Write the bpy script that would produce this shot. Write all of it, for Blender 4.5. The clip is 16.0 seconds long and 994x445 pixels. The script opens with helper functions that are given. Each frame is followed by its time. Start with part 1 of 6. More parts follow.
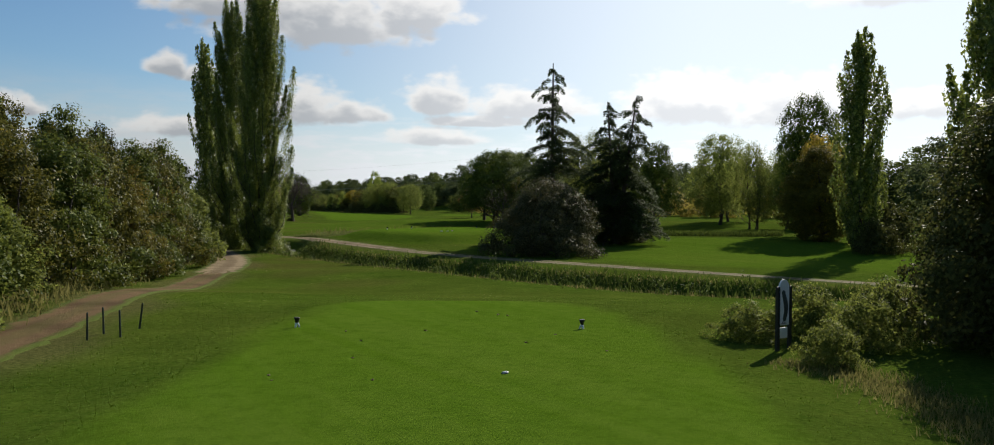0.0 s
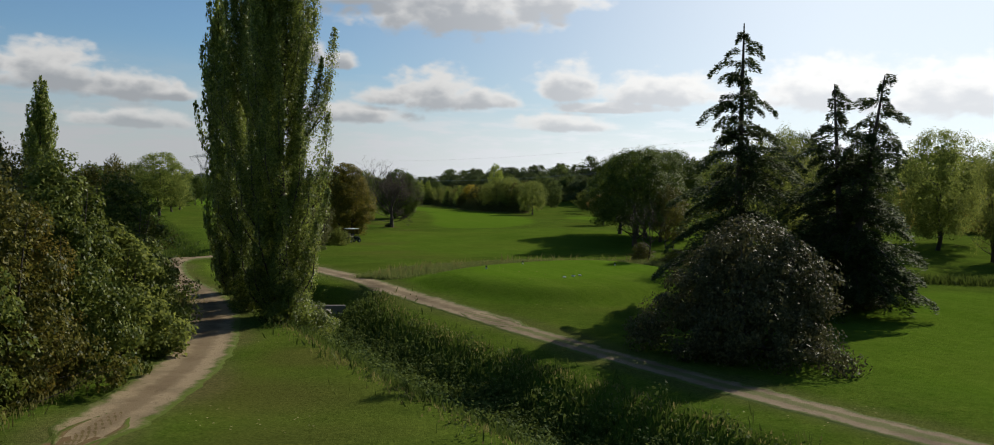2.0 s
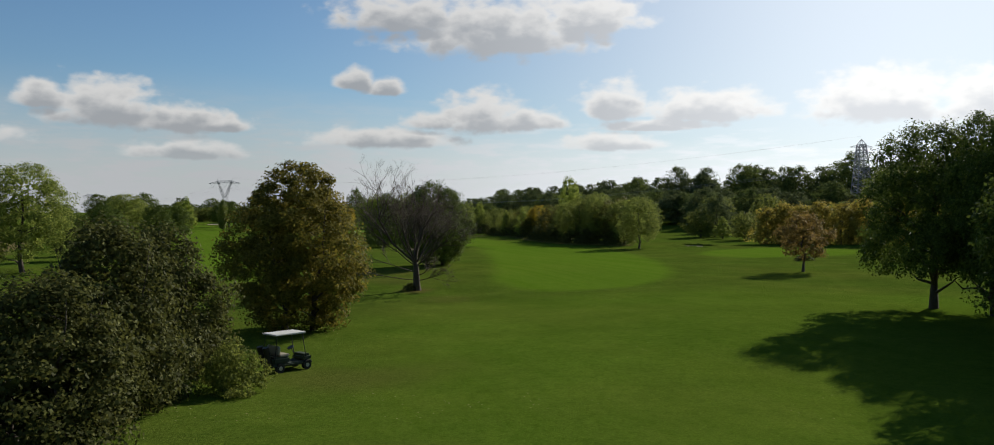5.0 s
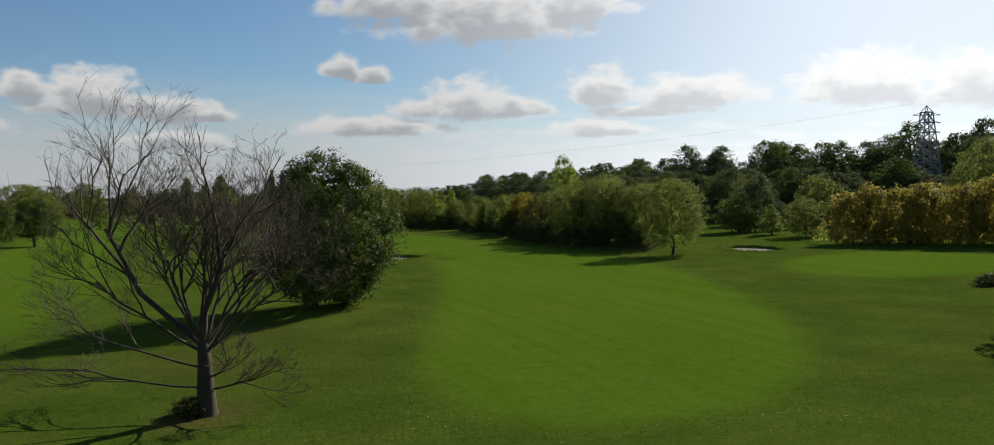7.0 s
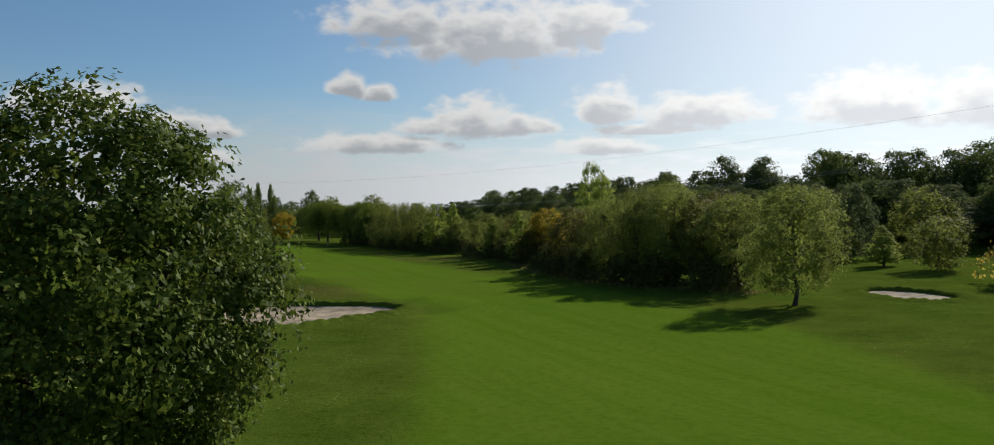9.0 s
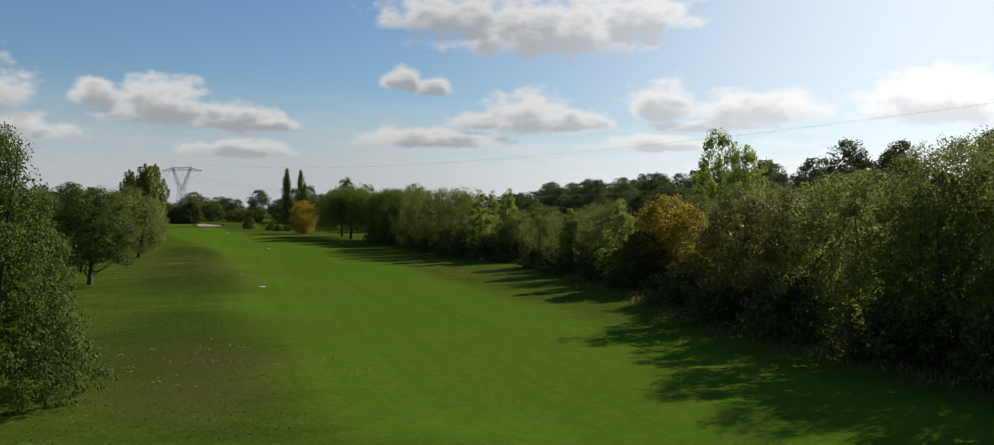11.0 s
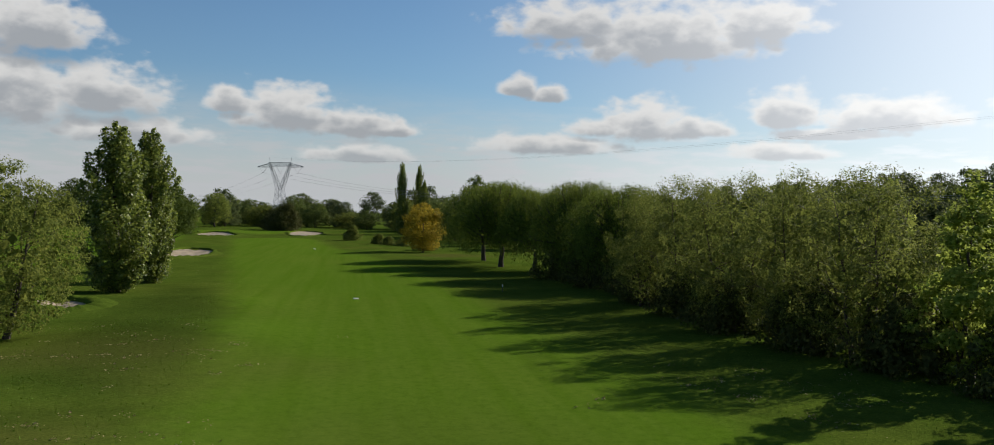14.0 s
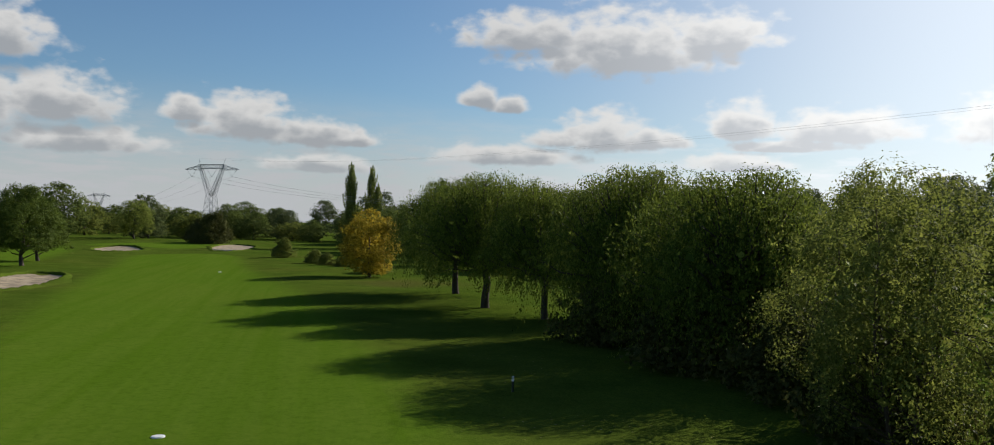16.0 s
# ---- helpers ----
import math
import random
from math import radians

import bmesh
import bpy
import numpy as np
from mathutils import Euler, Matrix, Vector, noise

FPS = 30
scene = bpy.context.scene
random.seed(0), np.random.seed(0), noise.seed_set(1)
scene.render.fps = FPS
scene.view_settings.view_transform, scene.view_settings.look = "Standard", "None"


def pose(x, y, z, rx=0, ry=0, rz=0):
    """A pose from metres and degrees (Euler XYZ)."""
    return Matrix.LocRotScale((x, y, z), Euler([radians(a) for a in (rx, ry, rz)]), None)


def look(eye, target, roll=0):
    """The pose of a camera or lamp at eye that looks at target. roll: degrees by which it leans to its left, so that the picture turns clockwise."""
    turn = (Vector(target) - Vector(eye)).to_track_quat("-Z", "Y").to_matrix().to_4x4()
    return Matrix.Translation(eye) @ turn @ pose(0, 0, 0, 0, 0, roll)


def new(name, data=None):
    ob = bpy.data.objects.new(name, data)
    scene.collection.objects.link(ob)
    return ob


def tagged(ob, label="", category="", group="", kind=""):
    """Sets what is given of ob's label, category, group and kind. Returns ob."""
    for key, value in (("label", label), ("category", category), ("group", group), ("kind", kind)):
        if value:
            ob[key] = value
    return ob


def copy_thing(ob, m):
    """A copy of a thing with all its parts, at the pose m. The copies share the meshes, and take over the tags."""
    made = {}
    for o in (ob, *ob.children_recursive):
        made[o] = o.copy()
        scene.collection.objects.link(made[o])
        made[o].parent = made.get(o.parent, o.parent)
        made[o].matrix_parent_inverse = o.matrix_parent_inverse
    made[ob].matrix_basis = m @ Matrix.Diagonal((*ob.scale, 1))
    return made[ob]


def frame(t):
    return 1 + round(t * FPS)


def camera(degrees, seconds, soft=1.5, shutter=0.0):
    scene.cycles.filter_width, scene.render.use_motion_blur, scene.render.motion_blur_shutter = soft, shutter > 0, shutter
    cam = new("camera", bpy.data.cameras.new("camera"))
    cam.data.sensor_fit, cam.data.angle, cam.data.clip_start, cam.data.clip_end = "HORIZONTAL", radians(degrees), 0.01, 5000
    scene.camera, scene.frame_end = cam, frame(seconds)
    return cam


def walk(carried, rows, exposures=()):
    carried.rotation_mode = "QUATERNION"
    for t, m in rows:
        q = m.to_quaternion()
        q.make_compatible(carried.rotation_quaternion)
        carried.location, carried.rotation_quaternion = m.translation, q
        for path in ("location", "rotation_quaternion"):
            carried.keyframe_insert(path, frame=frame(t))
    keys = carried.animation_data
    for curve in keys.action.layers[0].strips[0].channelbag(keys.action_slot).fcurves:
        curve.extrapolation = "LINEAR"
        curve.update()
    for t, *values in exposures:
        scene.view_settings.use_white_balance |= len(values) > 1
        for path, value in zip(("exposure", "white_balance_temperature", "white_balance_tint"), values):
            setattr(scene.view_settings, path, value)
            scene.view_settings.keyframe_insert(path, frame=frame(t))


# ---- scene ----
cam = camera(57.5, 16.0, 1.0)
PATH = [
    (0, (-0.118, 21.098, 3.454), (-0.273, 23.091, 3.41), 0.3),
    (0.5, (-0.644, 27.859, 4.418), (-0.853, 29.847, 4.359), 0.5),
    (1, (-1.707, 36.957, 5.175), (-1.975, 38.938, 5.109), 0.6),
    (1.5, (-2.572, 45.218, 5.854), (-2.925, 47.186, 5.781), 0.5),
    (2, (-4.365, 52.971, 6.731), (-4.796, 54.922, 6.654), 1.2),
    (2.5, (-7.047, 61.572, 6.984), (-7.507, 63.517, 6.909), 1.2),
    (3, (-10.654, 72.187, 6.798), (-11.134, 74.127, 6.727), 0.8),
    (3.5, (-15.053, 84.863, 6.86), (-15.577, 86.793, 6.808), 0.7),
    (4, (-20.323, 98.789, 6.808), (-20.823, 100.725, 6.756), 0.4),
    (4.2, (-21.979, 104.448, 6.814), (-22.487, 106.382, 6.772), 0.3),
    (6.3, (-34.616, 160.391, 6.797), (-35.168, 162.313, 6.771), -0.7),
    (6.5, (-35.774, 165.298, 6.811), (-36.318, 167.223, 6.781), -0.9),
    (7, (-38.242, 175.589, 7.046), (-38.755, 177.521, 6.987), -1.0),
    (7.5, (-39.991, 184.171, 7.039), (-40.505, 186.103, 6.99), -1.2),
    (8, (-42.266, 191.391, 7.092), (-42.795, 193.319, 7.067), -0.8),
    (8.2, (-43.483, 194.974, 7.09), (-44.006, 196.904, 7.069), -1.1),
    (10.3, (-58.806, 240.726, 6.546), (-59.332, 242.656, 6.525), -0.1),
    (10.5, (-60.35, 245.353, 6.596), (-60.884, 247.28, 6.571), -0.2),
    (11, (-64.262, 257.078, 6.367), (-64.895, 258.975, 6.337), 0.2),
    (11.5, (-69.947, 269.809, 6.548), (-70.693, 271.664, 6.517), 0.6),
    (12, (-77.401, 282.832, 6.491), (-78.199, 284.666, 6.464), 0.3),
    (12.5, (-84.728, 293.671, 6.639), (-85.55, 295.494, 6.611), 0.5),
    (13, (-91.11, 303.648, 6.585), (-91.95, 305.463, 6.557), 0.9),
    (13.5, (-97.668, 313.954, 6.586), (-98.519, 315.763, 6.562), 1.0),
    (14, (-103.887, 323.325, 6.613), (-104.754, 325.128, 6.595), 1.1),
    (14.5, (-109.103, 331.89, 6.682), (-109.979, 333.687, 6.662), 0.8),
    (15, (-114.281, 340.718, 6.606), (-115.14, 342.524, 6.594), 1.1),
    (15.5, (-119.136, 350.202, 6.558), (-119.969, 352.02, 6.556), 1.1),
    (16, (-123.386, 359.845, 6.593), (-124.173, 361.683, 6.6), 1.2),
]
walk(cam, [(r[0], look(*r[1:])) for r in PATH], [(0.0, 0.36), (1.0, 0.26), (2.0, 0.27), (3.5, 0.38), (4.0, 0.28), (6.3, 0.26), (10.3, 0.27), (13.0, 0.33), (16.0, 0.31)])

# ---- light and sky ----
SUN_AZ, SUN_EL = 24.0, 28.0
sun_dir = Vector((math.sin(radians(SUN_AZ)) * math.cos(radians(SUN_EL)),
                  math.cos(radians(SUN_AZ)) * math.cos(radians(SUN_EL)), math.sin(radians(SUN_EL))))
sun_data = bpy.data.lights.new("sun", "SUN")
sun_data.energy, sun_data.angle, sun_data.color = 4.5, radians(0.6), (1.0, 0.93, 0.8)
sun = new("sun", sun_data)
sun.matrix_world = look(sun_dir * 400, (0, 0, 0))
scene.view_settings.exposure = 0.25


def build_world():
    world = bpy.data.worlds.new("sky")
    world.use_nodes = True
    scene.world = world
    nt = world.node_tree
    nt.nodes.clear()
    N, L = nt.nodes.new, nt.links.new

    def setin(sock, v):
        if isinstance(v, bpy.types.NodeSocket):
            L(v, sock)
        else:
            sock.default_value = v

    def m(op, a, b=0.0, clamp=False):
        n = N("ShaderNodeMath")
        n.operation, n.use_clamp = op, clamp
        setin(n.inputs[0], a)
        setin(n.inputs[1], b)
        return n.outputs[0]

    def ramp(v, lo, hi, a=0.0, b=1.0):
        n = N("ShaderNodeMapRange")
        n.interpolation_type = "SMOOTHSTEP"
        setin(n.inputs[0], v)
        for k, x in zip((1, 2, 3, 4), (lo, hi, a, b)):
            n.inputs[k].default_value = x
        return n.outputs[0]

    def mix(fac, a, b):
        n = N("ShaderNodeMix")
        n.data_type = "RGBA"
        setin(n.inputs[0], fac)
        setin(n.inputs[6], a)
        setin(n.inputs[7], b)
        return n.outputs[2]

    tc = N("ShaderNodeTexCoord")
    sep = N("ShaderNodeSeparateXYZ")
    L(tc.outputs["Generated"], sep.inputs[0])
    az = m("MULTIPLY", m("ARCTAN2", sep.outputs[0], sep.outputs[1]), 57.2958)
    el = m("MULTIPLY", m("ARCSINE", sep.outputs[2]), 57.2958)
    uv = N("ShaderNodeCombineXYZ")
    L(az, uv.inputs[0])
    L(el, uv.inputs[1])
    # cloud banks: azimuth, elevation of the flat base, half width, height (degrees)
    banks = [(-15.3, 10.6, 8.6, 4.0), (-21.5, 11.6, 5.6, 2.3), (-9.4, 11.4, 4.2, 2.4), (-39.0, 5.7, 4.6, 2.7), (-35.0, 5.2, 4.4, 1.7), (-32.4, 5.0, 2.6, 0.9),
             (-42.2, 6.3, 2.0, 1.6), (-34.4, 3.4, 4.6, 1.1), (-24.4, 7.8, 1.7, 1.4), (-22.5, 7.4, 1.8, 1.1),
             (-16.7, 5.4, 3.7, 2.6), (-13.4, 5.3, 3.2, 1.3), (-19.4, 5.3, 2.6, 1.2), (-8.2, 6.1, 2.8, 2.4),
             (-2.6, 5.8, 5.6, 2.0), (7.3, 5.8, 5.6, 3.0), (14.0, 5.4, 7.0, 3.0), (-53.0, 9.6, 4.6, 3.4),
             (-49.2, 6.2, 4.6, 3.0), (-54.5, 5.8, 5.8, 4.4), (-48.0, 4.2, 5.4, 1.5), (-22.8, 4.2, 6.4, 1.2), (-8.2, 3.9, 4.2, 1.1),
             (-5.6, 5.0, 5.0, 0.8), (21.0, 5.4, 4.0, 1.5), (-5.0, 15.5, 5.0, 1.2),
             (20.0, 12.0, 7.0, 2.0), (-70.0, 7.0, 9.0, 4.0), (40.0, 7.0, 9.0, 4.0), (-95.0, 11.0, 12.0, 6.0),
             (75.0, 13.0, 14.0, 6.0), (150.0, 14.0, 20.0, 8.0), (-150.0, 18.0, 18.0, 8.0)]

    def vec(op, a, b):
        n = N("ShaderNodeVectorMath")
        n.operation = op
        setin(n.inputs[0], a)
        setin(n.inputs[1], b)
        return n.outputs[0]

    def field(drop):
        """How deep inside a bank: domes over level bases."""
        out = None
        for a, e, w, h in banks:
            q = vec("DIVIDE", vec("SUBTRACT", uv.outputs[0], (a, e - drop * h, 0)), (w, h, 1))
            q = vec("MAXIMUM", q, vec("MULTIPLY", q, (-1, -2.6, 0)))
            ln = N("ShaderNodeVectorMath")
            ln.operation = "LENGTH"
            L(q, ln.inputs[0])
            d = m("SUBTRACT", 1.0, ln.outputs["Value"])
            out = d if out is None else m("MAXIMUM", out, d)
        return out

    def puffs(scale, detail, sy, rough=0.55):
        mp = N("ShaderNodeMapping")
        L(uv.outputs[0], mp.inputs[0])
        mp.inputs["Scale"].default_value = (0.30, sy, 1)
        n = N("ShaderNodeTexNoise")
        n.inputs["Scale"].default_value, n.inputs["Detail"].default_value, n.inputs["Roughness"].default_value = scale, detail, rough
        L(mp.outputs[0], n.inputs["Vector"])
        return n

    def lumps(scale):
        """Rounded heads, warped a little."""
        warp = vec("MULTIPLY", vec("SUBTRACT", puffs(3.0, 4, 0.5).outputs["Color"], (0.5, 0.5, 0.5)), (1.4, 0.8, 0))
        mp = N("ShaderNodeMapping")
        L(vec("ADD", uv.outputs[0], warp), mp.inputs[0])
        mp.inputs["Scale"].default_value = (0.62, 1.05, 1)
        n = N("ShaderNodeTexVoronoi")
        n.feature = "SMOOTH_F1"
        n.voronoi_dimensions = "2D"
        n.inputs["Scale"].default_value, n.inputs["Smoothness"].default_value = scale, 0.35
        L(mp.outputs[0], n.inputs["Vector"])
        return m("SUBTRACT", 0.42, n.outputs["Distance"])

    puff = m("ADD", m("MULTIPLY", m("SUBTRACT", puffs(2.0, 8, 0.5, 0.5).outputs["Fac"], 0.5), 0.95),
             m("ADD", m("MULTIPLY", lumps(0.9), 0.34), m("MULTIPLY", lumps(2.1), 0.14)))
    body = m("ADD", field(0.0), puff)
    mask = ramp(body, 0.04, 0.52)
    belly = ramp(m("ADD", field(0.32), m("MULTIPLY", puff, 0.8)), 0.16, 0.74)
    sunward = m("MULTIPLY", ramp(az, -26.0, 10.0), ramp(az, 90.0, 40.0))
    cloud_top = mix(sunward, (0.545, 0.54, 0.53, 1), (0.88, 0.875, 0.86, 1))
    cloud_base = mix(sunward, (0.27, 0.285, 0.305, 1), (0.62, 0.64, 0.67, 1))
    cloud = mix(m("MULTIPLY", belly, 0.95), cloud_top, cloud_base)
    sky = N("ShaderNodeTexSky")
    sky.sky_type, sky.sun_disc = "NISHITA", False
    sky.sun_elevation, sky.sun_rotation = radians(SUN_EL), radians(SUN_AZ)
    sky.air_density, sky.dust_density, sky.ozone_density = 1.0, 0.25, 3.0
    # thin veil, thicker low down and towards the sun
    streak = ramp(puffs(1.1, 6, 1.5).outputs["Fac"], 0.42, 0.66)
    veil_low = m("ADD", ramp(el, 0.0, 9.0, 0.97, 0.0), m("MULTIPLY", streak, ramp(el, 8.5, 3.0, 0.0, 0.3)), True)
    veil_sun = m("MULTIPLY", ramp(az, -34.0, 10.0), ramp(az, 90.0, 40.0))
    veil = m("MAXIMUM", veil_low, m("MULTIPLY", veil_sun, 0.70))
    veil = m("MULTIPLY", veil, ramp(el, 50.0, 16.0))
    veil_col = mix(veil_sun, (0.385, 0.40, 0.415, 1), (0.83, 0.87, 0.91, 1))
    bg_sky, bg_veil, bg_cloud = N("ShaderNodeBackground"), N("ShaderNodeBackground"), N("ShaderNodeBackground")
    tint = N("ShaderNodeMix")
    tint.data_type, tint.blend_type = "RGBA", "MULTIPLY"
    tint.inputs[0].default_value, tint.inputs[7].default_value = 1.0, (0.84, 1.0, 1.10, 1)
    L(sky.outputs[0], tint.inputs[6])
    L(tint.outputs[2], bg_sky.inputs[0])
    bg_sky.inputs[1].default_value = 0.062
    L(veil_col, bg_veil.inputs[0])
    L(cloud, bg_cloud.inputs[0])
    m1, m2 = N("ShaderNodeMixShader"), N("ShaderNodeMixShader")
    L(veil, m1.inputs[0])
    L(bg_sky.outputs[0], m1.inputs[1])
    L(bg_veil.outputs[0], m1.inputs[2])
    L(m("MULTIPLY", mask, ramp(el, 1.0, 5.0, 0.35, 0.95)), m2.inputs[0])
    L(m1.outputs[0], m2.inputs[1])
    L(bg_cloud.outputs[0], m2.inputs[2])
    out = N("ShaderNodeOutputWorld")
    L(m2.outputs[0], out.inputs[0])


build_world()


# ---- materials ----
def node_mat(name):
    mat = bpy.data.materials.new(name)
    mat.use_nodes = True
    nt = mat.node_tree
    nt.nodes.clear()
    out = nt.nodes.new("ShaderNodeOutputMaterial")
    return mat, nt, out


def noise_node(nt, scale, detail=4.0, vec=None, rough=0.6):
    n = nt.nodes.new("ShaderNodeTexNoise")
    n.inputs["Scale"].default_value, n.inputs["Detail"].default_value, n.inputs["Roughness"].default_value = scale, detail, rough
    if vec is not None:
        nt.links.new(vec, n.inputs["Vector"])
    return n.outputs["Fac"]


def ramp_node(nt, fac, stops):
    n = nt.nodes.new("ShaderNodeValToRGB")
    e = n.color_ramp.elements
    while len(e) < len(stops):
        e.new(0.5)
    for s, (p, c) in zip(e, stops):
        s.position, s.color = p, (*c, 1)
    nt.links.new(fac, n.inputs[0])
    return n.outputs[0]


def mix_node(nt, fac, a, b, mode="MIX"):
    n = nt.nodes.new("ShaderNodeMix")
    n.data_type, n.blend_type = "RGBA", mode
    for sock, v in ((n.inputs[0], fac), (n.inputs[6], a), (n.inputs[7], b)):
        if isinstance(v, bpy.types.NodeSocket):
            nt.links.new(v, sock)
        elif isinstance(v, float):
            sock.default_value = v
        else:
            sock.default_value = (*v, 1)
    return n.outputs[2]


def bump_node(nt, height, strength, dist):
    n = nt.nodes.new("ShaderNodeBump")
    n.inputs["Strength"].default_value, n.inputs["Distance"].default_value = strength, dist
    nt.links.new(height, n.inputs["Height"])
    return n.outputs[0]


def position(nt):
    return nt.nodes.new("ShaderNodeNewGeometry").outputs["Position"]


def leaf_mat(name, dark, mid, light, translucent=0.42, rough=0.6, gloss=0.04):
    """Foliage: each leaf its own shade, whole boughs a little lighter or darker."""
    mat, nt, out = node_mat(name)
    dark, mid, light = (tuple(1.2 * c for c in k) for k in (dark, mid, light))
    geo = nt.nodes.new("ShaderNodeNewGeometry")
    col = ramp_node(nt, geo.outputs["Random Per Island"], [(0.0, tuple(0.72 * c for c in dark)), (0.5, mid), (0.82, light), (1.0, tuple(1.3 * c for c in light))])
    big = noise_node(nt, 0.5, 3, geo.outputs["Position"])
    col = mix_node(nt, ramp_node(nt, big, [(0.35, (0, 0, 0)), (0.7, (0.5, 0.5, 0.5))]), col, mid)
    b = nt.nodes.new("ShaderNodeBsdfPrincipled")
    nt.links.new(col, b.inputs["Base Color"])
    b.inputs["Roughness"].default_value = rough
    b.inputs["Specular IOR Level"].default_value = gloss
    t = nt.nodes.new("ShaderNodeBsdfTranslucent")
    nt.links.new(mix_node(nt, 0.6, col, light), t.inputs["Color"])
    mx = nt.nodes.new("ShaderNodeMixShader")
    mx.inputs[0].default_value = translucent
    nt.links.new(b.outputs[0], mx.inputs[1])
    nt.links.new(t.outputs[0], mx.inputs[2])
    nt.links.new(mx.outputs[0], out.inputs[0])
    return mat


def plain_mat(name, col, rough=0.6, metal=0.0, var=0.25, scale=8.0, bump=0.0):
    """Painted, worn or weathered stuff of one colour with two scales of variation."""
    mat, nt, out = node_mat(name)
    p = position(nt)
    lo, hi = tuple(c * (1 - var) for c in col), tuple(min(1, c * (1 + var)) for c in col)
    c = mix_node(nt, noise_node(nt, scale, 6, p), lo, hi)
    c = mix_node(nt, ramp_node(nt, noise_node(nt, scale * 0.13, 3, p), [(0.4, (0, 0, 0)), (0.75, (0.6, 0.6, 0.6))]), c, lo)
    b = nt.nodes.new("ShaderNodeBsdfPrincipled")
    nt.links.new(c, b.inputs["Base Color"])
    b.inputs["Roughness"].default_value, b.inputs["Metallic"].default_value = rough, metal
    if bump:
        nt.links.new(bump_node(nt, noise_node(nt, scale * 2, 6, p), 0.6, bump), b.inputs["Normal"])
    nt.links.new(b.outputs[0], out.inputs[0])
    return mat


M_POPLAR = leaf_mat("poplar_leaves", (0.034, 0.060, 0.009), (0.080, 0.116, 0.017), (0.23, 0.265, 0.052), 0.46, 0.42, 0.3)
M_SHRUB = leaf_mat("shrub_leaves", (0.032, 0.056, 0.009), (0.056, 0.082, 0.013), (0.15, 0.17, 0.034), 0.32, 0.5, 0.07)
M_OLIVE = leaf_mat("olive_leaves", (0.034, 0.046, 0.009), (0.056, 0.064, 0.012), (0.15, 0.135, 0.027), 0.32, 0.5, 0.07)
M_OAK = leaf_mat("oak_leaves", (0.028, 0.050, 0.008), (0.054, 0.084, 0.013), (0.115, 0.150, 0.026), 0.30, 0.6, 0.06)
M_DEEP = leaf_mat("deep_green_leaves", (0.030, 0.052, 0.009), (0.056, 0.088, 0.014), (0.115, 0.145, 0.024), 0.28, 0.6, 0.06)
M_MID = leaf_mat("rounded_tree_leaves", (0.056, 0.086, 0.016), (0.112, 0.152, 0.029), (0.235, 0.265, 0.060), 0.56)
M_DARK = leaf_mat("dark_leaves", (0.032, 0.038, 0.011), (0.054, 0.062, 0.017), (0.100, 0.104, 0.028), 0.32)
M_PURPLE = leaf_mat("purple_leaves", (0.030, 0.034, 0.014), (0.055, 0.057, 0.023), (0.105, 0.100, 0.042), 0.24, 0.6, 0.08)
M_WILLOW = leaf_mat("willow_leaves", (0.028, 0.052, 0.008), (0.060, 0.096, 0.014), (0.18, 0.22, 0.036), 0.38)
M_FEATHER = leaf_mat("feathery_leaves", (0.045, 0.072, 0.010), (0.100, 0.14, 0.019), (0.20, 0.23, 0.04), 0.4)
M_GREY = leaf_mat("grey_green_leaves", (0.054, 0.077, 0.016), (0.100, 0.129, 0.024), (0.205, 0.226, 0.050), 0.50)
M_LIGHT = leaf_mat("light_leaves", (0.11, 0.16, 0.02), (0.19, 0.25, 0.035), (0.29, 0.33, 0.07), 0.52)
# far wood leaves: distance haze is put into the colour, lighter and greyer
M_WOOD = leaf_mat("hazy_wood_leaves", (0.044, 0.062, 0.024), (0.071, 0.095, 0.036), (0.114, 0.138, 0.053), 0.38, 0.8, 0.02)
M_WOODSIDE = leaf_mat("wood_edge_leaves", (0.050, 0.073, 0.020), (0.081, 0.110, 0.028), (0.136, 0.168, 0.044), 0.40, 0.8, 0.02)
M_HEDGE = leaf_mat("turning_hedge_leaves", (0.11, 0.100, 0.017), (0.21, 0.175, 0.03), (0.34, 0.28, 0.055), 0.5)
M_YELLOW = leaf_mat("yellow_leaves", (0.12, 0.092, 0.011), (0.25, 0.185, 0.019), (0.44, 0.34, 0.040), 0.42)
M_ORANGE = leaf_mat("orange_leaves", (0.056, 0.062, 0.011), (0.105, 0.102, 0.018), (0.19, 0.155, 0.028), 0.42)
M_RUST = leaf_mat("rust_leaves", (0.09, 0.07, 0.018), (0.16, 0.115, 0.03), (0.24, 0.16, 0.05), 0.4)
M_RUSSET = leaf_mat("russet_leaves", (0.05, 0.05, 0.010), (0.088, 0.080, 0.015), (0.19, 0.145, 0.028), 0.36)
M_NEEDLE = leaf_mat("cedar_needles", (0.022, 0.036, 0.010), (0.042, 0.062, 0.018), (0.076, 0.10, 0.03), 0.25, 0.7, 0.04)
M_REED = leaf_mat("reed_blades", (0.026, 0.050, 0.008), (0.046, 0.078, 0.013), (0.085, 0.11, 0.022), 0.35)
M_STRAW = leaf_mat("straw_blades", (0.055, 0.075, 0.016), (0.10, 0.11, 0.028), (0.19, 0.17, 0.06), 0.4)
M_BARK = plain_mat("bark", (0.06, 0.046, 0.034), 0.9, 0, 0.4, 6.0, 0.03)
M_GREYBARK = plain_mat("grey_bark", (0.066, 0.048, 0.029), 0.9, 0, 0.4, 6.0, 0.03)
M_STEEL = plain_mat("galvanised_steel", (0.26, 0.27, 0.28), 0.6, 0.3, 0.15, 1.0)
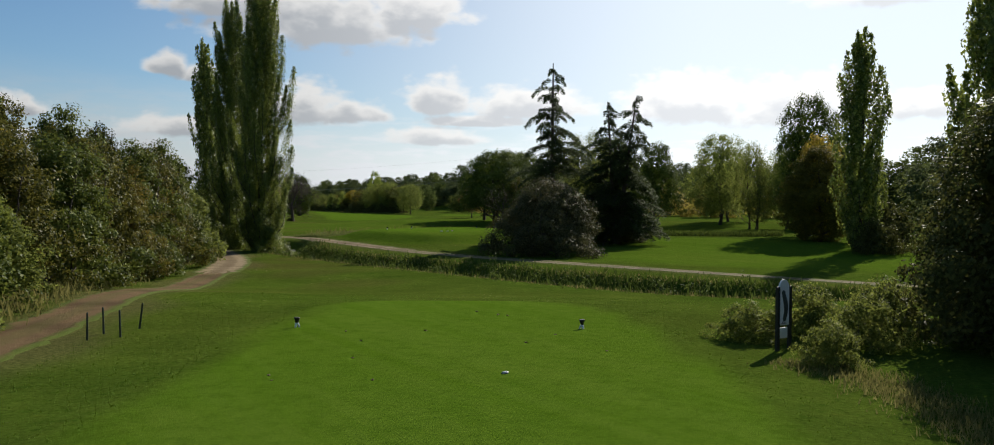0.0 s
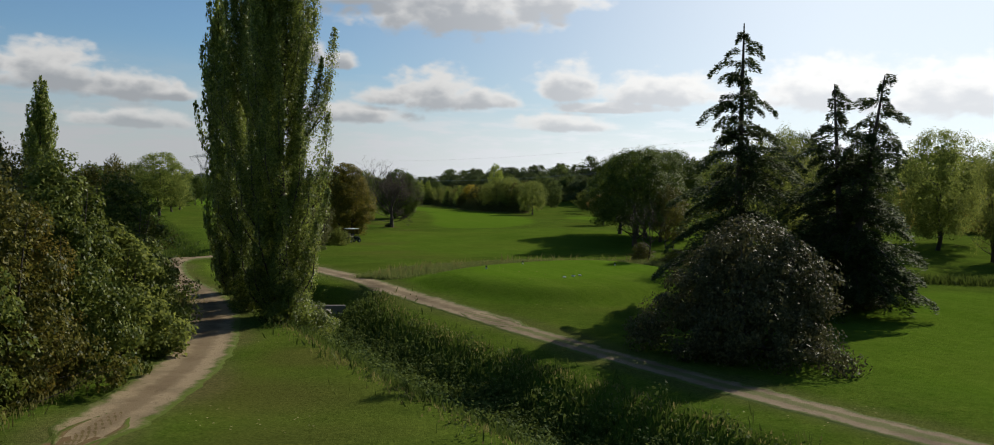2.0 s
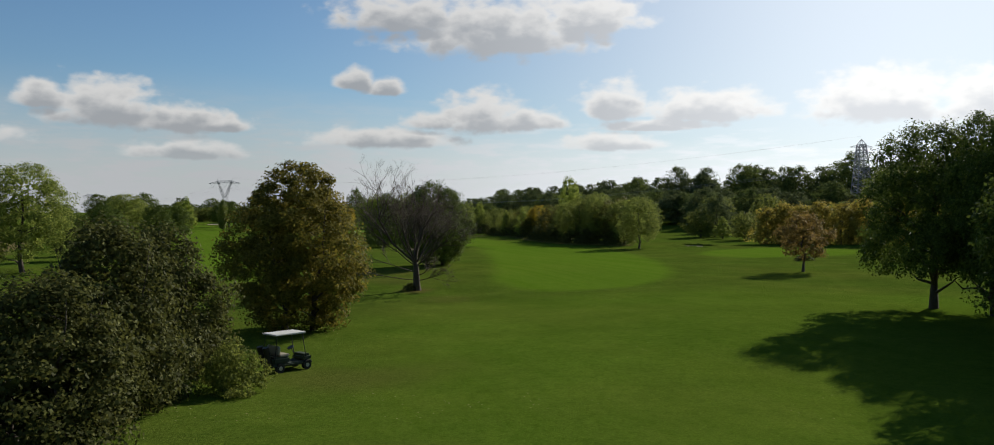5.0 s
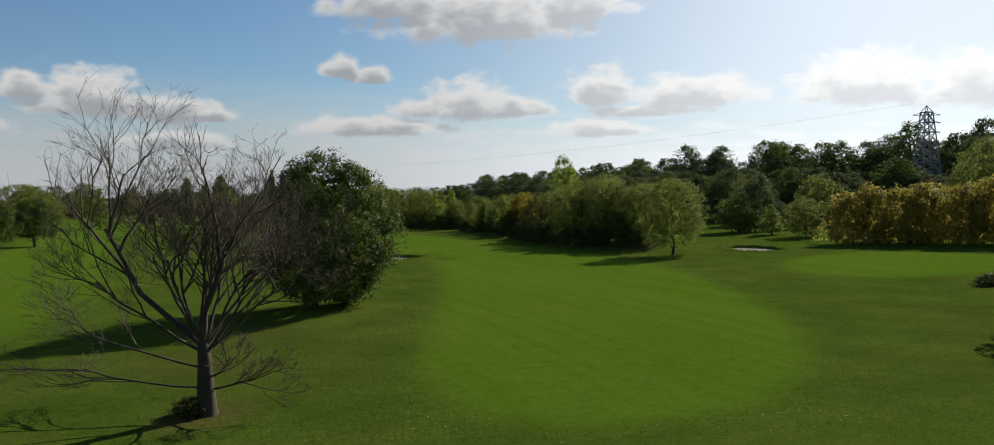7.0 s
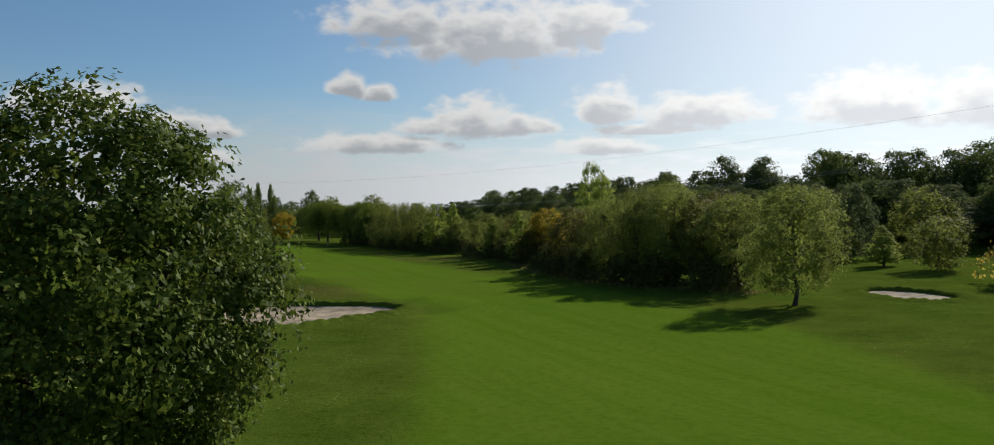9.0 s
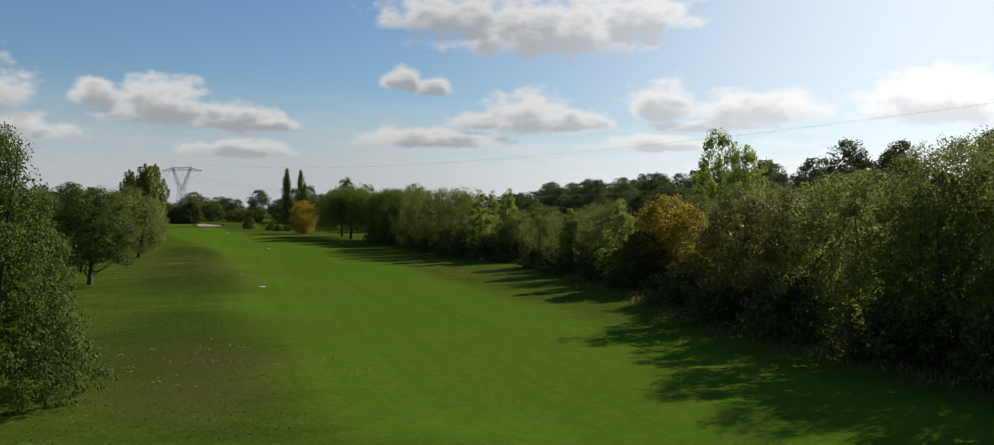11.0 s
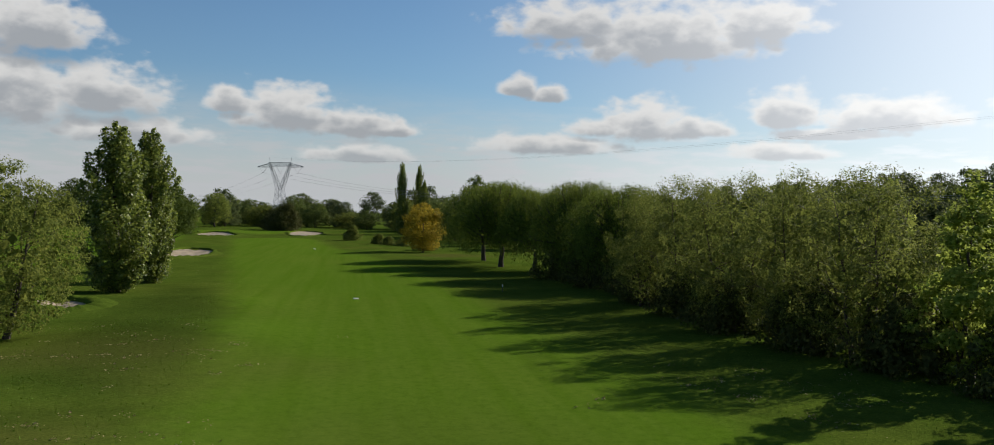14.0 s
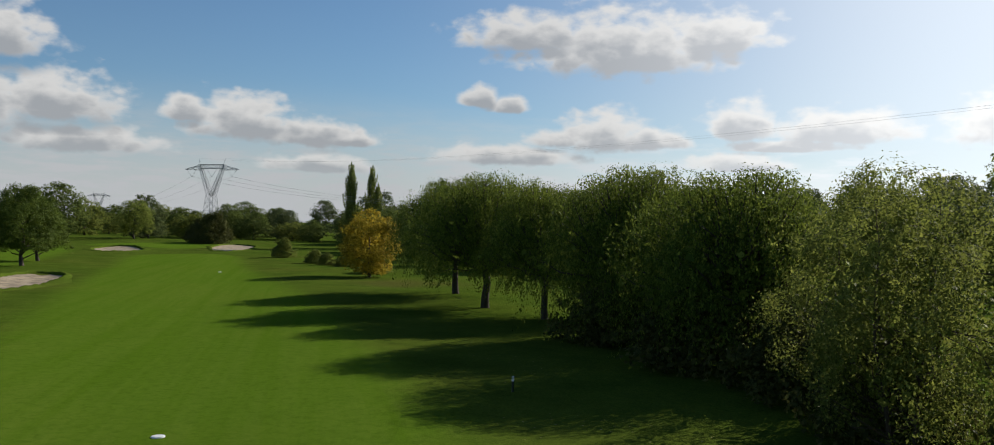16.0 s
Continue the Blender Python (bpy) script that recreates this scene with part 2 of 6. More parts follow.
M_WIRE = plain_mat("wire", (0.30, 0.30, 0.31), 0.6, 0.4, 0.1, 1.0)


def turf_mat():
    """Turf: close-mown fairway, tee and green, rough, dry patches, leaf litter, tyre lines."""
    mat, nt, out = node_mat("turf")
    p = position(nt)
    at = nt.nodes.new("ShaderNodeVertexColor")
    at.layer_name = "cut"
    sp = nt.nodes.new("ShaderNodeSeparateColor")
    nt.links.new(at.outputs[0], sp.inputs[0])
    fine, mid, big = noise_node(nt, 9.0, 6, p, 0.75), noise_node(nt, 0.7, 5, p), noise_node(nt, 0.06, 4, p)
    grain = noise_node(nt, 38.0, 3, p, 0.8)
    clover = noise_node(nt, 2.4, 5, p, 0.7)
    turn = nt.nodes.new("ShaderNodeMapping")
    turn.inputs["Rotation"].default_value = (0, 0, radians(-35))
    nt.links.new(p, turn.inputs["Vector"])
    mp = nt.nodes.new("ShaderNodeMapping")
    mp.inputs["Scale"].default_value = (0.9, 0.025, 1.0)
    nt.links.new(turn.outputs[0], mp.inputs["Vector"])
    lines = noise_node(nt, 1.0, 4, mp.outputs[0], 0.6)
    rough = mix_node(nt, mid, (0.066, 0.114, 0.015), (0.102, 0.152, 0.021))
    rough = mix_node(nt, ramp_node(nt, clover, [(0.50, (0, 0, 0)), (0.66, (0.75, 0.75, 0.75))]), rough, (0.048, 0.098, 0.010))
    rough = mix_node(nt, ramp_node(nt, clover, [(0.30, (0.6, 0.6, 0.6)), (0.42, (0, 0, 0))]), rough, (0.112, 0.150, 0.020))
    rough = mix_node(nt, ramp_node(nt, big, [(0.4, (0, 0, 0)), (0.68, (0.7, 0.7, 0.7))]), rough, (0.104, 0.132, 0.022))
    blotch = noise_node(nt, 0.22, 5, p, 0.68)
    rough = mix_node(nt, 1.0, rough, ramp_node(nt, blotch, [(0.32, (0.74, 0.78, 0.74)), (0.66, (1.18, 1.14, 1.1))]), "MULTIPLY")
    mown = mix_node(nt, mid, (0.085, 0.154, 0.014), (0.112, 0.184, 0.018))
    mown = mix_node(nt, ramp_node(nt, big, [(0.42, (0, 0, 0)), (0.7, (0.5, 0.5, 0.5))]), mown, (0.124, 0.176, 0.022))
    mown = mix_node(nt, ramp_node(nt, lines, [(0.44, (0, 0, 0)), (0.66, (0.45, 0.45, 0.45))]), mown, (0.066, 0.140, 0.005))
    mown = mix_node(nt, ramp_node(nt, clover, [(0.46, (0, 0, 0)), (0.70, (0.6, 0.6, 0.6))]), mown, (0.060, 0.122, 0.008))
    # vertex alpha mixes in a darker green over the DARK_ROUGH outlines
    patch_mix = nt.nodes.new("ShaderNodeMath")
    patch_mix.operation = "MULTIPLY"
    nt.links.new(at.outputs["Alpha"], patch_mix.inputs[0])
    patch_mix.inputs[1].default_value = 0.6
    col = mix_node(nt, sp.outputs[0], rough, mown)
    col = mix_node(nt, patch_mix.outputs[0], col, mix_node(nt, mid, (0.036, 0.066, 0.010), (0.062, 0.092, 0.014)))
    col = mix_node(nt, sp.outputs[1], col, mix_node(nt, fine, (0.07, 0.07, 0.016), (0.16, 0.12, 0.045)))
    col = mix_node(nt, sp.outputs[2], col, mix_node(nt, fine, (0.10, 0.075, 0.035), (0.24, 0.18, 0.10)))
    # tufts and clippings, deeper in the rough
    dark = ramp_node(nt, fine, [(0.28, (0.45, 0.45, 0.45)), (0.62, (1, 1, 1))])
    tuft = mix_node(nt, 1.0, col, dark, "MULTIPLY")
    col = mix_node(nt, sp.outputs[0], tuft, mix_node(nt, 0.25, col, tuft))
    col = mix_node(nt, 0.35, col, mix_node(nt, 1.0, col, ramp_node(nt, grain, [(0.25, (0.4, 0.4, 0.4)), (0.75, (1.35, 1.35, 1.35))]), "MULTIPLY"))
    # fallen leaves in the rough
    vor = nt.nodes.new("ShaderNodeTexVoronoi")
    vor.inputs["Scale"].default_value = 2.6
    nt.links.new(p, vor.inputs["Vector"])
    speck = nt.nodes.new("ShaderNodeMath")
    speck.operation = "LESS_THAN"
    nt.links.new(vor.outputs["Distance"], speck.inputs[0])
    speck.inputs[1].default_value = 0.10
    gate = nt.nodes.new("ShaderNodeMath")
    gate.operation, gate.use_clamp = "MULTIPLY", True
    nt.links.new(speck.outputs[0], gate.inputs[0])
    sep = ramp_node(nt, noise_node(nt, 0.11, 3, p), [(0.55, (0, 0, 0)), (0.66, (1, 1, 1))])
    nt.links.new(sep, gate.inputs[1])
    inv = nt.nodes.new("ShaderNodeMath")
    inv.operation = "MULTIPLY_ADD"
    nt.links.new(sp.outputs[0], inv.inputs[0])
    inv.inputs[1].default_value, inv.inputs[2].default_value = -1.0, 1.0
    gate2 = nt.nodes.new("ShaderNodeMath")
    gate2.operation = "MULTIPLY"
    nt.links.new(gate.outputs[0], gate2.inputs[0])
    nt.links.new(inv.outputs[0], gate2.inputs[1])
    col = mix_node(nt, gate2.outputs[0], col, (0.36, 0.30, 0.16))
    b = nt.nodes.new("ShaderNodeBsdfPrincipled")
    nt.links.new(col, b.inputs["Base Color"])
    b.inputs["Roughness"].default_value = 0.95
    b.inputs["Specular IOR Level"].default_value = 0.0
    h = nt.nodes.new("ShaderNodeMath")
    h.operation = "ADD"
    nt.links.new(fine, h.inputs[0])
    nt.links.new(grain, h.inputs[1])
    nt.links.new(bump_node(nt, h.outputs[0], 0.5, 0.05), b.inputs["Normal"])
    nt.links.new(b.outputs[0], out.inputs[0])
    return mat


def lane_mat(name, lo, hi, middle, mud=None):
    """A worn lane: pale wheel ruts, grassy middle, edges that fray into the turf."""
    mat, nt, out = node_mat(name)
    p = position(nt)
    at = nt.nodes.new("ShaderNodeVertexColor")
    at.layer_name = "across"
    sp = nt.nodes.new("ShaderNodeSeparateColor")
    nt.links.new(at.outputs[0], sp.inputs[0])
    fine, mid, big = noise_node(nt, 16.0, 6, p, 0.75), noise_node(nt, 1.6, 6, p, 0.7), noise_node(nt, 0.35, 4, p)
    col = mix_node(nt, fine, lo, hi)
    col = mix_node(nt, ramp_node(nt, big, [(0.45, (0, 0, 0)), (0.65, (0.7, 0.7, 0.7))]), col, tuple(c * 0.62 for c in lo))
    litter = noise_node(nt, 3.2, 6, p, 0.8)
    col = mix_node(nt, ramp_node(nt, litter, [(0.58, (0, 0, 0)), (0.66, (0.8, 0.8, 0.8))]), col, (0.10, 0.07, 0.035))
    grass = mix_node(nt, fine, (0.05, 0.085, 0.010), (0.12, 0.14, 0.03))
    n = nt.nodes.new("ShaderNodeMath")
    n.operation = "MULTIPLY_ADD"
    nt.links.new(mid, n.inputs[0])
    n.inputs[1].default_value = 0.8
    nt.links.new(sp.outputs[0], n.inputs[2])
    n2 = nt.nodes.new("ShaderNodeMapRange")
    n2.interpolation_type = "SMOOTHSTEP"
    nt.links.new(n.outputs[0], n2.inputs[0])
    n2.inputs[1].default_value, n2.inputs[2].default_value = 0.95, 1.25
    n3 = nt.nodes.new("ShaderNodeMapRange")
    n3.interpolation_type = "SMOOTHSTEP"
    nt.links.new(n.outputs[0], n3.inputs[0])
    n3.inputs[1].default_value, n3.inputs[2].default_value, n3.inputs[3].default_value, n3.inputs[4].default_value = 0.52, 0.78, middle, 0.0
    col = mix_node(nt, n3.outputs[0], col, mud or grass)
    col = mix_node(nt, n2.outputs[0], col, grass)
    b = nt.nodes.new("ShaderNodeBsdfPrincipled")
    nt.links.new(col, b.inputs["Base Color"])
    b.inputs["Roughness"].default_value = 0.95
    b.inputs["Specular IOR Level"].default_value = 0.05
    nt.links.new(bump_node(nt, fine, 0.7, 0.04), b.inputs["Normal"])
    nt.links.new(b.outputs[0], out.inputs[0])
    return mat


def dirt_mat(name, lo, hi, turfy):
    mat, nt, out = node_mat(name)
    p = position(nt)
    fine, mid = noise_node(nt, 14.0, 6, p, 0.75), noise_node(nt, 0.8, 5, p)
    col = mix_node(nt, fine, lo, hi)
    col = mix_node(nt, ramp_node(nt, mid, [(0.42, (0, 0, 0)), (0.62, (1, 1, 1))]), col, tuple(c * 0.6 for c in lo))
    if turfy:
        col = mix_node(nt, ramp_node(nt, noise_node(nt, 1.3, 6, p, 0.7), [(0.52, (0, 0, 0)), (0.66, (turfy,) * 3)]), col, (0.09, 0.11, 0.025))
    b = nt.nodes.new("ShaderNodeBsdfPrincipled")
    nt.links.new(col, b.inputs["Base Color"])
    b.inputs["Roughness"].default_value = 0.95
    nt.links.new(bump_node(nt, fine, 0.7, 0.04), b.inputs["Normal"])
    nt.links.new(b.outputs[0], out.inputs[0])
    return mat


M_TURF = turf_mat()
M_ROAD = lane_mat("road_dirt", (0.105, 0.066, 0.031), (0.21, 0.14, 0.072), 0.25)
M_PALE = lane_mat("pale_lane_gravel", (0.18, 0.132, 0.076), (0.40, 0.315, 0.20), 0.5, (0.11, 0.074, 0.04))
M_TRACK = lane_mat("track_gravel", (0.14, 0.10, 0.058), (0.31, 0.24, 0.155), 0.7)
M_SAND = dirt_mat("bunker_sand", (0.30, 0.235, 0.155), (0.43, 0.345, 0.235), 0.0)


# ---- terrain ----
def smooth(x, a, b):
    t = np.clip((x - a) / (b - a), 0, 1)
    return t * t * (3 - 2 * t)


def unit(v):
    return v / np.maximum(np.linalg.norm(v, axis=1, keepdims=True), 1e-6)


def inside_distance(px, py, poly):
    """Signed distance to a closed outline, positive inside."""
    best, ins = np.full(px.shape, 1e9), np.zeros(px.shape, bool)
    for (x0, y0), (x1, y1) in zip(poly, poly[1:] + poly[:1]):
        dx, dy = x1 - x0, y1 - y0
        t = np.clip(((px - x0) * dx + (py - y0) * dy) / (dx * dx + dy * dy), 0, 1)
        best = np.minimum(best, np.hypot(px - x0 - t * dx, py - y0 - t * dy))
        if dy:
            ins ^= ((y0 > py) != (y1 > py)) & (px < x0 + (py - y0) * dx / dy)
    return np.where(ins, best, -best)


def line_distance(px, py, line):
    best = np.full(px.shape, 1e9)
    for (x0, y0), (x1, y1) in zip(line, line[1:]):
        dx, dy = x1 - x0, y1 - y0
        t = np.clip(((px - x0) * dx + (py - y0) * dy) / (dx * dx + dy * dy), 0, 1)
        best = np.minimum(best, np.hypot(px - x0 - t * dx, py - y0 - t * dy))
    return best


def rounded(poly, n=3):
    """Corner cutting for soft outlines."""
    for _ in range(n):
        poly = [p for (a, b) in zip(poly, poly[1:] + poly[:1])
                for p in ((0.75 * a[0] + 0.25 * b[0], 0.75 * a[1] + 0.25 * b[1]), (0.25 * a[0] + 0.75 * b[0], 0.25 * a[1] + 0.75 * b[1]))]
    return poly


def rounded_line(line, n=3):
    for _ in range(n):
        mid = [p for (a, b) in zip(line, line[1:])
               for p in ((0.75 * a[0] + 0.25 * b[0], 0.75 * a[1] + 0.25 * b[1]), (0.25 * a[0] + 0.75 * b[0], 0.25 * a[1] + 0.75 * b[1]))]
        line = [line[0]] + mid + [line[-1]]
    return line


DITCH_UP = rounded_line([(-47.4, 131.4), (-44.8, 127.4), (-40.6, 121.6), (-34.4, 115.0), (-30.5, 112)])
DITCH = rounded_line([(-29, 111), (-27.8, 107.5), (-25, 103), (-20.2, 97.5), (-15, 91), (-7, 82.5), (-1, 76), (5, 71.5), (11, 68.5), (26, 61), (60, 48)])
DITCH_W = rounded_line([(-57.5, 138.5), (-62.5, 145.5), (-69, 154), (-80, 169.3), (-95.8, 189.5), (-112, 210)])
ROAD = rounded_line([(-6, 2), (-10.5, 24), (-13.2, 39), (-14.8, 47), (-17, 55), (-20.0, 67), (-22.4, 76.5), (-25.2, 88),
                     (-30.0, 97.8), (-35, 106), (-43, 115), (-51.5, 127), (-55, 134), (-53.5, 139.5), (-50, 140.6), (-46.5, 138), (-43.5, 135)])
TRACK = rounded_line([(-46.5, 138.2), (-42.5, 134), (-38.3, 129), (-32.5, 121.8), (-26.4, 114.3), (-21, 109), (-14.2, 102.5), (-7.4, 94.4),
                      (-0.8, 87.4), (3.9, 82.8), (9.5, 78.6), (22, 71), (45, 59), (90, 36)])
BRANCH = rounded_line([(-51, 140), (-52.5, 143), (-54.5, 146.5)])
TEE_1 = rounded([(-6.2, 20), (-7.8, 44), (-7.8, 52), (-2, 54.5), (1, 52), (3, 42), (4, 20)])
TEE_2 = rounded([(-22, 120), (-21.2, 129), (-17.2, 134.5), (-11, 137), (-7.5, 129.5), (-10, 120), (-14.3, 116.5), (-18.7, 116)])
MOUND_2 = rounded([(-25.8, 115), (-25, 124), (-22.6, 131.5), (-18, 137), (-10.5, 140), (-2, 130), (-4, 116), (-12, 108), (-20, 111)])
FAIRWAY = rounded([(-52.6, 213.4), (-48.5, 206), (-43.4, 203.5), (-38, 206), (-34.6, 215), (-36, 230), (-39, 246), (-48, 272), (-58, 288), (-70, 302),
                   (-87, 322), (-104, 347), (-128, 376), (-150, 404), (-175, 432), (-205, 462), (-232, 495), (-246, 500), (-250, 486),
                   (-222, 455), (-188, 416), (-172, 399), (-141, 364), (-114, 330), (-104, 313), (-92, 296), (-74, 278), (-65, 256), (-57, 232)])
FAIRWAY_2 = rounded([(-80, 204), (-74, 214), (-86, 236), (-108, 265), (-140, 310), (-180, 372), (-230, 450), (-300, 520), (-318, 500), (-250, 420), (-150, 296), (-105, 230)])
GREEN_R = rounded([(-35, 268), (-27, 286), (-12, 283), (-10, 268), (-18, 257), (-27, 251), (-34, 257)])
GREEN_FAR = rounded([(-300, 520), (-282, 508), (-262, 512), (-258, 530), (-275, 552), (-300, 548)])
LAWN = rounded([(-52, 190), (-47, 168), (-40, 145), (-22, 146), (-8, 160), (-2, 200), (-22, 205), (-40, 204)])
LAWN_3 = rounded([(3, 92), (10, 86), (26, 80), (32, 100), (26, 122), (12, 132), (3, 112)])
LAWN_4 = rounded([(-112, 448), (-102, 470), (-92, 454), (-78, 444), (-86, 402), (-95, 383), (-107, 408)])
# outlines within which the turf takes a darker green
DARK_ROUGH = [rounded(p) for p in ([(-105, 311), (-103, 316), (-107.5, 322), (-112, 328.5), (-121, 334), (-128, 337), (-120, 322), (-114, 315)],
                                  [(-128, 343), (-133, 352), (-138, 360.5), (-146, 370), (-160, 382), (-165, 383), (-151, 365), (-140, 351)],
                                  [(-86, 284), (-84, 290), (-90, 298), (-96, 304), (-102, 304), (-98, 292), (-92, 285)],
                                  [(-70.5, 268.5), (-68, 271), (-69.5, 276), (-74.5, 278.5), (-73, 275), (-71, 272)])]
FIELD = [(-138, 222), (-128, 224), (-155, 262), (-183, 296), (-245, 330), (-300, 300), (-200, 215)]
BUNKERS = {
    "bunker_near": [(-80, 260), (-85, 266), (-86, 271), (-83.5, 274.3), (-79.5, 273.8), (-75.5, 274.4), (-72.6, 272.5), (-72.4, 268.5), (-74.3, 265.3), (-76, 261)],
    "bunker_right": [(-40, 291.5), (-37, 294), (-34, 290.5), (-33, 286.5), (-34.8, 283), (-38, 283.5)],
    "bunker_poplar": [(-200, 415), (-214, 433), (-209, 436), (-202, 428), (-194, 418), (-193.5, 411)],
    "bunker_green_left": [(-280, 505), (-277, 513), (-262, 502), (-256, 490), (-263, 489)],
    "bunker_green_right": [(-262, 521), (-280, 548), (-272, 548), (-260, 535), (-247, 510), (-252, 510)],
    "bunker_left": [(-158, 357), (-163, 363), (-157, 363.5), (-154, 358)],
    "bunker_small": [(-134, 330), (-134.6, 333), (-131.5, 332.2), (-131.5, 330)],
    "bunker_copse": [(-99, 395.5), (-98.4, 399.5), (-95, 400), (-93.6, 397), (-95.5, 395)],
    "bunker_edge": [(-160, 367), (-157, 367.5), (-154, 365.8), (-152.6, 362.6), (-156, 362)],
}
BUNKERS = {k: rounded(v, 2) for k, v in BUNKERS.items()}
HILL = [(90, 340), (30, 390), (-15, 435), (-60, 505), (-115, 590), (-180, 690), (-260, 800)]


def height(px, py):
    """Ground level at arrays of points."""
    px, py = np.asarray(px, float), np.asarray(py, float)
    z = 0.10 * np.sin(px * 0.11 + 1.0) * np.sin(py * 0.09) + 0.05 * np.sin(px * 0.31 + py * 0.23)
    z = z * (1 - smooth(np.hypot(px + 60, py - 250), 300, 1200))
    # the ground falls away in front of the first tee and climbs again past the ditch
    r = smooth(px, -48, -26)
    z = z - 1.05 * smooth(py, 50, 68) * (1 - 0.5 * r * smooth(py, 100, 118)) * (1 - smooth(py, 150, 195) * (0.4 + 0.6 * r)) * (1 - smooth(py, 195, 225)) * smooth(px, -120, -70) * (1 - smooth(px, 30, 60))
    z = z + 0.8 * smooth(inside_distance(px, py, MOUND_2), -0.3, 3.6)
    z = z + 0.12 * smooth(inside_distance(px, py, TEE_1), -2.5, 0.5)
    d = line_distance(px, py, DITCH)
    z = z - 1.7 * (1 - smooth(d, 0.6, 4.0))
    z = z - 1.5 * (1 - smooth(line_distance(px, py, DITCH_UP), 0.4, 2.3))
    z = z - 1.3 * (1 - smooth(line_distance(px, py, DITCH_W), 0.5, 3.6))
    z = z + 0.35 * smooth(inside_distance(px, py, GREEN_FAR), -6, 4)
    for poly in BUNKERS.values():
        s = inside_distance(px, py, poly)
        z = z + 0.14 * np.exp(-((s + 1.6) / 1.3) ** 2) - 0.40 * smooth(s, -0.3, 1.6)
    for x, y, r, a in ((-113, 324, 9, 0.7), (-124, 338, 8, 0.55), (-140, 360, 9, 0.6), (-150, 372, 7, 0.5), (-73, 279, 5, 0.5)):
        z = z + a * np.exp(-((px - x) ** 2 + (py - y) ** 2) / (0.5 * r) ** 2)
    z = z + 5.0 * (1 - smooth(line_distance(px, py, HILL), 8, 60))
    return z


def level(x, y):
    return float(height(np.array([x]), np.array([y]))[0])


def raw_mesh(name, verts, faces_n, idx):
    """Mesh from flat arrays: faces of faces_n corners each."""
    me = bpy.data.meshes.new(name)
    verts = np.asarray(verts, np.float32)
    idx = np.asarray(idx, np.int32).ravel()
    k = len(idx) // faces_n
    me.vertices.add(len(verts))
    me.vertices.foreach_set("co", verts.ravel())
    me.loops.add(len(idx))
    me.loops.foreach_set("vertex_index", idx)
    me.polygons.add(k)
    me.polygons.foreach_set("loop_start", np.arange(0, len(idx), faces_n, dtype=np.int32))
    me.update(calc_edges=True)
    me.validate()
    return me


def grid_lines(parts):
    out = [np.arange(a, b, s) for a, b, s in parts]
    return np.concatenate(out + [np.array([parts[-1][1]], float)])


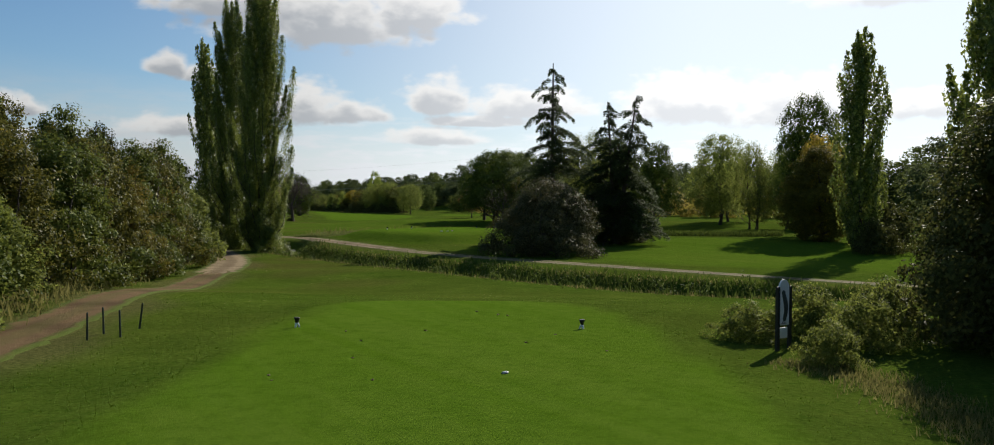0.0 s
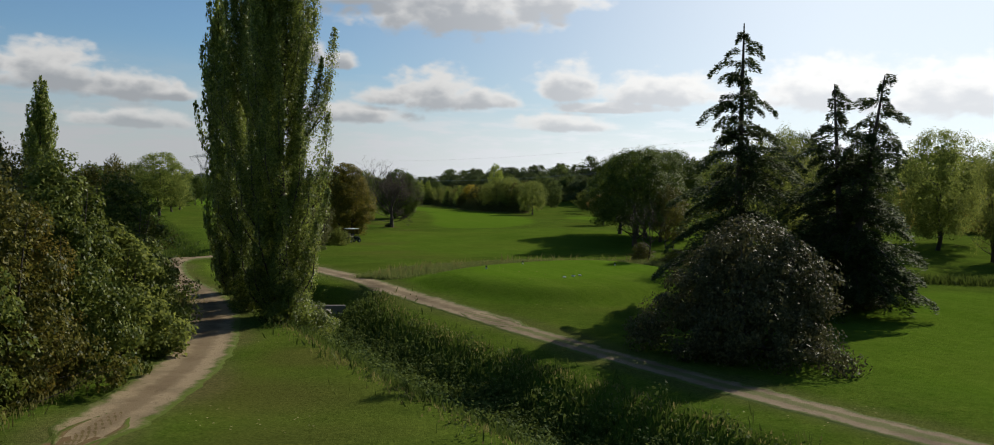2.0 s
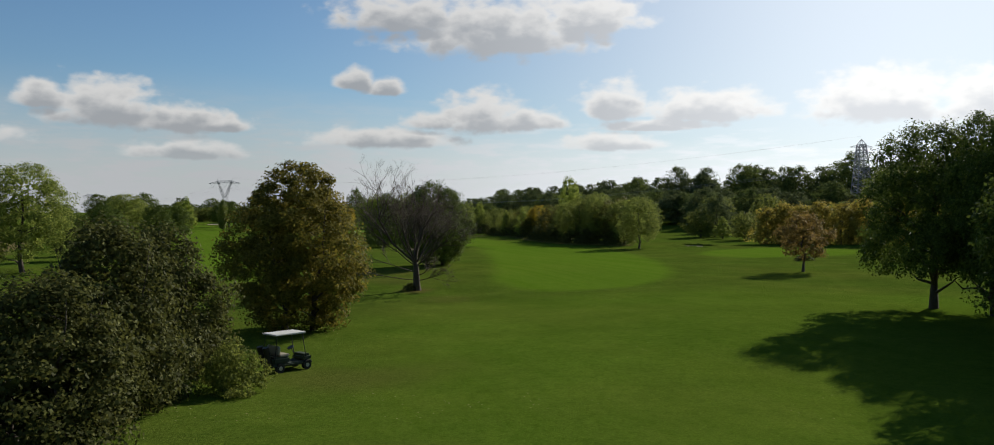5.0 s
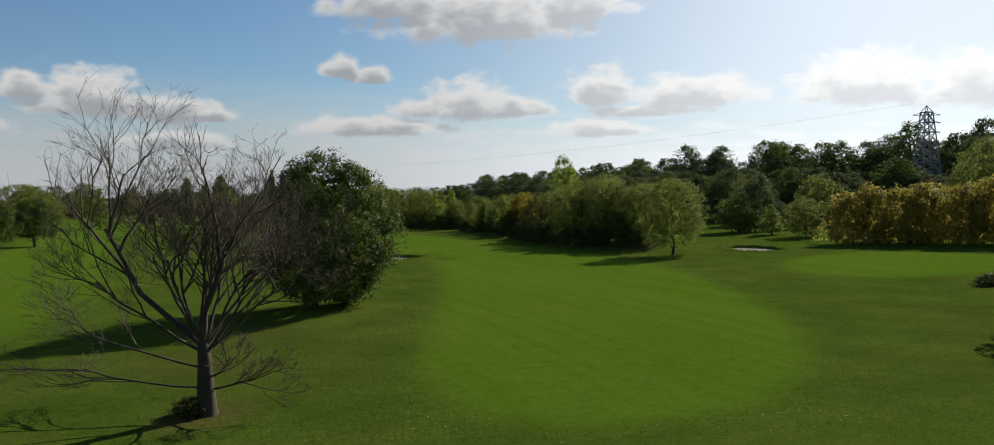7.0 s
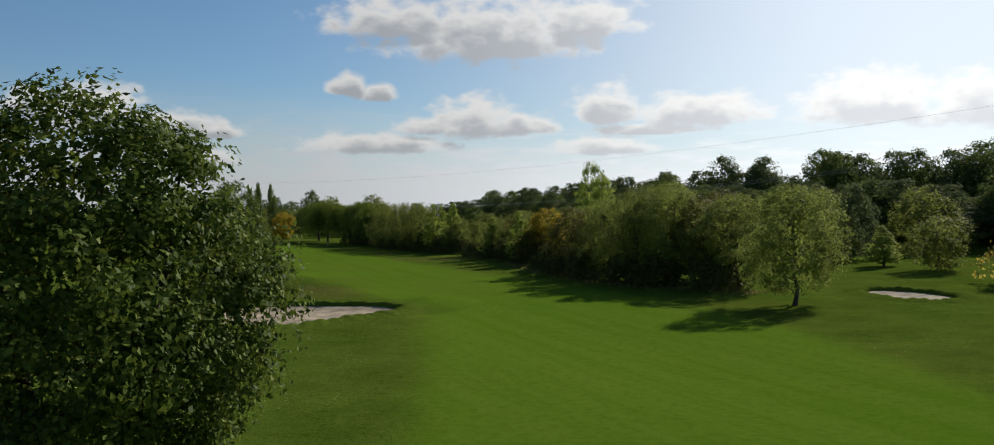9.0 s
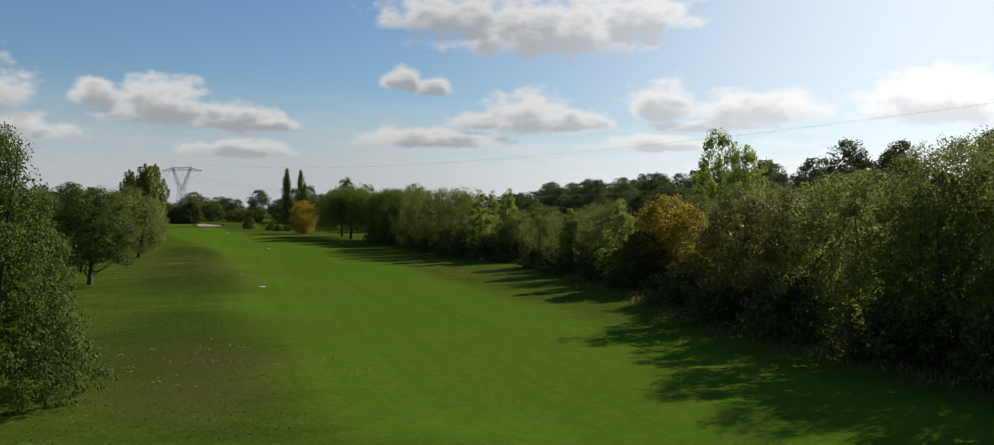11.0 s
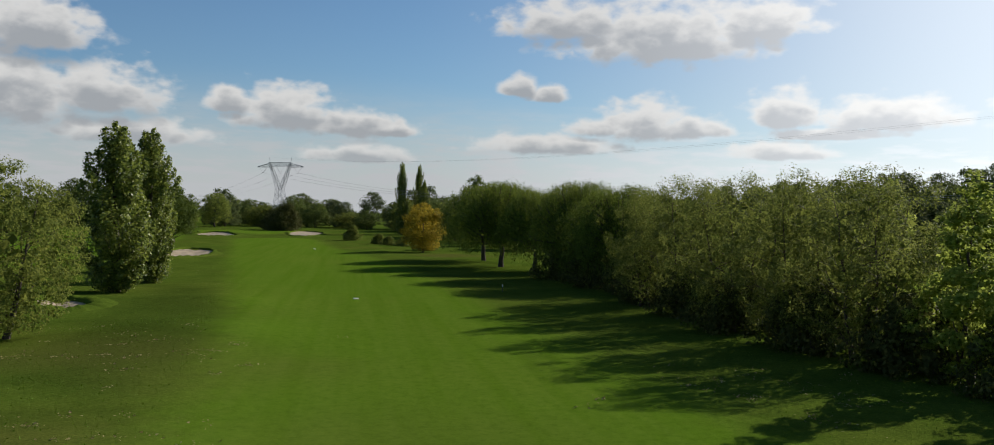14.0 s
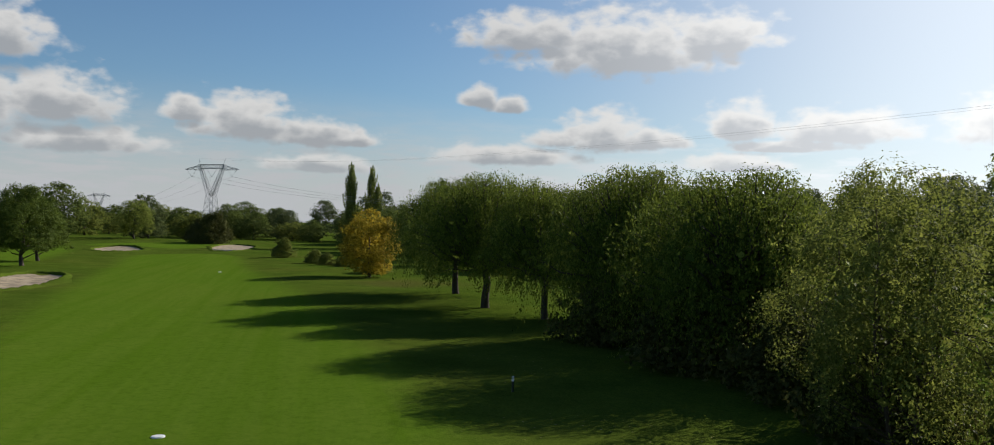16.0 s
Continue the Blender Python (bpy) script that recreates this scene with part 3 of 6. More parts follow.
def build_ground():
    xs = grid_lines([(-3600, -1000, 260), (-1000, -400, 50), (-400, -300, 6), (-300, -64, 1.6), (-64, 20, 0.75), (20, 60, 1.5), (60, 200, 8), (200, 1000, 60), (1000, 3600, 260)])
    ys = grid_lines([(-3600, -1000, 260), (-1000, -100, 60), (-100, 16, 6), (16, 150, 0.75), (150, 560, 1.6), (560, 900, 8), (900, 2000, 60), (2000, 4400, 300)])
    gx, gy = np.meshgrid(xs, ys)
    px, py = gx.ravel(), gy.ravel()
    pz = height(px, py)
    nx, ny = len(xs), len(ys)
    i = (np.arange(ny - 1)[:, None] * nx + np.arange(nx - 1)[None, :]).ravel()
    me = raw_mesh("ground", np.stack([px, py, pz], 1), 4, np.stack([i, i + 1, i + 1 + nx, i + nx], 1))
    me.polygons.foreach_set("use_smooth", np.ones(len(me.polygons), bool))
    wob = 0.5 * np.sin(px * 0.7 + 2 * np.sin(py * 0.31)) + 0.4 * np.sin(py * 0.83 + px * 0.4)
    mown = np.zeros(len(px))
    for poly, soft, amount in ((TEE_1, 0.4, 1.0), (TEE_2, 0.4, 1.0), (FAIRWAY, 1.2, 0.95), (FAIRWAY_2, 2.0, 0.9), (GREEN_R, 1.5, 1.0), (GREEN_FAR, 2.0, 1.0), (MOUND_2, 0.6, 0.72), (LAWN, 6.0, 0.45), (LAWN_3, 3.0, 0.7), (LAWN_4, 2.0, 1.0)):
        s = inside_distance(px, py, poly) + 0.25 * wob
        mown = np.maximum(mown, amount * smooth(s, -soft, soft))
    dry = np.zeros(len(px))
    bare = 0.45 * (1 - smooth(line_distance(px, py, ROAD) + 0.8 * wob, 1.0, 2.6))
    bare = np.maximum(bare, 0.3 * (1 - smooth(line_distance(px, py, TRACK) + 0.5 * wob, 1.2, 2.4)))
    bare = np.maximum(bare, 0.8 * smooth(inside_distance(px, py, FIELD) + wob, -1.0, 1.5))
    for x, y, r, a in ((-88, 289, 6, 0.5), (-131, 352, 9, 0.2), (-90, 300, 7, 0.2), (-12, 36, 2.0, 0.6), (-118, 345, 8, 0.15), (-44.5, 165, 5, 0.4), (-56.6, 203.6, 2.4, 0.9), (-172, 447, 9, 0.55), (-152, 352, 6, 0.35), (-100, 318, 9, 0.15), (-114, 328, 11, 0.28), (-124, 336, 10, 0.32), (-138, 352, 8, 0.3), (-96, 343, 8, 0.35), (-84, 283, 5, 0.5), (-62, 211, 5, 0.3), (-51, 199, 4, 0.3), (-66, 220, 6, 0.35), (-33, 143, 6, 0.2), (-38, 150, 6, 0.3), (-16, 60, 5, 0.3), (-12, 70, 4, 0.3), (-19, 84, 6, 0.5), (-16, 78, 5, 0.4), (-21.5, 91, 4, 0.45)):
        dry = np.maximum(dry, a * (1 - smooth(np.hypot(px - x, py - y) + 1.5 * wob, 0.2 * r, r)))
    for k, poly in BUNKERS.items():
        dry = np.maximum(dry, 0.2 * smooth(inside_distance(px, py, poly), -2.5, -0.3))
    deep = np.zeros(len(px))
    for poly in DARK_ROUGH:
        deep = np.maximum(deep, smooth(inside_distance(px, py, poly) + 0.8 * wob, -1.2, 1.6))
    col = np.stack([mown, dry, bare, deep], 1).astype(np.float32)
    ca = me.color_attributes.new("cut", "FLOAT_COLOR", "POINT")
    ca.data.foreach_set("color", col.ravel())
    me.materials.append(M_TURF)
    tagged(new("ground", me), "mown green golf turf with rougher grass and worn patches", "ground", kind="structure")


build_ground()


def ribbon(name, line, half, mat, label, seed):
    """A worn lane draped over the ground, ragged at its edges."""
    rng = np.random.default_rng(seed)
    pts = np.array(line)
    d = np.r_[0, np.cumsum(np.hypot(*np.diff(pts, axis=0).T))]
    s = np.arange(0, d[-1], 0.5)
    cx, cy = np.interp(s, d, pts[:, 0]), np.interp(s, d, pts[:, 1])
    tx, ty = np.gradient(cx), np.gradient(cy)
    n = np.hypot(tx, ty)
    ox, oy = -ty / n, tx / n
    across = np.array([-1.0, -0.85, -0.7, -0.55, -0.35, -0.15, 0, 0.15, 0.35, 0.55, 0.7, 0.85, 1.0])
    wl, wr = half + np.cumsum(rng.normal(0, 0.10, len(s))) * 0.15, half + np.cumsum(rng.normal(0, 0.10, len(s))) * 0.15
    wl, wr = np.clip(wl, half * 0.75, half * 1.3) + rng.normal(0, 0.07, len(s)), np.clip(wr, half * 0.75, half * 1.3) + rng.normal(0, 0.07, len(s))
    taper = np.clip(0.35 + np.minimum(s, d[-1] - s) / 3.0, 0, 1)
    wl, wr = wl * taper, wr * taper
    w = np.where(across[None, :] < 0, wl[:, None], wr[:, None]) * across[None, :]
    X, Y = cx[:, None] + w * ox[:, None], cy[:, None] + w * oy[:, None]
    lift = np.where(np.abs(across) == 1, -0.04, np.where(np.abs(np.abs(across) - 0.55) < 0.1, 0.012, 0.035))
    Z = height(X.ravel(), Y.ravel()).reshape(X.shape) + lift[None, :]
    k = len(across)
    i = (np.arange(len(s) - 1)[:, None] * k + np.arange(k - 1)[None, :]).ravel()
    me = raw_mesh(name, np.stack([X.ravel(), Y.ravel(), Z.ravel()], 1), 4, np.stack([i, i + k, i + k + 1, i + 1], 1))
    me.polygons.foreach_set("use_smooth", np.ones(len(me.polygons), bool))
    ca = me.color_attributes.new("across", "FLOAT_COLOR", "POINT")
    a = np.tile(np.abs(across), len(s))
    ca.data.foreach_set("color", np.stack([a, a, a, np.ones(len(a))], 1).astype(np.float32).ravel())
    me.materials.append(mat)
    return tagged(new(name, me), label, "road", kind="structure")


bend = next(i for i, p in enumerate(ROAD) if p[1] > 78)
ribbon("road", ROAD[:bend + 2], 1.3, M_ROAD, "brown bare-earth lane along the hedge", 1)
ribbon("road", ROAD[bend - 2:], 1.6, M_PALE, "pale gravelly lane past the poplars", 3)
ribbon("road", BRANCH, 1.3, M_ROAD, "pale bare-earth side lane in shade", 4)
fork = next(i for i, p in enumerate(TRACK) if p[0] > -16)
ribbon("track", TRACK[:fork + 3], 1.3, M_PALE, "pale gravel cart track with brown mud patches", 5)
ribbon("track", TRACK[fork - 3:], 1.1, M_TRACK, "worn gravel cart track with a grassy middle", 2)


def build_bunker(name, poly):
    """Sand lying in its hollow, with a raked, gently rolling surface."""
    px, py = [p[0] for p in poly], [p[1] for p in poly]
    big = max(max(px) - min(px), max(py) - min(py))
    step = 0.35 if big < 16 else 0.8
    gx, gy = np.meshgrid(np.arange(min(px) - 1, max(px) + 1, step), np.arange(min(py) - 1, max(py) + 1, step))
    s = inside_distance(gx.ravel(), gy.ravel(), poly).reshape(gx.shape)
    z = height(gx.ravel(), gy.ravel()).reshape(gx.shape)
    z = z + np.clip(0.16 * (s - 0.1), -0.3, 0.12) + 0.03 * np.sin(gx * 1.3 + gy * 0.9) * smooth(s, 0, 1) + 0.02
    ny, nx = gx.shape
    i = (np.arange(ny - 1)[:, None] * nx + np.arange(nx - 1)[None, :])
    keep = (s[:-1, :-1] > -0.6)
    i = i[keep]
    me = raw_mesh(name, np.stack([gx.ravel(), gy.ravel(), z.ravel()], 1), 4, np.stack([i, i + 1, i + 1 + nx, i + nx], 1))
    me.polygons.foreach_set("use_smooth", np.ones(len(me.polygons), bool))
    me.materials.append(M_SAND)
    tagged(new("sand_bunker", me), "pale raked sand bunker with a grassy lip", "bunker", "bunkers of the course", "structure")
    # turf lip: a steep little face over the sand, rolling back into the grass
    ring_pts = np.array(rounded(poly, 2))
    c = ring_pts.mean(axis=0)
    d = unit(ring_pts - c)
    wave = 0.05 * np.sin(np.arange(len(ring_pts)) * 1.7) + 0.04 * np.sin(np.arange(len(ring_pts)) * 0.6)
    rows = []
    for off, up in ((-0.12, -0.30), (-0.02, 0.10), (0.15, 0.24), (0.55, 0.26), (1.3, 0.12), (2.1, -0.06)):
        q = ring_pts + d * (off + 0.5 * wave[:, None])
        z0 = height(q[:, 0], q[:, 1])
        rows.append(np.stack([q[:, 0], q[:, 1], z0 + up + (wave if up > 0 else 0)], 1))
    n, k = len(ring_pts), len(rows)
    i = np.array([[a * n + b, a * n + (b + 1) % n, (a + 1) * n + (b + 1) % n, (a + 1) * n + b] for a in range(k - 1) for b in range(n)])
    lip = raw_mesh("bunker_lip", np.concatenate(rows), 4, i)
    lip.polygons.foreach_set("use_smooth", np.ones(len(lip.polygons), bool))
    ca = lip.color_attributes.new("cut", "FLOAT_COLOR", "POINT")
    ca.data.foreach_set("color", np.tile(np.array([0.35, 0.1, 0.0, 0.25], np.float32), n * k))
    lip.materials.append(M_TURF)
    tagged(new("bunker_lip", lip), "short turf lip rolling over the edge of the sand", "bunker", "lips of the bunkers", "structure")


for key, poly in BUNKERS.items():
    build_bunker(key, poly)


# ---- vegetation toolkit ----
def leaf_quads(rng, c, n, size, slim=0.6, hang=None):
    """One pointed, slightly folded leaf a centre: c places, n facing, size lengths. Returns corners."""
    k = len(c)
    r = rng.normal(size=(k, 3))
    along = unit(np.cross(n, r)) if hang is None else unit(hang + 0.25 * r)
    side = unit(np.cross(n, along))
    nn = np.cross(side, along)
    s = np.asarray(size).reshape(-1, 1)
    fold = 0.12 * s * nn
    a, b = c - 0.5 * s * along, c + 0.5 * s * along
    l, r2 = c + 0.5 * slim * s * side + fold, c - 0.5 * slim * s * side + fold
    return np.stack([a, r2, b, l], 1).reshape(-1, 3)


def quads_mesh(name, verts, mat):
    me = raw_mesh(name, verts, 4, np.arange(len(verts)))
    me.materials.append(mat)
    return me


def tube(pts, radii, sides=6):
    """A tapered limb along pts. Returns vertices and quads."""
    pts, V, Q = [Vector(p) for p in pts], [], []
    for i, p in enumerate(pts):
        t = (pts[min(i + 1, len(pts) - 1)] - pts[max(i - 1, 0)]).normalized()
        u = t.orthogonal().normalized()
        w = t.cross(u)
        for k in range(sides):
            a = 2 * math.pi * k / sides
            V.append(p + float(radii[i]) * (math.cos(a) * u + math.sin(a) * w))
    for i in range(len(pts) - 1):
        for k in range(sides):
            Q.append((i * sides + k, i * sides + (k + 1) % sides, (i + 1) * sides + (k + 1) % sides, (i + 1) * sides + k))
    return [tuple(v) for v in V], Q


class Limbs:
    def __init__(self):
        self.v, self.q = [], []

    def add(self, pts, radii, sides=6):
        v, q = tube(pts, radii, sides)
        o = len(self.v)
        self.v += v
        self.q += [tuple(i + o for i in f) for f in q]

    def mesh(self, name, mat):
        me = raw_mesh(name, np.array(self.v), 4, np.array(self.q))
        me.polygons.foreach_set("use_smooth", np.ones(len(me.polygons), bool))
        me.materials.append(mat)
        return me


def bent(rng, a, b, n=5, sway=0.08):
    a, b = np.array(a, float), np.array(b, float)
    ln = np.linalg.norm(b - a)
    out = [a + (b - a) * i / (n - 1) for i in range(n)]
    for i in range(1, n - 1):
        out[i] = out[i] + rng.normal(0, sway * ln / 2, 3)
    return out


def envelope_clumps(rng, count, profile, z0, z1, half, shell=0.55, lobes=0.22):
    """Clump centres inside a crown: profile(u) gives the relative radius at height u from 0 to 1."""
    u = rng.random(count * 4)
    keep = rng.random(count * 4) < np.maximum(profile(u), 0.12)
    u = u[keep][:count]
    th = rng.random(len(u)) * 2 * math.pi
    ph = rng.random(6) * 6.28
    lob = 1 + lobes * (np.sin(3 * th + ph[0] + 5 * u) + 0.7 * np.sin(5 * th + ph[1] - 7 * u) + 0.6 * np.sin(2 * th + ph[2] + 11 * u)) / 1.6
    r = half * profile(u) * lob * (shell + (1 - shell) * rng.random(len(u)) ** 0.6)
    return np.stack([r * np.cos(th), r * np.sin(th), z0 + (z1 - z0) * u], 1)


def clump_leaves(rng, centres, per, rad, size, slim, axis_z, flat=0.7, up=0.5, hang=None):
    k = len(centres)
    d = unit(rng.normal(size=(k * per, 3)))
    rr = np.repeat(rad * (0.6 + 0.8 * rng.random(k)), per) * (0.35 + 0.65 * rng.random(k * per)) ** 0.7
    off = d * rr[:, None] * np.array([1, 1, flat])
    c = np.repeat(centres, per, axis=0) + off
    out = np.stack([c[:, 0], c[:, 1], (c[:, 2] - axis_z) * 0.5], 1)
    n = unit(unit(out) * 0.55 + d * 0.5 + np.array([0, 0, up]) + 0.5 * rng.normal(size=c.shape))
    s = size * (0.65 + 0.7 * rng.random(len(c)))
    h = None if hang is None else np.tile(np.array(hang, float), (len(c), 1))
    return leaf_quads(rng, c, n, s, slim, h)


PROFILES = {
    "round": lambda u: np.sqrt(np.clip(1 - (2 * u - 0.9) ** 2 / 1.21, 0, 1)),
    "dome": lambda u: np.sqrt(np.clip(1 - (1.05 * u - 0.1) ** 2, 0, 1)) * (0.82 + 0.18 * np.sin(3 * u)),
    "oval": lambda u: np.clip(np.sin(np.pi * np.clip(0.12 + 0.86 * u, 0, 1)), 0, 1) ** 0.6,
    "column": lambda u: np.clip(0.55 + 0.75 * u, 0, 1) * np.sqrt(np.clip(1.02 - u ** 3.2, 0, 1)),
    "cone": lambda u: np.clip(1.02 - u, 0, 1) ** 0.8 * np.clip(0.5 + 3 * u, 0, 1),
    "flame": lambda u: np.clip(np.sin(np.pi * np.clip(0.06 + 0.90 * u, 0, 1) ** 0.8), 0, 1) ** 0.7,
    "shrub": lambda u: np.sqrt(np.clip(1 - u ** 2.4, 0, 1)) * (0.88 + 0.12 * np.cos(4 * u)),
}


def make_tree(spec, seed):
    """A tree as trunk with limbs and a crown of many leaves, standing at the origin."""
    rng = np.random.default_rng(seed)
    h, w = spec["h"], spec["w"]
    z0 = spec.get("clear", 0.2) * h
    prof = PROFILES[spec["form"]]
    root = new(spec["name"])
    limbs = Limbs()
    r0 = spec.get("trunk", 0.022 * h)
    stems = spec.get("stems", 1)
    clumps = envelope_clumps(rng, spec["clumps"], prof, z0, h * 0.97, w / 2 * 0.93, spec.get("shell", 0.5), spec.get("lobes", 0.22))
    for s in range(stems):
        a = 2 * math.pi * s / stems + rng.random()
        o = 0.0 if stems == 1 else 0.10 * w
        top = (o * 2.4 * math.cos(a) + rng.normal(0, 0.03 * w), o * 2.4 * math.sin(a) + rng.normal(0, 0.03 * w), h * spec.get("stem_top", 0.86))
        pts = bent(rng, (o * math.cos(a), o * math.sin(a), -0.25), top, 7, 0.03)
        rr = r0 / (stems ** 0.4)
        limbs.add(pts, [rr * 1.35] + [rr * (1 - 0.92 * i / 6) for i in range(1, 7)], 7)
        picks = clumps[rng.permutation(len(clumps))[:spec.get("limbs", 14)]]
        for c in picks:
            f = min(0.85, max(0.10, (c[2] - spec.get("rise", 0.30) * math.hypot(c[0], c[1]) * 1.6) / top[2]))
            i = int(f * 6)
            base = pts[i] + (pts[min(i + 1, 6)] - pts[i]) * (f * 6 - i)
            br = rr * (1 - 0.9 * f) * 0.5
            limbs.add(bent(rng, base, c, 5, 0.08), [br, br * 0.75, br * 0.5, br * 0.3, br * 0.12], 5)
    trunk = new("trunk", limbs.mesh("trunk", spec.get("bark", M_BARK)))
    trunk.parent = root
    v = clump_leaves(rng, clumps, spec["per"], spec["rad"], spec["leaf"], spec.get("slim", 0.6), z0 + 0.35 * (h - z0), spec.get("flat", 0.75), spec.get("up", 0.4), spec.get("hang"))
    if spec.get("core", 1):
        inner = envelope_clumps(rng, 480, prof, z0 + 0.08 * (h - z0), h * 0.84, w / 2 * 0.60, 0.1, 0.2)
        v = np.concatenate([v, leaf_quads(rng, inner, unit(rng.normal(size=inner.shape)), 0.055 * w * (0.7 + 0.5 * rng.random(len(inner))), 0.8)])
    v[:, 2] = np.maximum(v[:, 2], 0.02)
    crown = new("crown", quads_mesh("crown", v, spec["mat"]))
    crown.parent = root
    return root


def make_willow(spec, seed):
    """Weeping willow: a dome of boughs with long hanging curtains of leaves."""
    rng = np.random.default_rng(seed)
    h, w = spec["h"], spec["w"]
    root = new(spec["name"])
    limbs, leaves = Limbs(), []
    fork = 0.28 * h
    limbs.add(bent(rng, (0, 0, -0.25), (0.1, 0, fork), 4, 0.04), [0.32, 0.26, 0.24, 0.22], 8)
    ph = rng.random(3) * 6.283
    for b in range(spec["boughs"]):
        layer = 1.0 if b % 3 else 0.66
        th = 2.39996 * b + 0.5 * rng.random()
        q = ((b + 0.5) / spec["boughs"]) ** 0.52
        lobe = 1 + 0.10 * math.sin(3 * th + ph[0]) + 0.07 * math.sin(5 * th + ph[1])
        r = w / 2 * 0.92 * q * layer * lobe
        top = h * (0.30 + 0.66 * math.sqrt(max(0.0, 1 - q ** 2.4))) * (0.55 + 0.45 * layer) * (0.90 + 0.12 * rng.random())
        tip = np.array([r * math.cos(th), r * math.sin(th), top])
        limbs.add(bent(rng, (0.1, 0, fork), tip, 5, 0.08), [0.13, 0.09, 0.06, 0.04, 0.015], 5)
        tuft = 0.075 * w * (0.7 + 0.6 * rng.random())
        k = 60
        d = unit(rng.normal(size=(k, 3)))
        c = tip + d * (tuft * (0.4 + 0.7 * rng.random(k)))[:, None] * np.array([1, 1, 0.7])
        leaves.append(leaf_quads(rng, c, unit(d + np.array([0, 0, 0.5]) + 0.5 * rng.normal(size=c.shape)), spec["leaf"] * (0.6 + 0.5 * rng.random(k)), 0.45))
        for s in range(spec["strands"]):
            t2 = rng.random() * 6.283
            spread = tuft * 1.25 * rng.random() ** 0.5
            a = tip + np.array([spread * math.cos(t2), spread * math.sin(t2), 0.25 * rng.normal()])
            ln = min((a[2] - spec.get("skirt", 0.15) * h) * (0.55 + 0.45 * rng.random()), (0.10 + spec.get("fall", 0.22) * rng.random()) * h)
            if ln < 0.3:
                continue
            k = spec["per"]
            f = rng.random(k)
            c = np.stack([a[0] * (1 + 0.06 * f) + rng.normal(0, 0.09, k), a[1] * (1 + 0.06 * f) + rng.normal(0, 0.09, k), a[2] - ln * f], 1)
            out = np.stack([c[:, 0], c[:, 1], 0.3 * h * (1 - f)], 1)
            leaves.append(leaf_quads(rng, c, unit(unit(out) + 0.6 * rng.normal(size=c.shape)), spec["leaf"] * (0.6 + 0.5 * rng.random(k)), 0.42, np.tile(np.array([0, 0, -1.0]), (k, 1))))
    inner = rng.normal(size=(1100, 3)) * np.array([0.15 * w, 0.15 * w, 0.11 * h]) + np.array([0, 0, 0.5 * h])
    leaves.append(leaf_quads(rng, inner, unit(rng.normal(size=inner.shape)), 0.34 + 0.2 * rng.random(1100), 0.8))
    trunk = new("trunk", limbs.mesh("trunk", M_BARK))
    trunk.parent = root
    crown = new("crown", quads_mesh("crown", np.concatenate(leaves), spec["mat"]))
    crown.parent = root
    return root


def make_cedar(spec, seed):
    """Cedar: straight trunk, level tiers of boughs that droop at the tips, flat sprays of needles."""
    rng = np.random.default_rng(seed)
    h, w = spec["h"], spec["w"]
    root = new(spec["name"])
    limbs, leaves = Limbs(), []
    tips = spec.get("tips", [(0.0, 0.0, 1.0)])
    for ox, oy, hs in tips:
        top = h * hs
        limbs.add([(ox * f, oy * f, top * f - 0.25 * (1 - f)) for f in (0, 0.2, 0.4, 0.6, 0.8, 1.0)], [0.34 * top / 18 * (1 - 0.93 * f) + 0.012 for f in (0, 0.2, 0.4, 0.6, 0.8, 1.0)], 8)
        z = 0.12 * top
        while z < 0.985 * top:
            f = z / top
            reach = w / 2 * (1.03 - f) ** 0.72 * (0.75 + 0.45 * rng.random())
            if len(tips) > 1:
                reach *= 0.85
            for b in range(4 + int(5 * (1 - f))):
                th = rng.random() * 6.283
                ln = reach * (0.40 + 0.75 * rng.random())
                tilt = 0.10 * rng.normal()
                lift = 0.06 * ln * (1.2 + 1.5 * f)
                d = np.array([math.cos(th), math.sin(th), 0])
                a = np.array([ox * f, oy * f, z + 0.012 * h * rng.normal()])
                pts = [a + d * ln * s + np.array([0, 0, lift * math.sin(math.pi * s) * 1.4 + tilt * ln * s - 0.24 * ln * s ** 2.4]) for s in (0, 0.3, 0.6, 0.85, 1.0)]
                br = 0.07 * (1 - f) + 0.012
                limbs.add(pts, [br, br * 0.7, br * 0.45, br * 0.25, br * 0.1], 4)
                k = int(30 + spec["per"] * ln * (1.25 - 0.5 * f))
                s = 0.18 + 0.82 * rng.random(k) ** 0.8
                side = np.array([-d[1], d[0], 0])
                half = 0.27 * ln * np.sin(np.pi * np.clip(0.10 + 0.8 * s, 0, 1)) * (0.6 + 0.8 * rng.random())
                q = rng.uniform(-1, 1, k)
                c = a + d * ln * s[:, None] + side * (q * half)[:, None]
                c[:, 2] += lift * np.sin(np.pi * s) * 1.4 + tilt * ln * s - 0.24 * ln * s ** 2.4 - 0.18 * np.abs(q) * half + rng.normal(0, 0.07, k) - 0.30 * rng.random(k) ** 2
                nrm = unit(np.array([0, 0, 1.0]) + 0.5 * rng.normal(size=c.shape))
                leaves.append(leaf_quads(rng, c, nrm, spec["leaf"] * (0.6 + 0.8 * rng.random(k)), 0.36, unit(d + side * q[:, None] * 0.8 + np.array([0, 0, -0.25]))))
            z += h * (0.026 + 0.014 * rng.random() + 0.012 * f)
    trunk = new("trunk", limbs.mesh("trunk", M_BARK))
    trunk.parent = root
    crown = new("crown", quads_mesh("crown", np.concatenate(leaves), spec["mat"]))
    crown.parent = root
    return root


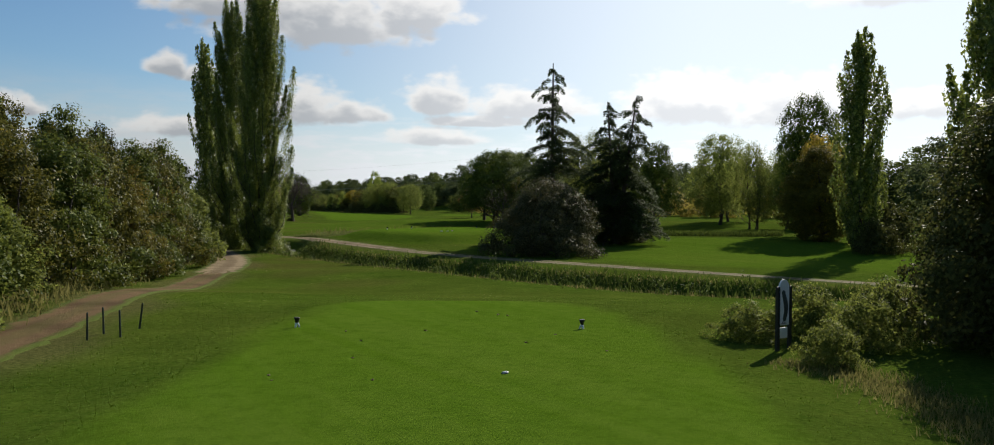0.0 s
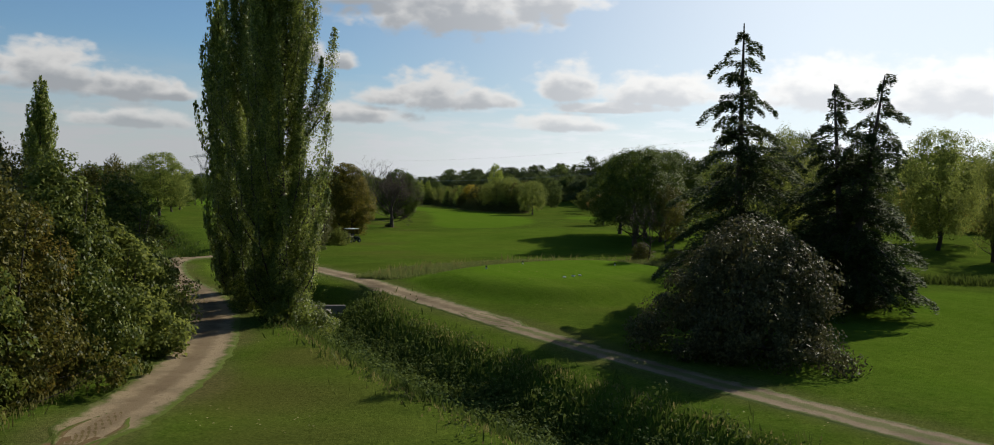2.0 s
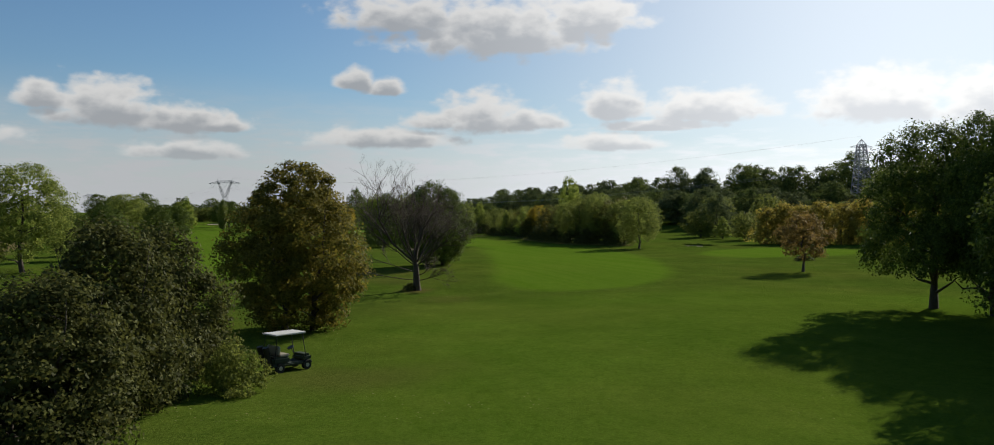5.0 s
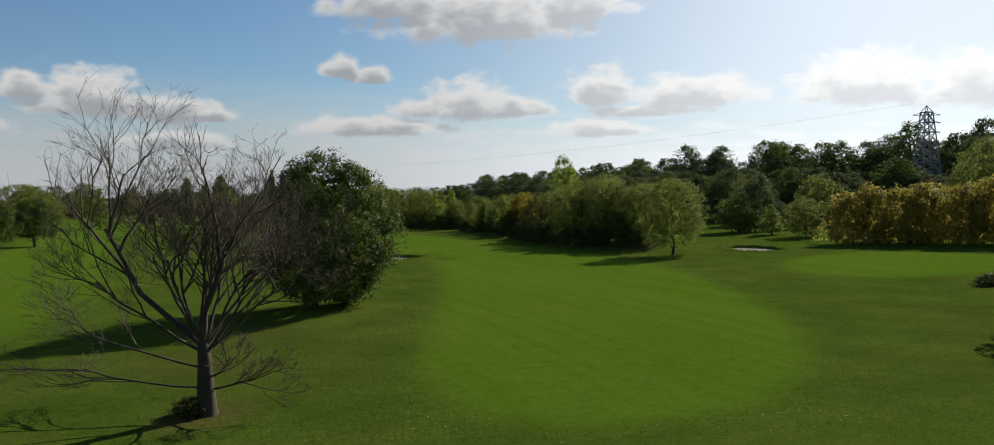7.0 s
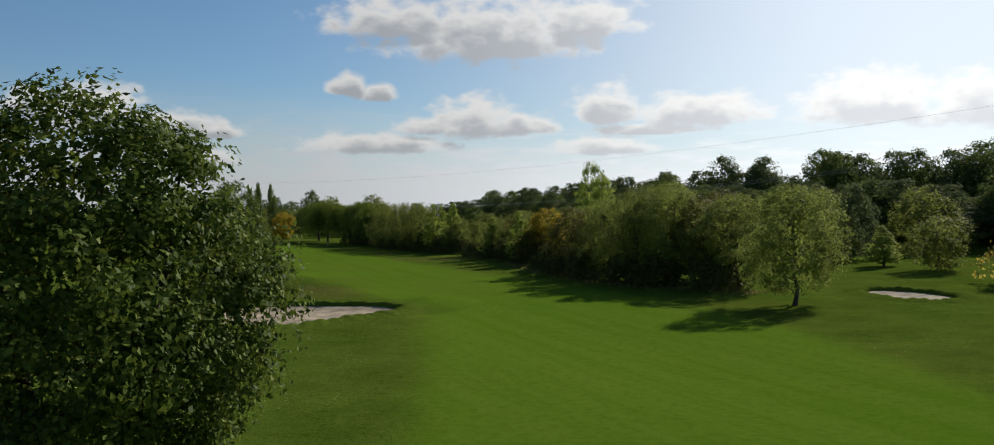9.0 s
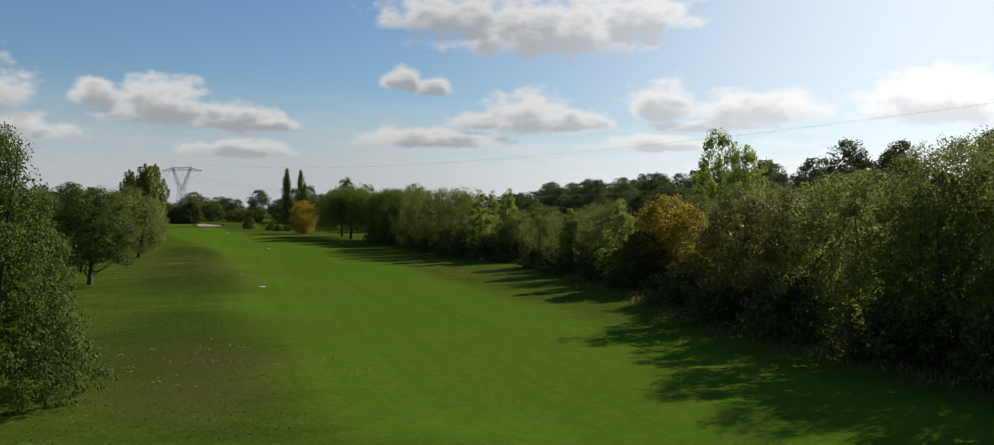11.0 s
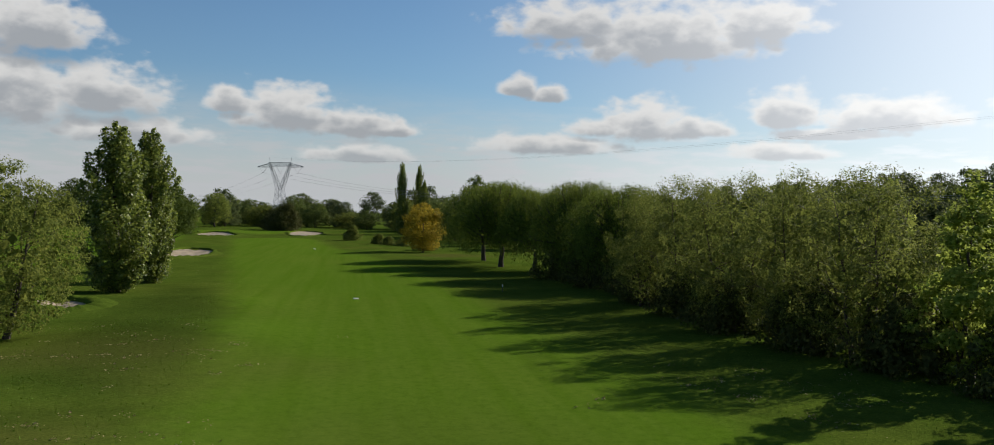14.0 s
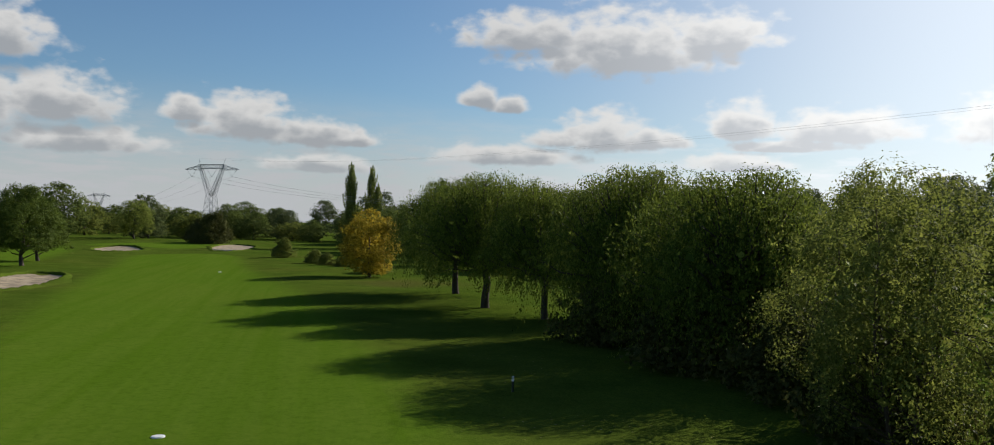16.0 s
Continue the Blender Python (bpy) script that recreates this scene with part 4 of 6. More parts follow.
def make_bare(spec, seed):
    """A leafless tree: forked limbs down to fine twigs."""
    rng = np.random.default_rng(seed)
    h, w = spec["h"], spec["w"]
    root = new(spec["name"])
    trunk, boughs = Limbs(), Limbs()

    def grow(p, d, ln, r, depth):
        n = 4 if depth < 4 else 2
        pts = [np.array(p)]
        dd = np.array(d)
        for i in range(n):
            dd = dd + rng.normal(0, 0.13, 3) + np.array([0, 0, 0.075 if depth else 0.02])
            dd = dd / np.linalg.norm(dd)
            pts.append(pts[-1] + dd * ln / n)
        radii = [r * (1 - 0.5 * i / n) for i in range(n + 1)]
        (trunk if depth == 0 else boughs).add(pts, radii, 8 if depth == 0 else 5 if depth < 3 else 3)
        if depth >= spec["depth"]:
            return
        for i in range(spec["forks"][depth]):
            f = (0.45 + 0.55 * rng.random()) if depth else (0.50 + 0.5 * rng.random())
            j = min(n - 1, int(f * n))
            base = pts[j] + (pts[j + 1] - pts[j]) * (f * n - j)
            side = rng.normal(size=3)
            side -= side.dot(dd) * dd
            side /= np.linalg.norm(side)
            open_ = (0.75 if depth == 0 else 0.55) * (0.6 + 0.7 * rng.random())
            nd = dd * math.cos(open_) + side * math.sin(open_)
            if depth == 0:
                nd = np.array([nd[0] * spec["spread"], nd[1] * spec["spread"], max(nd[2], 0.12)])
                nd /= np.linalg.norm(nd)
            grow(base, nd, ln * spec["shrink"] * (0.75 + 0.5 * rng.random()), max(r * 0.5 * (0.7 + 0.5 * rng.random()), 0.007), depth + 1)

    if "mains" in spec:
        bole = h * spec["bole"]
        stem = [np.array((-0.03 * f * h * 0.4, 0.0, -0.2 + f * bole)) + rng.normal(0, 0.02, 3) for f in (0, 0.15, 0.35, 0.55, 0.75, 1.0)]
        trunk.add(stem, [spec["trunk"] * k for k in (1.5, 1.1, 1.0, 0.9, 0.78, 0.6)], 10)
        for f, a, e, ln in spec["mains"]:
            j = min(4, int(f * 5))
            base = stem[j] + (stem[j + 1] - stem[j]) * (f * 5 - j)
            ca = math.cos(radians(e))
            grow(base, (ca * math.cos(radians(a)), ca * math.sin(radians(a)), math.sin(radians(e))), ln * h, spec["trunk"] * (0.19 if e < 30 else 0.46 if ln > 0.6 else 0.24), 1)
    else:
        grow((0, 0, -0.2), (0.03, 0.0, 1.0), h * spec.get("bole", 0.42), spec["trunk"], 0)
    top = float(np.percentile([p[2] for p in boughs.v], 97))
    for l in (trunk, boughs):
        l.v = [(p[0], p[1], p[2] * h / top if p[2] > 0 else p[2]) for p in l.v]
    for name, l in (("trunk", trunk), ("crown", boughs)):
        if l.v:
            ob = new(name, l.mesh(name, M_GREYBARK))
            ob.parent = root
    return root


def make_poplar(spec, seed):
    """Columnar poplar: steep plumes of leaves closing round a straight trunk, dark clefts between them."""
    rng = np.random.default_rng(seed)
    h, w = spec["h"], spec["w"]
    root = new(spec["name"])
    limbs, leaves = Limbs(), []
    z = np.linspace(-0.25, 0.95 * h, 9)
    trunk_line = np.stack([0.02 * w * np.sin(z * 0.5), 0.02 * w * np.cos(z * 0.4), z], 1)
    limbs.add(list(trunk_line), [spec["trunk"] * (1.25 if i == 0 else 1 - 0.11 * i) for i in range(9)], 8)
    for k in range(spec["plumes"]):
        u = 0.07 + 0.93 * (k + rng.random()) / spec["plumes"]
        th = 2.39996 * k + 0.7 * rng.random()
        reach = float(np.interp(u, spec["us"], spec["rs"])) * w / 2 * (0.44 + 0.76 * rng.random() ** 0.9)
        tip = np.array([reach * math.cos(th), reach * math.sin(th), u * h * (0.97 + 0.04 * rng.random())])
        ln = h * (0.13 + 0.12 * rng.random()) * (0.65 + 0.5 * min(1.0, 2 * u))
        foot = np.array([0.30 * tip[0], 0.30 * tip[1], max(tip[2] - ln, 0.25)])
        elbow = np.array([0.92 * tip[0], 0.92 * tip[1], foot[2] + 0.45 * (tip[2] - foot[2])])
        br = spec["trunk"] * 0.22 * (1.1 - u)
        limbs.add([foot, 0.5 * (foot + elbow), elbow, tip], [br, br * 0.8, br * 0.5, br * 0.12], 5)
        n = int(spec["per"] * (0.6 + 0.4 * ln / (0.16 * h)))
        s = rng.random(n) ** 0.85
        c = ((1 - s) ** 2)[:, None] * foot + (2 * s * (1 - s))[:, None] * elbow + (s ** 2)[:, None] * tip
        rad = spec["rad"] * (0.7 + 0.6 * rng.random()) * (0.25 + np.sin(np.pi * np.clip(0.12 + 0.86 * s, 0, 1)) ** 0.8)
        d = rng.normal(size=(n, 3)) * np.array([1, 1, 1.3])
        d = unit(d) * (rng.random(n) ** 0.5)[:, None]
        c = c + d * rad[:, None]
        c[:, 2] = np.maximum(c[:, 2], 0.05)
        out = np.stack([c[:, 0], c[:, 1], 0.25 * np.hypot(c[:, 0], c[:, 1])], 1)
        leaves.append(leaf_quads(rng, c, unit(0.6 * unit(out) + 0.7 * d + 0.5 * rng.normal(size=c.shape)), spec["leaf"] * (0.6 + 0.8 * rng.random(n)), spec["slim"]))
    trunk = new("trunk", limbs.mesh("trunk", M_BARK))
    trunk.parent = root
    crown = new("crown", quads_mesh("crown", np.concatenate(leaves), spec["mat"]))
    crown.parent = root
    return root


SPECS = {
    "poplar": dict(name="poplar_tree", h=23.5, w=5.2, plumes=112, per=1750, rad=0.44, leaf=0.095, slim=0.85, mat=M_POPLAR, trunk=0.38, us=(0, 0.10, 0.3, 0.6, 0.85, 1.0), rs=(0.42, 0.66, 0.95, 1.0, 0.74, 0.18), make=make_poplar),
    "poplar_far": dict(name="poplar_tree", h=14.0, w=4.2, plumes=85, per=260, rad=0.50, leaf=0.19, slim=0.8, mat=M_POPLAR, trunk=0.24, us=(0, 0.12, 0.35, 0.6, 0.85, 1.0), rs=(0.36, 0.66, 0.95, 1.0, 0.74, 0.20), make=make_poplar),
    "suckers": dict(name="low_bush", h=3.4, w=3.4, form="shrub", clear=0.02, clumps=110, per=70, rad=0.42, leaf=0.13, mat=M_POPLAR, trunk=0.05, stems=4, limbs=5, shell=0.4, lobes=0.35),
    "bramble": dict(name="bramble_bush", h=1.6, w=3.0, form="shrub", clear=0.02, clumps=150, per=40, rad=0.24, leaf=0.085, mat=M_GREY, trunk=0.03, stems=4, limbs=5, shell=0.6, lobes=0.25),
    "shrub": dict(name="shrub", h=6.4, w=5.2, form="shrub", clear=0.02, clumps=290, per=85, rad=0.46, leaf=0.14, mat=M_SHRUB, trunk=0.12, stems=4, limbs=14, shell=0.45, lobes=0.55),
    "shrub_olive": dict(name="shrub", h=6.4, w=5.0, form="shrub", clear=0.02, clumps=280, per=75, rad=0.44, leaf=0.13, mat=M_OLIVE, trunk=0.12, stems=4, limbs=16, shell=0.4, lobes=0.6),
    "shrub_rust": dict(name="shrub", h=6.4, w=4.0, form="shrub", clear=0.05, clumps=170, per=60, rad=0.40, leaf=0.13, mat=M_RUSSET, trunk=0.10, stems=3, limbs=14, shell=0.4, lobes=0.6),
    "hedge_spray": dict(core=0, name="shrub", h=9.0, w=2.5, form="cone", clear=0.25, clumps=120, per=34, rad=0.30, leaf=0.13, mat=M_OLIVE, trunk=0.06, stems=2, limbs=24, shell=0.3, lobes=0.5, rise=1.0, stem_top=1.02),
    "shrub_light": dict(name="shrub", h=5.0, w=4.2, form="shrub", clear=0.02, clumps=150, per=80, rad=0.5, leaf=0.17, mat=M_GREY, trunk=0.10, stems=4, limbs=8, shell=0.45, lobes=0.32),
    "round_bush": dict(name="round_bush", h=5.6, w=9.0, form="shrub", clear=0.02, clumps=560, per=70, rad=0.52, leaf=0.14, mat=M_PURPLE, trunk=0.2, stems=5, limbs=10, shell=0.62, lobes=0.30),
    "thicket": dict(name="thicket", h=6.0, w=6.5, form="shrub", clear=0.02, clumps=330, per=75, rad=0.6, leaf=0.16, mat=M_DARK, trunk=0.15, stems=4, limbs=9, shell=0.5, lobes=0.28),
    "sign_thicket": dict(name="thicket", h=6.0, w=6.5, form="shrub", clear=0.02, clumps=380, per=80, rad=0.5, leaf=0.13, mat=M_DARK, trunk=0.15, stems=4, limbs=9, shell=0.5, lobes=0.4),
    "light_round": dict(core=0, name="young_poplar_tree", h=9.0, w=6.0, form="oval", clear=0.12, clumps=180, per=60, rad=0.5, leaf=0.18, slim=0.8, mat=M_LIGHT, trunk=0.13, limbs=14, rise=0.9, shell=0.45, lobes=0.4),
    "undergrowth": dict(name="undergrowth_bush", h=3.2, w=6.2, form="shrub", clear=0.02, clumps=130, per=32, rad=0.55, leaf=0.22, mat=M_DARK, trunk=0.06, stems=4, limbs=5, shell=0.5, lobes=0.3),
    "oak": dict(name="broadleaf_tree", h=12.0, w=10.0, form="dome", clear=0.20, clumps=440, per=90, rad=0.66, leaf=0.18, mat=M_OAK, trunk=0.26, limbs=26, flat=0.85, shell=0.5, lobes=0.30),
    "dark_tree": dict(name="broadleaf_tree", h=10.2, w=9.4, form="oval", clear=0.03, clumps=640, per=95, rad=0.64, leaf=0.17, mat=M_DEEP, trunk=0.25, stems=2, limbs=14, shell=0.5, lobes=0.18),
    "orange": dict(name="hornbeam_tree", h=9.6, w=7.4, form="flame", clear=0.03, clumps=520, per=95, rad=0.56, leaf=0.16, mat=M_ORANGE, trunk=0.2, stems=2, limbs=14, shell=0.5, lobes=0.2),
    "big_green": dict(name="broadleaf_tree", h=10.4, w=11.4, form="shrub", clear=0.04, clumps=700, per=100, rad=0.60, leaf=0.125, mat=M_DEEP, trunk=0.25, stems=3, limbs=12, shell=0.5, lobes=0.13),
    "mid": dict(name="broadleaf_tree", h=9.0, w=7.0, form="round", clear=0.12, clumps=330, per=95, rad=0.56, leaf=0.13, mat=M_MID, trunk=0.16, limbs=16, shell=0.55, lobes=0.32),
    "mid_olive": dict(name="broadleaf_tree", h=8.4, w=6.8, form="round", clear=0.14, clumps=250, per=85, rad=0.52, leaf=0.13, mat=M_OLIVE, trunk=0.15, stems=2, limbs=18, shell=0.5, lobes=0.45),
    "mid_grey": dict(name="broadleaf_tree", h=9.0, w=7.0, form="round", clear=0.10, clumps=290, per=100, rad=0.52, leaf=0.12, slim=0.5, mat=M_GREY, bark=M_GREYBARK, trunk=0.17, stems=4, limbs=24, flat=1.2, shell=0.5, lobes=0.5),
    "wide_grey": dict(name="broadleaf_tree", h=9.3, w=10.4, form="round", clear=0.06, clumps=420, per=90, rad=0.56, leaf=0.14, slim=0.5, mat=M_GREY, trunk=0.2, stems=2, limbs=16, shell=0.5, lobes=0.25),
    "mid_light": dict(core=0, name="young_poplar_tree", h=9.0, w=4.4, form="cone", clear=0.06, clumps=170, per=60, rad=0.42, leaf=0.17, slim=0.8, mat=M_LIGHT, trunk=0.13, limbs=12, rise=1.2, shell=0.35, lobes=0.4),
    "mid_yellow": dict(name="yellowing_tree", h=8.4, w=7.0, form="round", clear=0.08, clumps=260, per=60, rad=0.62, leaf=0.22, mat=M_YELLOW, trunk=0.15, limbs=12, shell=0.45, lobes=0.18),
    "mid_rust": dict(core=0, name="autumn_tree", h=6.4, w=5.4, form="round", clear=0.22, clumps=120, per=40, rad=0.6, leaf=0.24, mat=M_RUST, trunk=0.14, limbs=12, shell=0.4, lobes=0.25),
    "low": dict(name="low_bush", h=2.4, w=3.4, form="shrub", clear=0.02, clumps=70, per=46, rad=0.38, leaf=0.17, mat=M_DARK, trunk=0.05, stems=3, limbs=5, shell=0.5, lobes=0.3),
    "slender": dict(core=0, name="slender_tree", h=13.5, w=6.5, form="cone", clear=0.14, clumps=220, per=48, rad=0.52, leaf=0.22, slim=0.4, mat=M_FEATHER, trunk=0.16, limbs=30, rise=-0.1, shell=0.3, lobes=0.35, stem_top=0.97),
    "far": dict(name="woodland_tree", h=13.0, w=11.0, form="dome", clear=0.05, clumps=210, per=34, rad=1.15, leaf=0.44, mat=M_WOOD, trunk=0.25, limbs=8, shell=0.55, lobes=0.25),
    "far_b": dict(name="woodland_tree", h=13.0, w=9.0, form="oval", clear=0.05, clumps=200, per=32, rad=1.05, leaf=0.42, mat=M_WOODSIDE, trunk=0.22, limbs=8, shell=0.5, lobes=0.3),
    "far_c": dict(name="woodland_tree", h=11.0, w=9.0, form="round", clear=0.04, clumps=180, per=30, rad=0.95, leaf=0.40, mat=M_GREY, trunk=0.2, limbs=8, shell=0.5, lobes=0.28),
    "far_yellow": dict(name="yellowing_shrub", h=6.5, w=7.0, form="shrub", clear=0.02, clumps=120, per=32, rad=0.75, leaf=0.34, mat=M_HEDGE, trunk=0.1, stems=3, limbs=6, shell=0.45, lobes=0.3),
    "willow": dict(name="willow_tree", h=10.2, w=10.5, boughs=190, strands=11, per=26, leaf=0.17, skirt=0.13, mat=M_WILLOW, make=make_willow),
    "willow_low": dict(name="willow_tree", h=9.6, w=10.5, boughs=200, strands=11, per=28, leaf=0.17, skirt=0.0, fall=0.55, mat=M_WILLOW, make=make_willow),
    "cedar": dict(name="cedar_tree", h=18.5, w=10.8, per=150, leaf=0.21, mat=M_NEEDLE, make=make_cedar),
    "cedar_twin": dict(name="cedar_tree", h=14.8, w=10.4, per=115, leaf=0.21, mat=M_NEEDLE, tips=[(-0.8, 0.3, 0.97), (1.6, -0.2, 1.0)], make=make_cedar),
    "bare": dict(name="bare_tree", h=10.8, w=9.0, trunk=0.36, depth=6, forks=[0, 6, 4, 4, 3, 2], spread=1.3, shrink=0.56, bole=0.36, make=make_bare,
                 mains=[(1.0, 100, 82, 0.62), (0.98, 192, 47, 0.68), (0.99, 195, 66, 0.50), (0.97, 15, 66, 0.48), (0.95, 285, 66, 0.46), (0.90, 212, 48, 0.52), (0.93, 60, 62, 0.44), (0.86, 0, 56, 0.42), (0.85, 140, 58, 0.42), (0.92, 180, 74, 0.52), (0.96, 178, 56, 0.56), (0.90, 10, 50, 0.46), (0.98, 150, 66, 0.52), (1.0, 30, 78, 0.50),
                        (0.72, 200, 14, 0.46), (0.46, 196, 2, 0.48), (0.44, 20, -2, 0.20), (0.60, 320, 16, 0.24)]),
    "bare_shrub": dict(name="bare_shrub", h=4.6, w=4.0, trunk=0.09, depth=4, forks=[7, 3, 3, 2], spread=1.6, shrink=0.75, bole=0.45, make=make_bare),
}
LABELS = {
    "poplar": "tall columnar poplar with dense green leaves", "poplar_far": "columnar poplar with a dark green crown on the course",
    "shrub": "leafy green hedge shrub beside the dirt lane", "shrub_olive": "olive-brown autumn shrub in the lane-side hedge",
    "shrub_light": "grey-green leafy shrub at the foot of the hedge", "round_bush": "large rounded dark bush with purplish leaves",
    "suckers": "dark leafy suckers round the poplar trunks", "bramble": "low grey-green bramble mound on the grass",
    "shrub_rust": "rusty yellow autumn shrub in the lane-side hedge",
    "hedge_spray": "tall thin spray of twigs and olive leaves above the hedge", "sign_thicket": "tall dark green thicket beside the tee sign", "light_round": "tall poplar with an open pale green crown", "thicket": "dark dense thicket with deep shade inside", "undergrowth": "low dark undergrowth in the shade of trees",
    "oak": "broad dark green tree in a grove on the grass",
    "dark_tree": "dense dark oval tree leafy down to the turf", "orange": "green tree turning orange-brown, leafy to the ground",
    "big_green": "large green tree with foliage down to the grass", "mid": "broadleaf tree with a rounded dark green crown",
    "mid_olive": "olive-green tree with yellowing leaves in a copse", "mid_grey": "grey-green willowy tree in a mixed copse", "wide_grey": "wide grey-green tree on the rough beside the fairway", "mid_light": "slim young poplar with pale green leaves",
    "mid_yellow": "tree with a golden yellow autumn crown", "mid_rust": "small rust-brown autumn tree standing on the turf",
    "low": "low dark green bush on the grass", "slender": "slender sparse tree with feathery light foliage",
    "far": "distant dark woodland tree", "far_b": "distant green woodland tree", "far_c": "distant grey-green woodland tree",
    "far_yellow": "yellowing shrub in a distant hedge", "willow_low": "weeping willow with green curtains down to the ground", "willow": "weeping willow with hanging green curtains",
    "cedar": "tall dark cedar with tiered drooping boughs", "cedar_twin": "dark cedar with two tops and drooping boughs",
    "bare": "leafless grey tree with fine twigs", "bare_shrub": "leafless twiggy shrub by the tee mound",
}
templates = {}


def plant(kind, x, y, h=None, w=None, turn=0.0, variant=0, label="", group="", sink=0.0):
    """Stands a tree of that kind at (x, y); the first of a kind is built, the rest are copies."""
    spec = SPECS[kind]
    m = pose(x, y, level(x, y) - sink, 0, 0, turn)
    key = (kind, variant)
    if key in templates:
        ob = copy_thing(templates[key], m)
    else:
        ob = spec.get("make", make_tree)(spec, 100 + 7 * len(templates))
        templates[key] = ob
        ob.matrix_world = m
        tagged(ob, LABELS[kind], "shrub" if "shrub" in spec["name"] or "bush" in spec["name"] or "thicket" in kind else "tree", group)
    kh, kw = (h or spec["h"]) / spec["h"], (w or spec["w"]) / spec["w"]
    ob.scale = (kw, kw, kh)
    if label:
        tagged(ob, label)
    if group:
        tagged(ob, group=group)
    return ob


# ---- trees by the first tee and the lane ----
plant("poplar", -27.8, 101.2, 26.5, 5.3, 10, 0, "tall columnar poplar beside the lane and ditch", "poplars by the lane")
plant("poplar", -32.4, 106.2, 24.0, 4.8, 130, 0, "", "poplars by the lane")
leaning = plant("poplar_far", -35.2, 109.4, 20.6, 3.4, 0, 0, "shorter slim poplar at the edge of the poplar group", "poplars by the lane")
leaning.rotation_euler[1] = radians(-4)
for k, (x, y, h, w) in enumerate(((-27.0, 100.2, 3.2, 2.8), (-26.2, 102.6, 2.4, 2.4), (-30.6, 103.5, 3.4, 3.0))):
    plant("suckers", x, y, h, w, 40 * k, 0, "", "suckers under the poplars")
for k, (x, y, h, w) in enumerate(((-90, 158, 21, 4.4), (-94, 163, 18.5, 4.4), (-99, 168, 16, 4.0))):
    plant("poplar_far", x, y, h, w, 70 * k, 0, "", "poplars beyond the hedge")
HEDGE = [("shrub", -17.3, 36, 6.0, 5.7), ("shrub_light", -17.2, 43.0, 3.8, 4.2), ("shrub", -19.4, 46.5, 6.2, 5.7), ("shrub_light", -20.2, 51.2, 3.6, 3.8), ("shrub_olive", -21.6, 54.0, 6.6, 5.2),
         ("shrub", -22.4, 59.0, 6.9, 5.9), ("shrub_olive", -24.4, 64.5, 7.6, 5.7), ("shrub_olive", -25.8, 69.5, 7.8, 5.7), ("shrub", -26.7, 74.5, 8.2, 6.2),
         ("shrub_olive", -28.1, 79.5, 8.4, 5.9), ("shrub", -29.3, 84.5, 9.0, 6.1), ("shrub_light", -29.5, 88.5, 5.8, 5.6), ("shrub", -31.9, 92.0, 8.2, 6.2),
         ("shrub", -34.9, 97.0, 6.6, 5.7), ("shrub_olive", -37.9, 102.0, 6.4, 5.5), ("shrub_olive", -26.4, 57.5, 8.8, 5.9), ("shrub_olive", -30.4, 67.5, 10.2, 6.2),
         ("shrub", -32.5, 77.0, 10.8, 6.2), ("shrub_olive", -35.0, 86.5, 10.4, 5.9), ("shrub", -24.4, 49.0, 8.2, 5.7), ("shrub", -23.0, 40.5, 7.0, 5.9), ("shrub_olive", -39.5, 94.0, 9.4, 5.9), ("shrub_olive", -38.2, 98.5, 8.8, 6.0),
         ("shrub_rust", -28.2, 82.0, 7.0, 3.4), ("shrub_rust", -24.6, 70.5, 6.6, 3.2)]
for k, (kind, x, y, h, w) in enumerate(HEDGE):
    plant(kind, x, y, h, w, 77 * k, k % 2 if kind not in ("shrub_light", "shrub_rust") else 0, "", "hedge along the lane")
plant("poplar_far", -43.0, 96.5, 10.8, 1.7, 20, 0, "slim dark spire rising behind the hedge")
for k, (x, y, h, w) in enumerate(((-25.0, 57, 8.6, 2.4), (-28.6, 66, 9.6, 2.6), (-31.5, 74, 9.8, 2.2), (-34, 83, 10.0, 2.8), (-22.5, 50, 8.0, 2.4), (-37, 90, 9.2, 2.6))):
    plant("hedge_spray", x, y, h, w, 70 * k, k % 2, "", "sprays above the lane hedge")
for k, (x, y, h, w) in enumerate(((-50.5, 118.0, 10.0, 4.6), (-48.5, 114.5, 9.0, 4.2))):
    plant("shrub_olive", x, y, h, w, 70 * k, k, "", "hedge along the lane")
plant("mid_yellow", -27.6, 62.0, 8.6, 2.6, 0, 0, "bright yellow autumn spray in the hedge")
plant("round_bush", -2.0, 97.4, 6.5, 10.0, 0, 0)
plant("cedar", -1.7, 115.3, 18.5, 12.0, 0)
plant("cedar_twin", 4.8, 113.3, 14.8, 12.4, 0)
plant("mid_grey", 2.5, 139.0, 13.5, 8.0, 0, 0, "grey-green tree behind the cedars")
plant("oak", 7.0, 163.0, 14.2, 9.0, 0, 0, "dark broad tree behind the cedars")
plant("oak", 13.0, 158.0, 13.0, 8.6, 90, 0, "dark broad tree behind the cedars")
plant("thicket", 1.4, 116.5, 3.2, 6.0, 0, 0, "dark bush under the cedars")
plant("thicket", 5.5, 117.5, 2.8, 6.5, 90, 0, "dark bush under the cedars")
plant("sign_thicket", 11.0, 44.2, 6.2, 6.6, 0, 0, "tall dark thicket beside the tee sign")
plant("sign_thicket", 14.2, 48.6, 7.4, 7.0, 120, 0, "tall dark thicket beside the tee sign")
plant("sign_thicket", 12.6, 39.0, 6.5, 6.5, 200, 0, "tall dark thicket beside the tee sign")
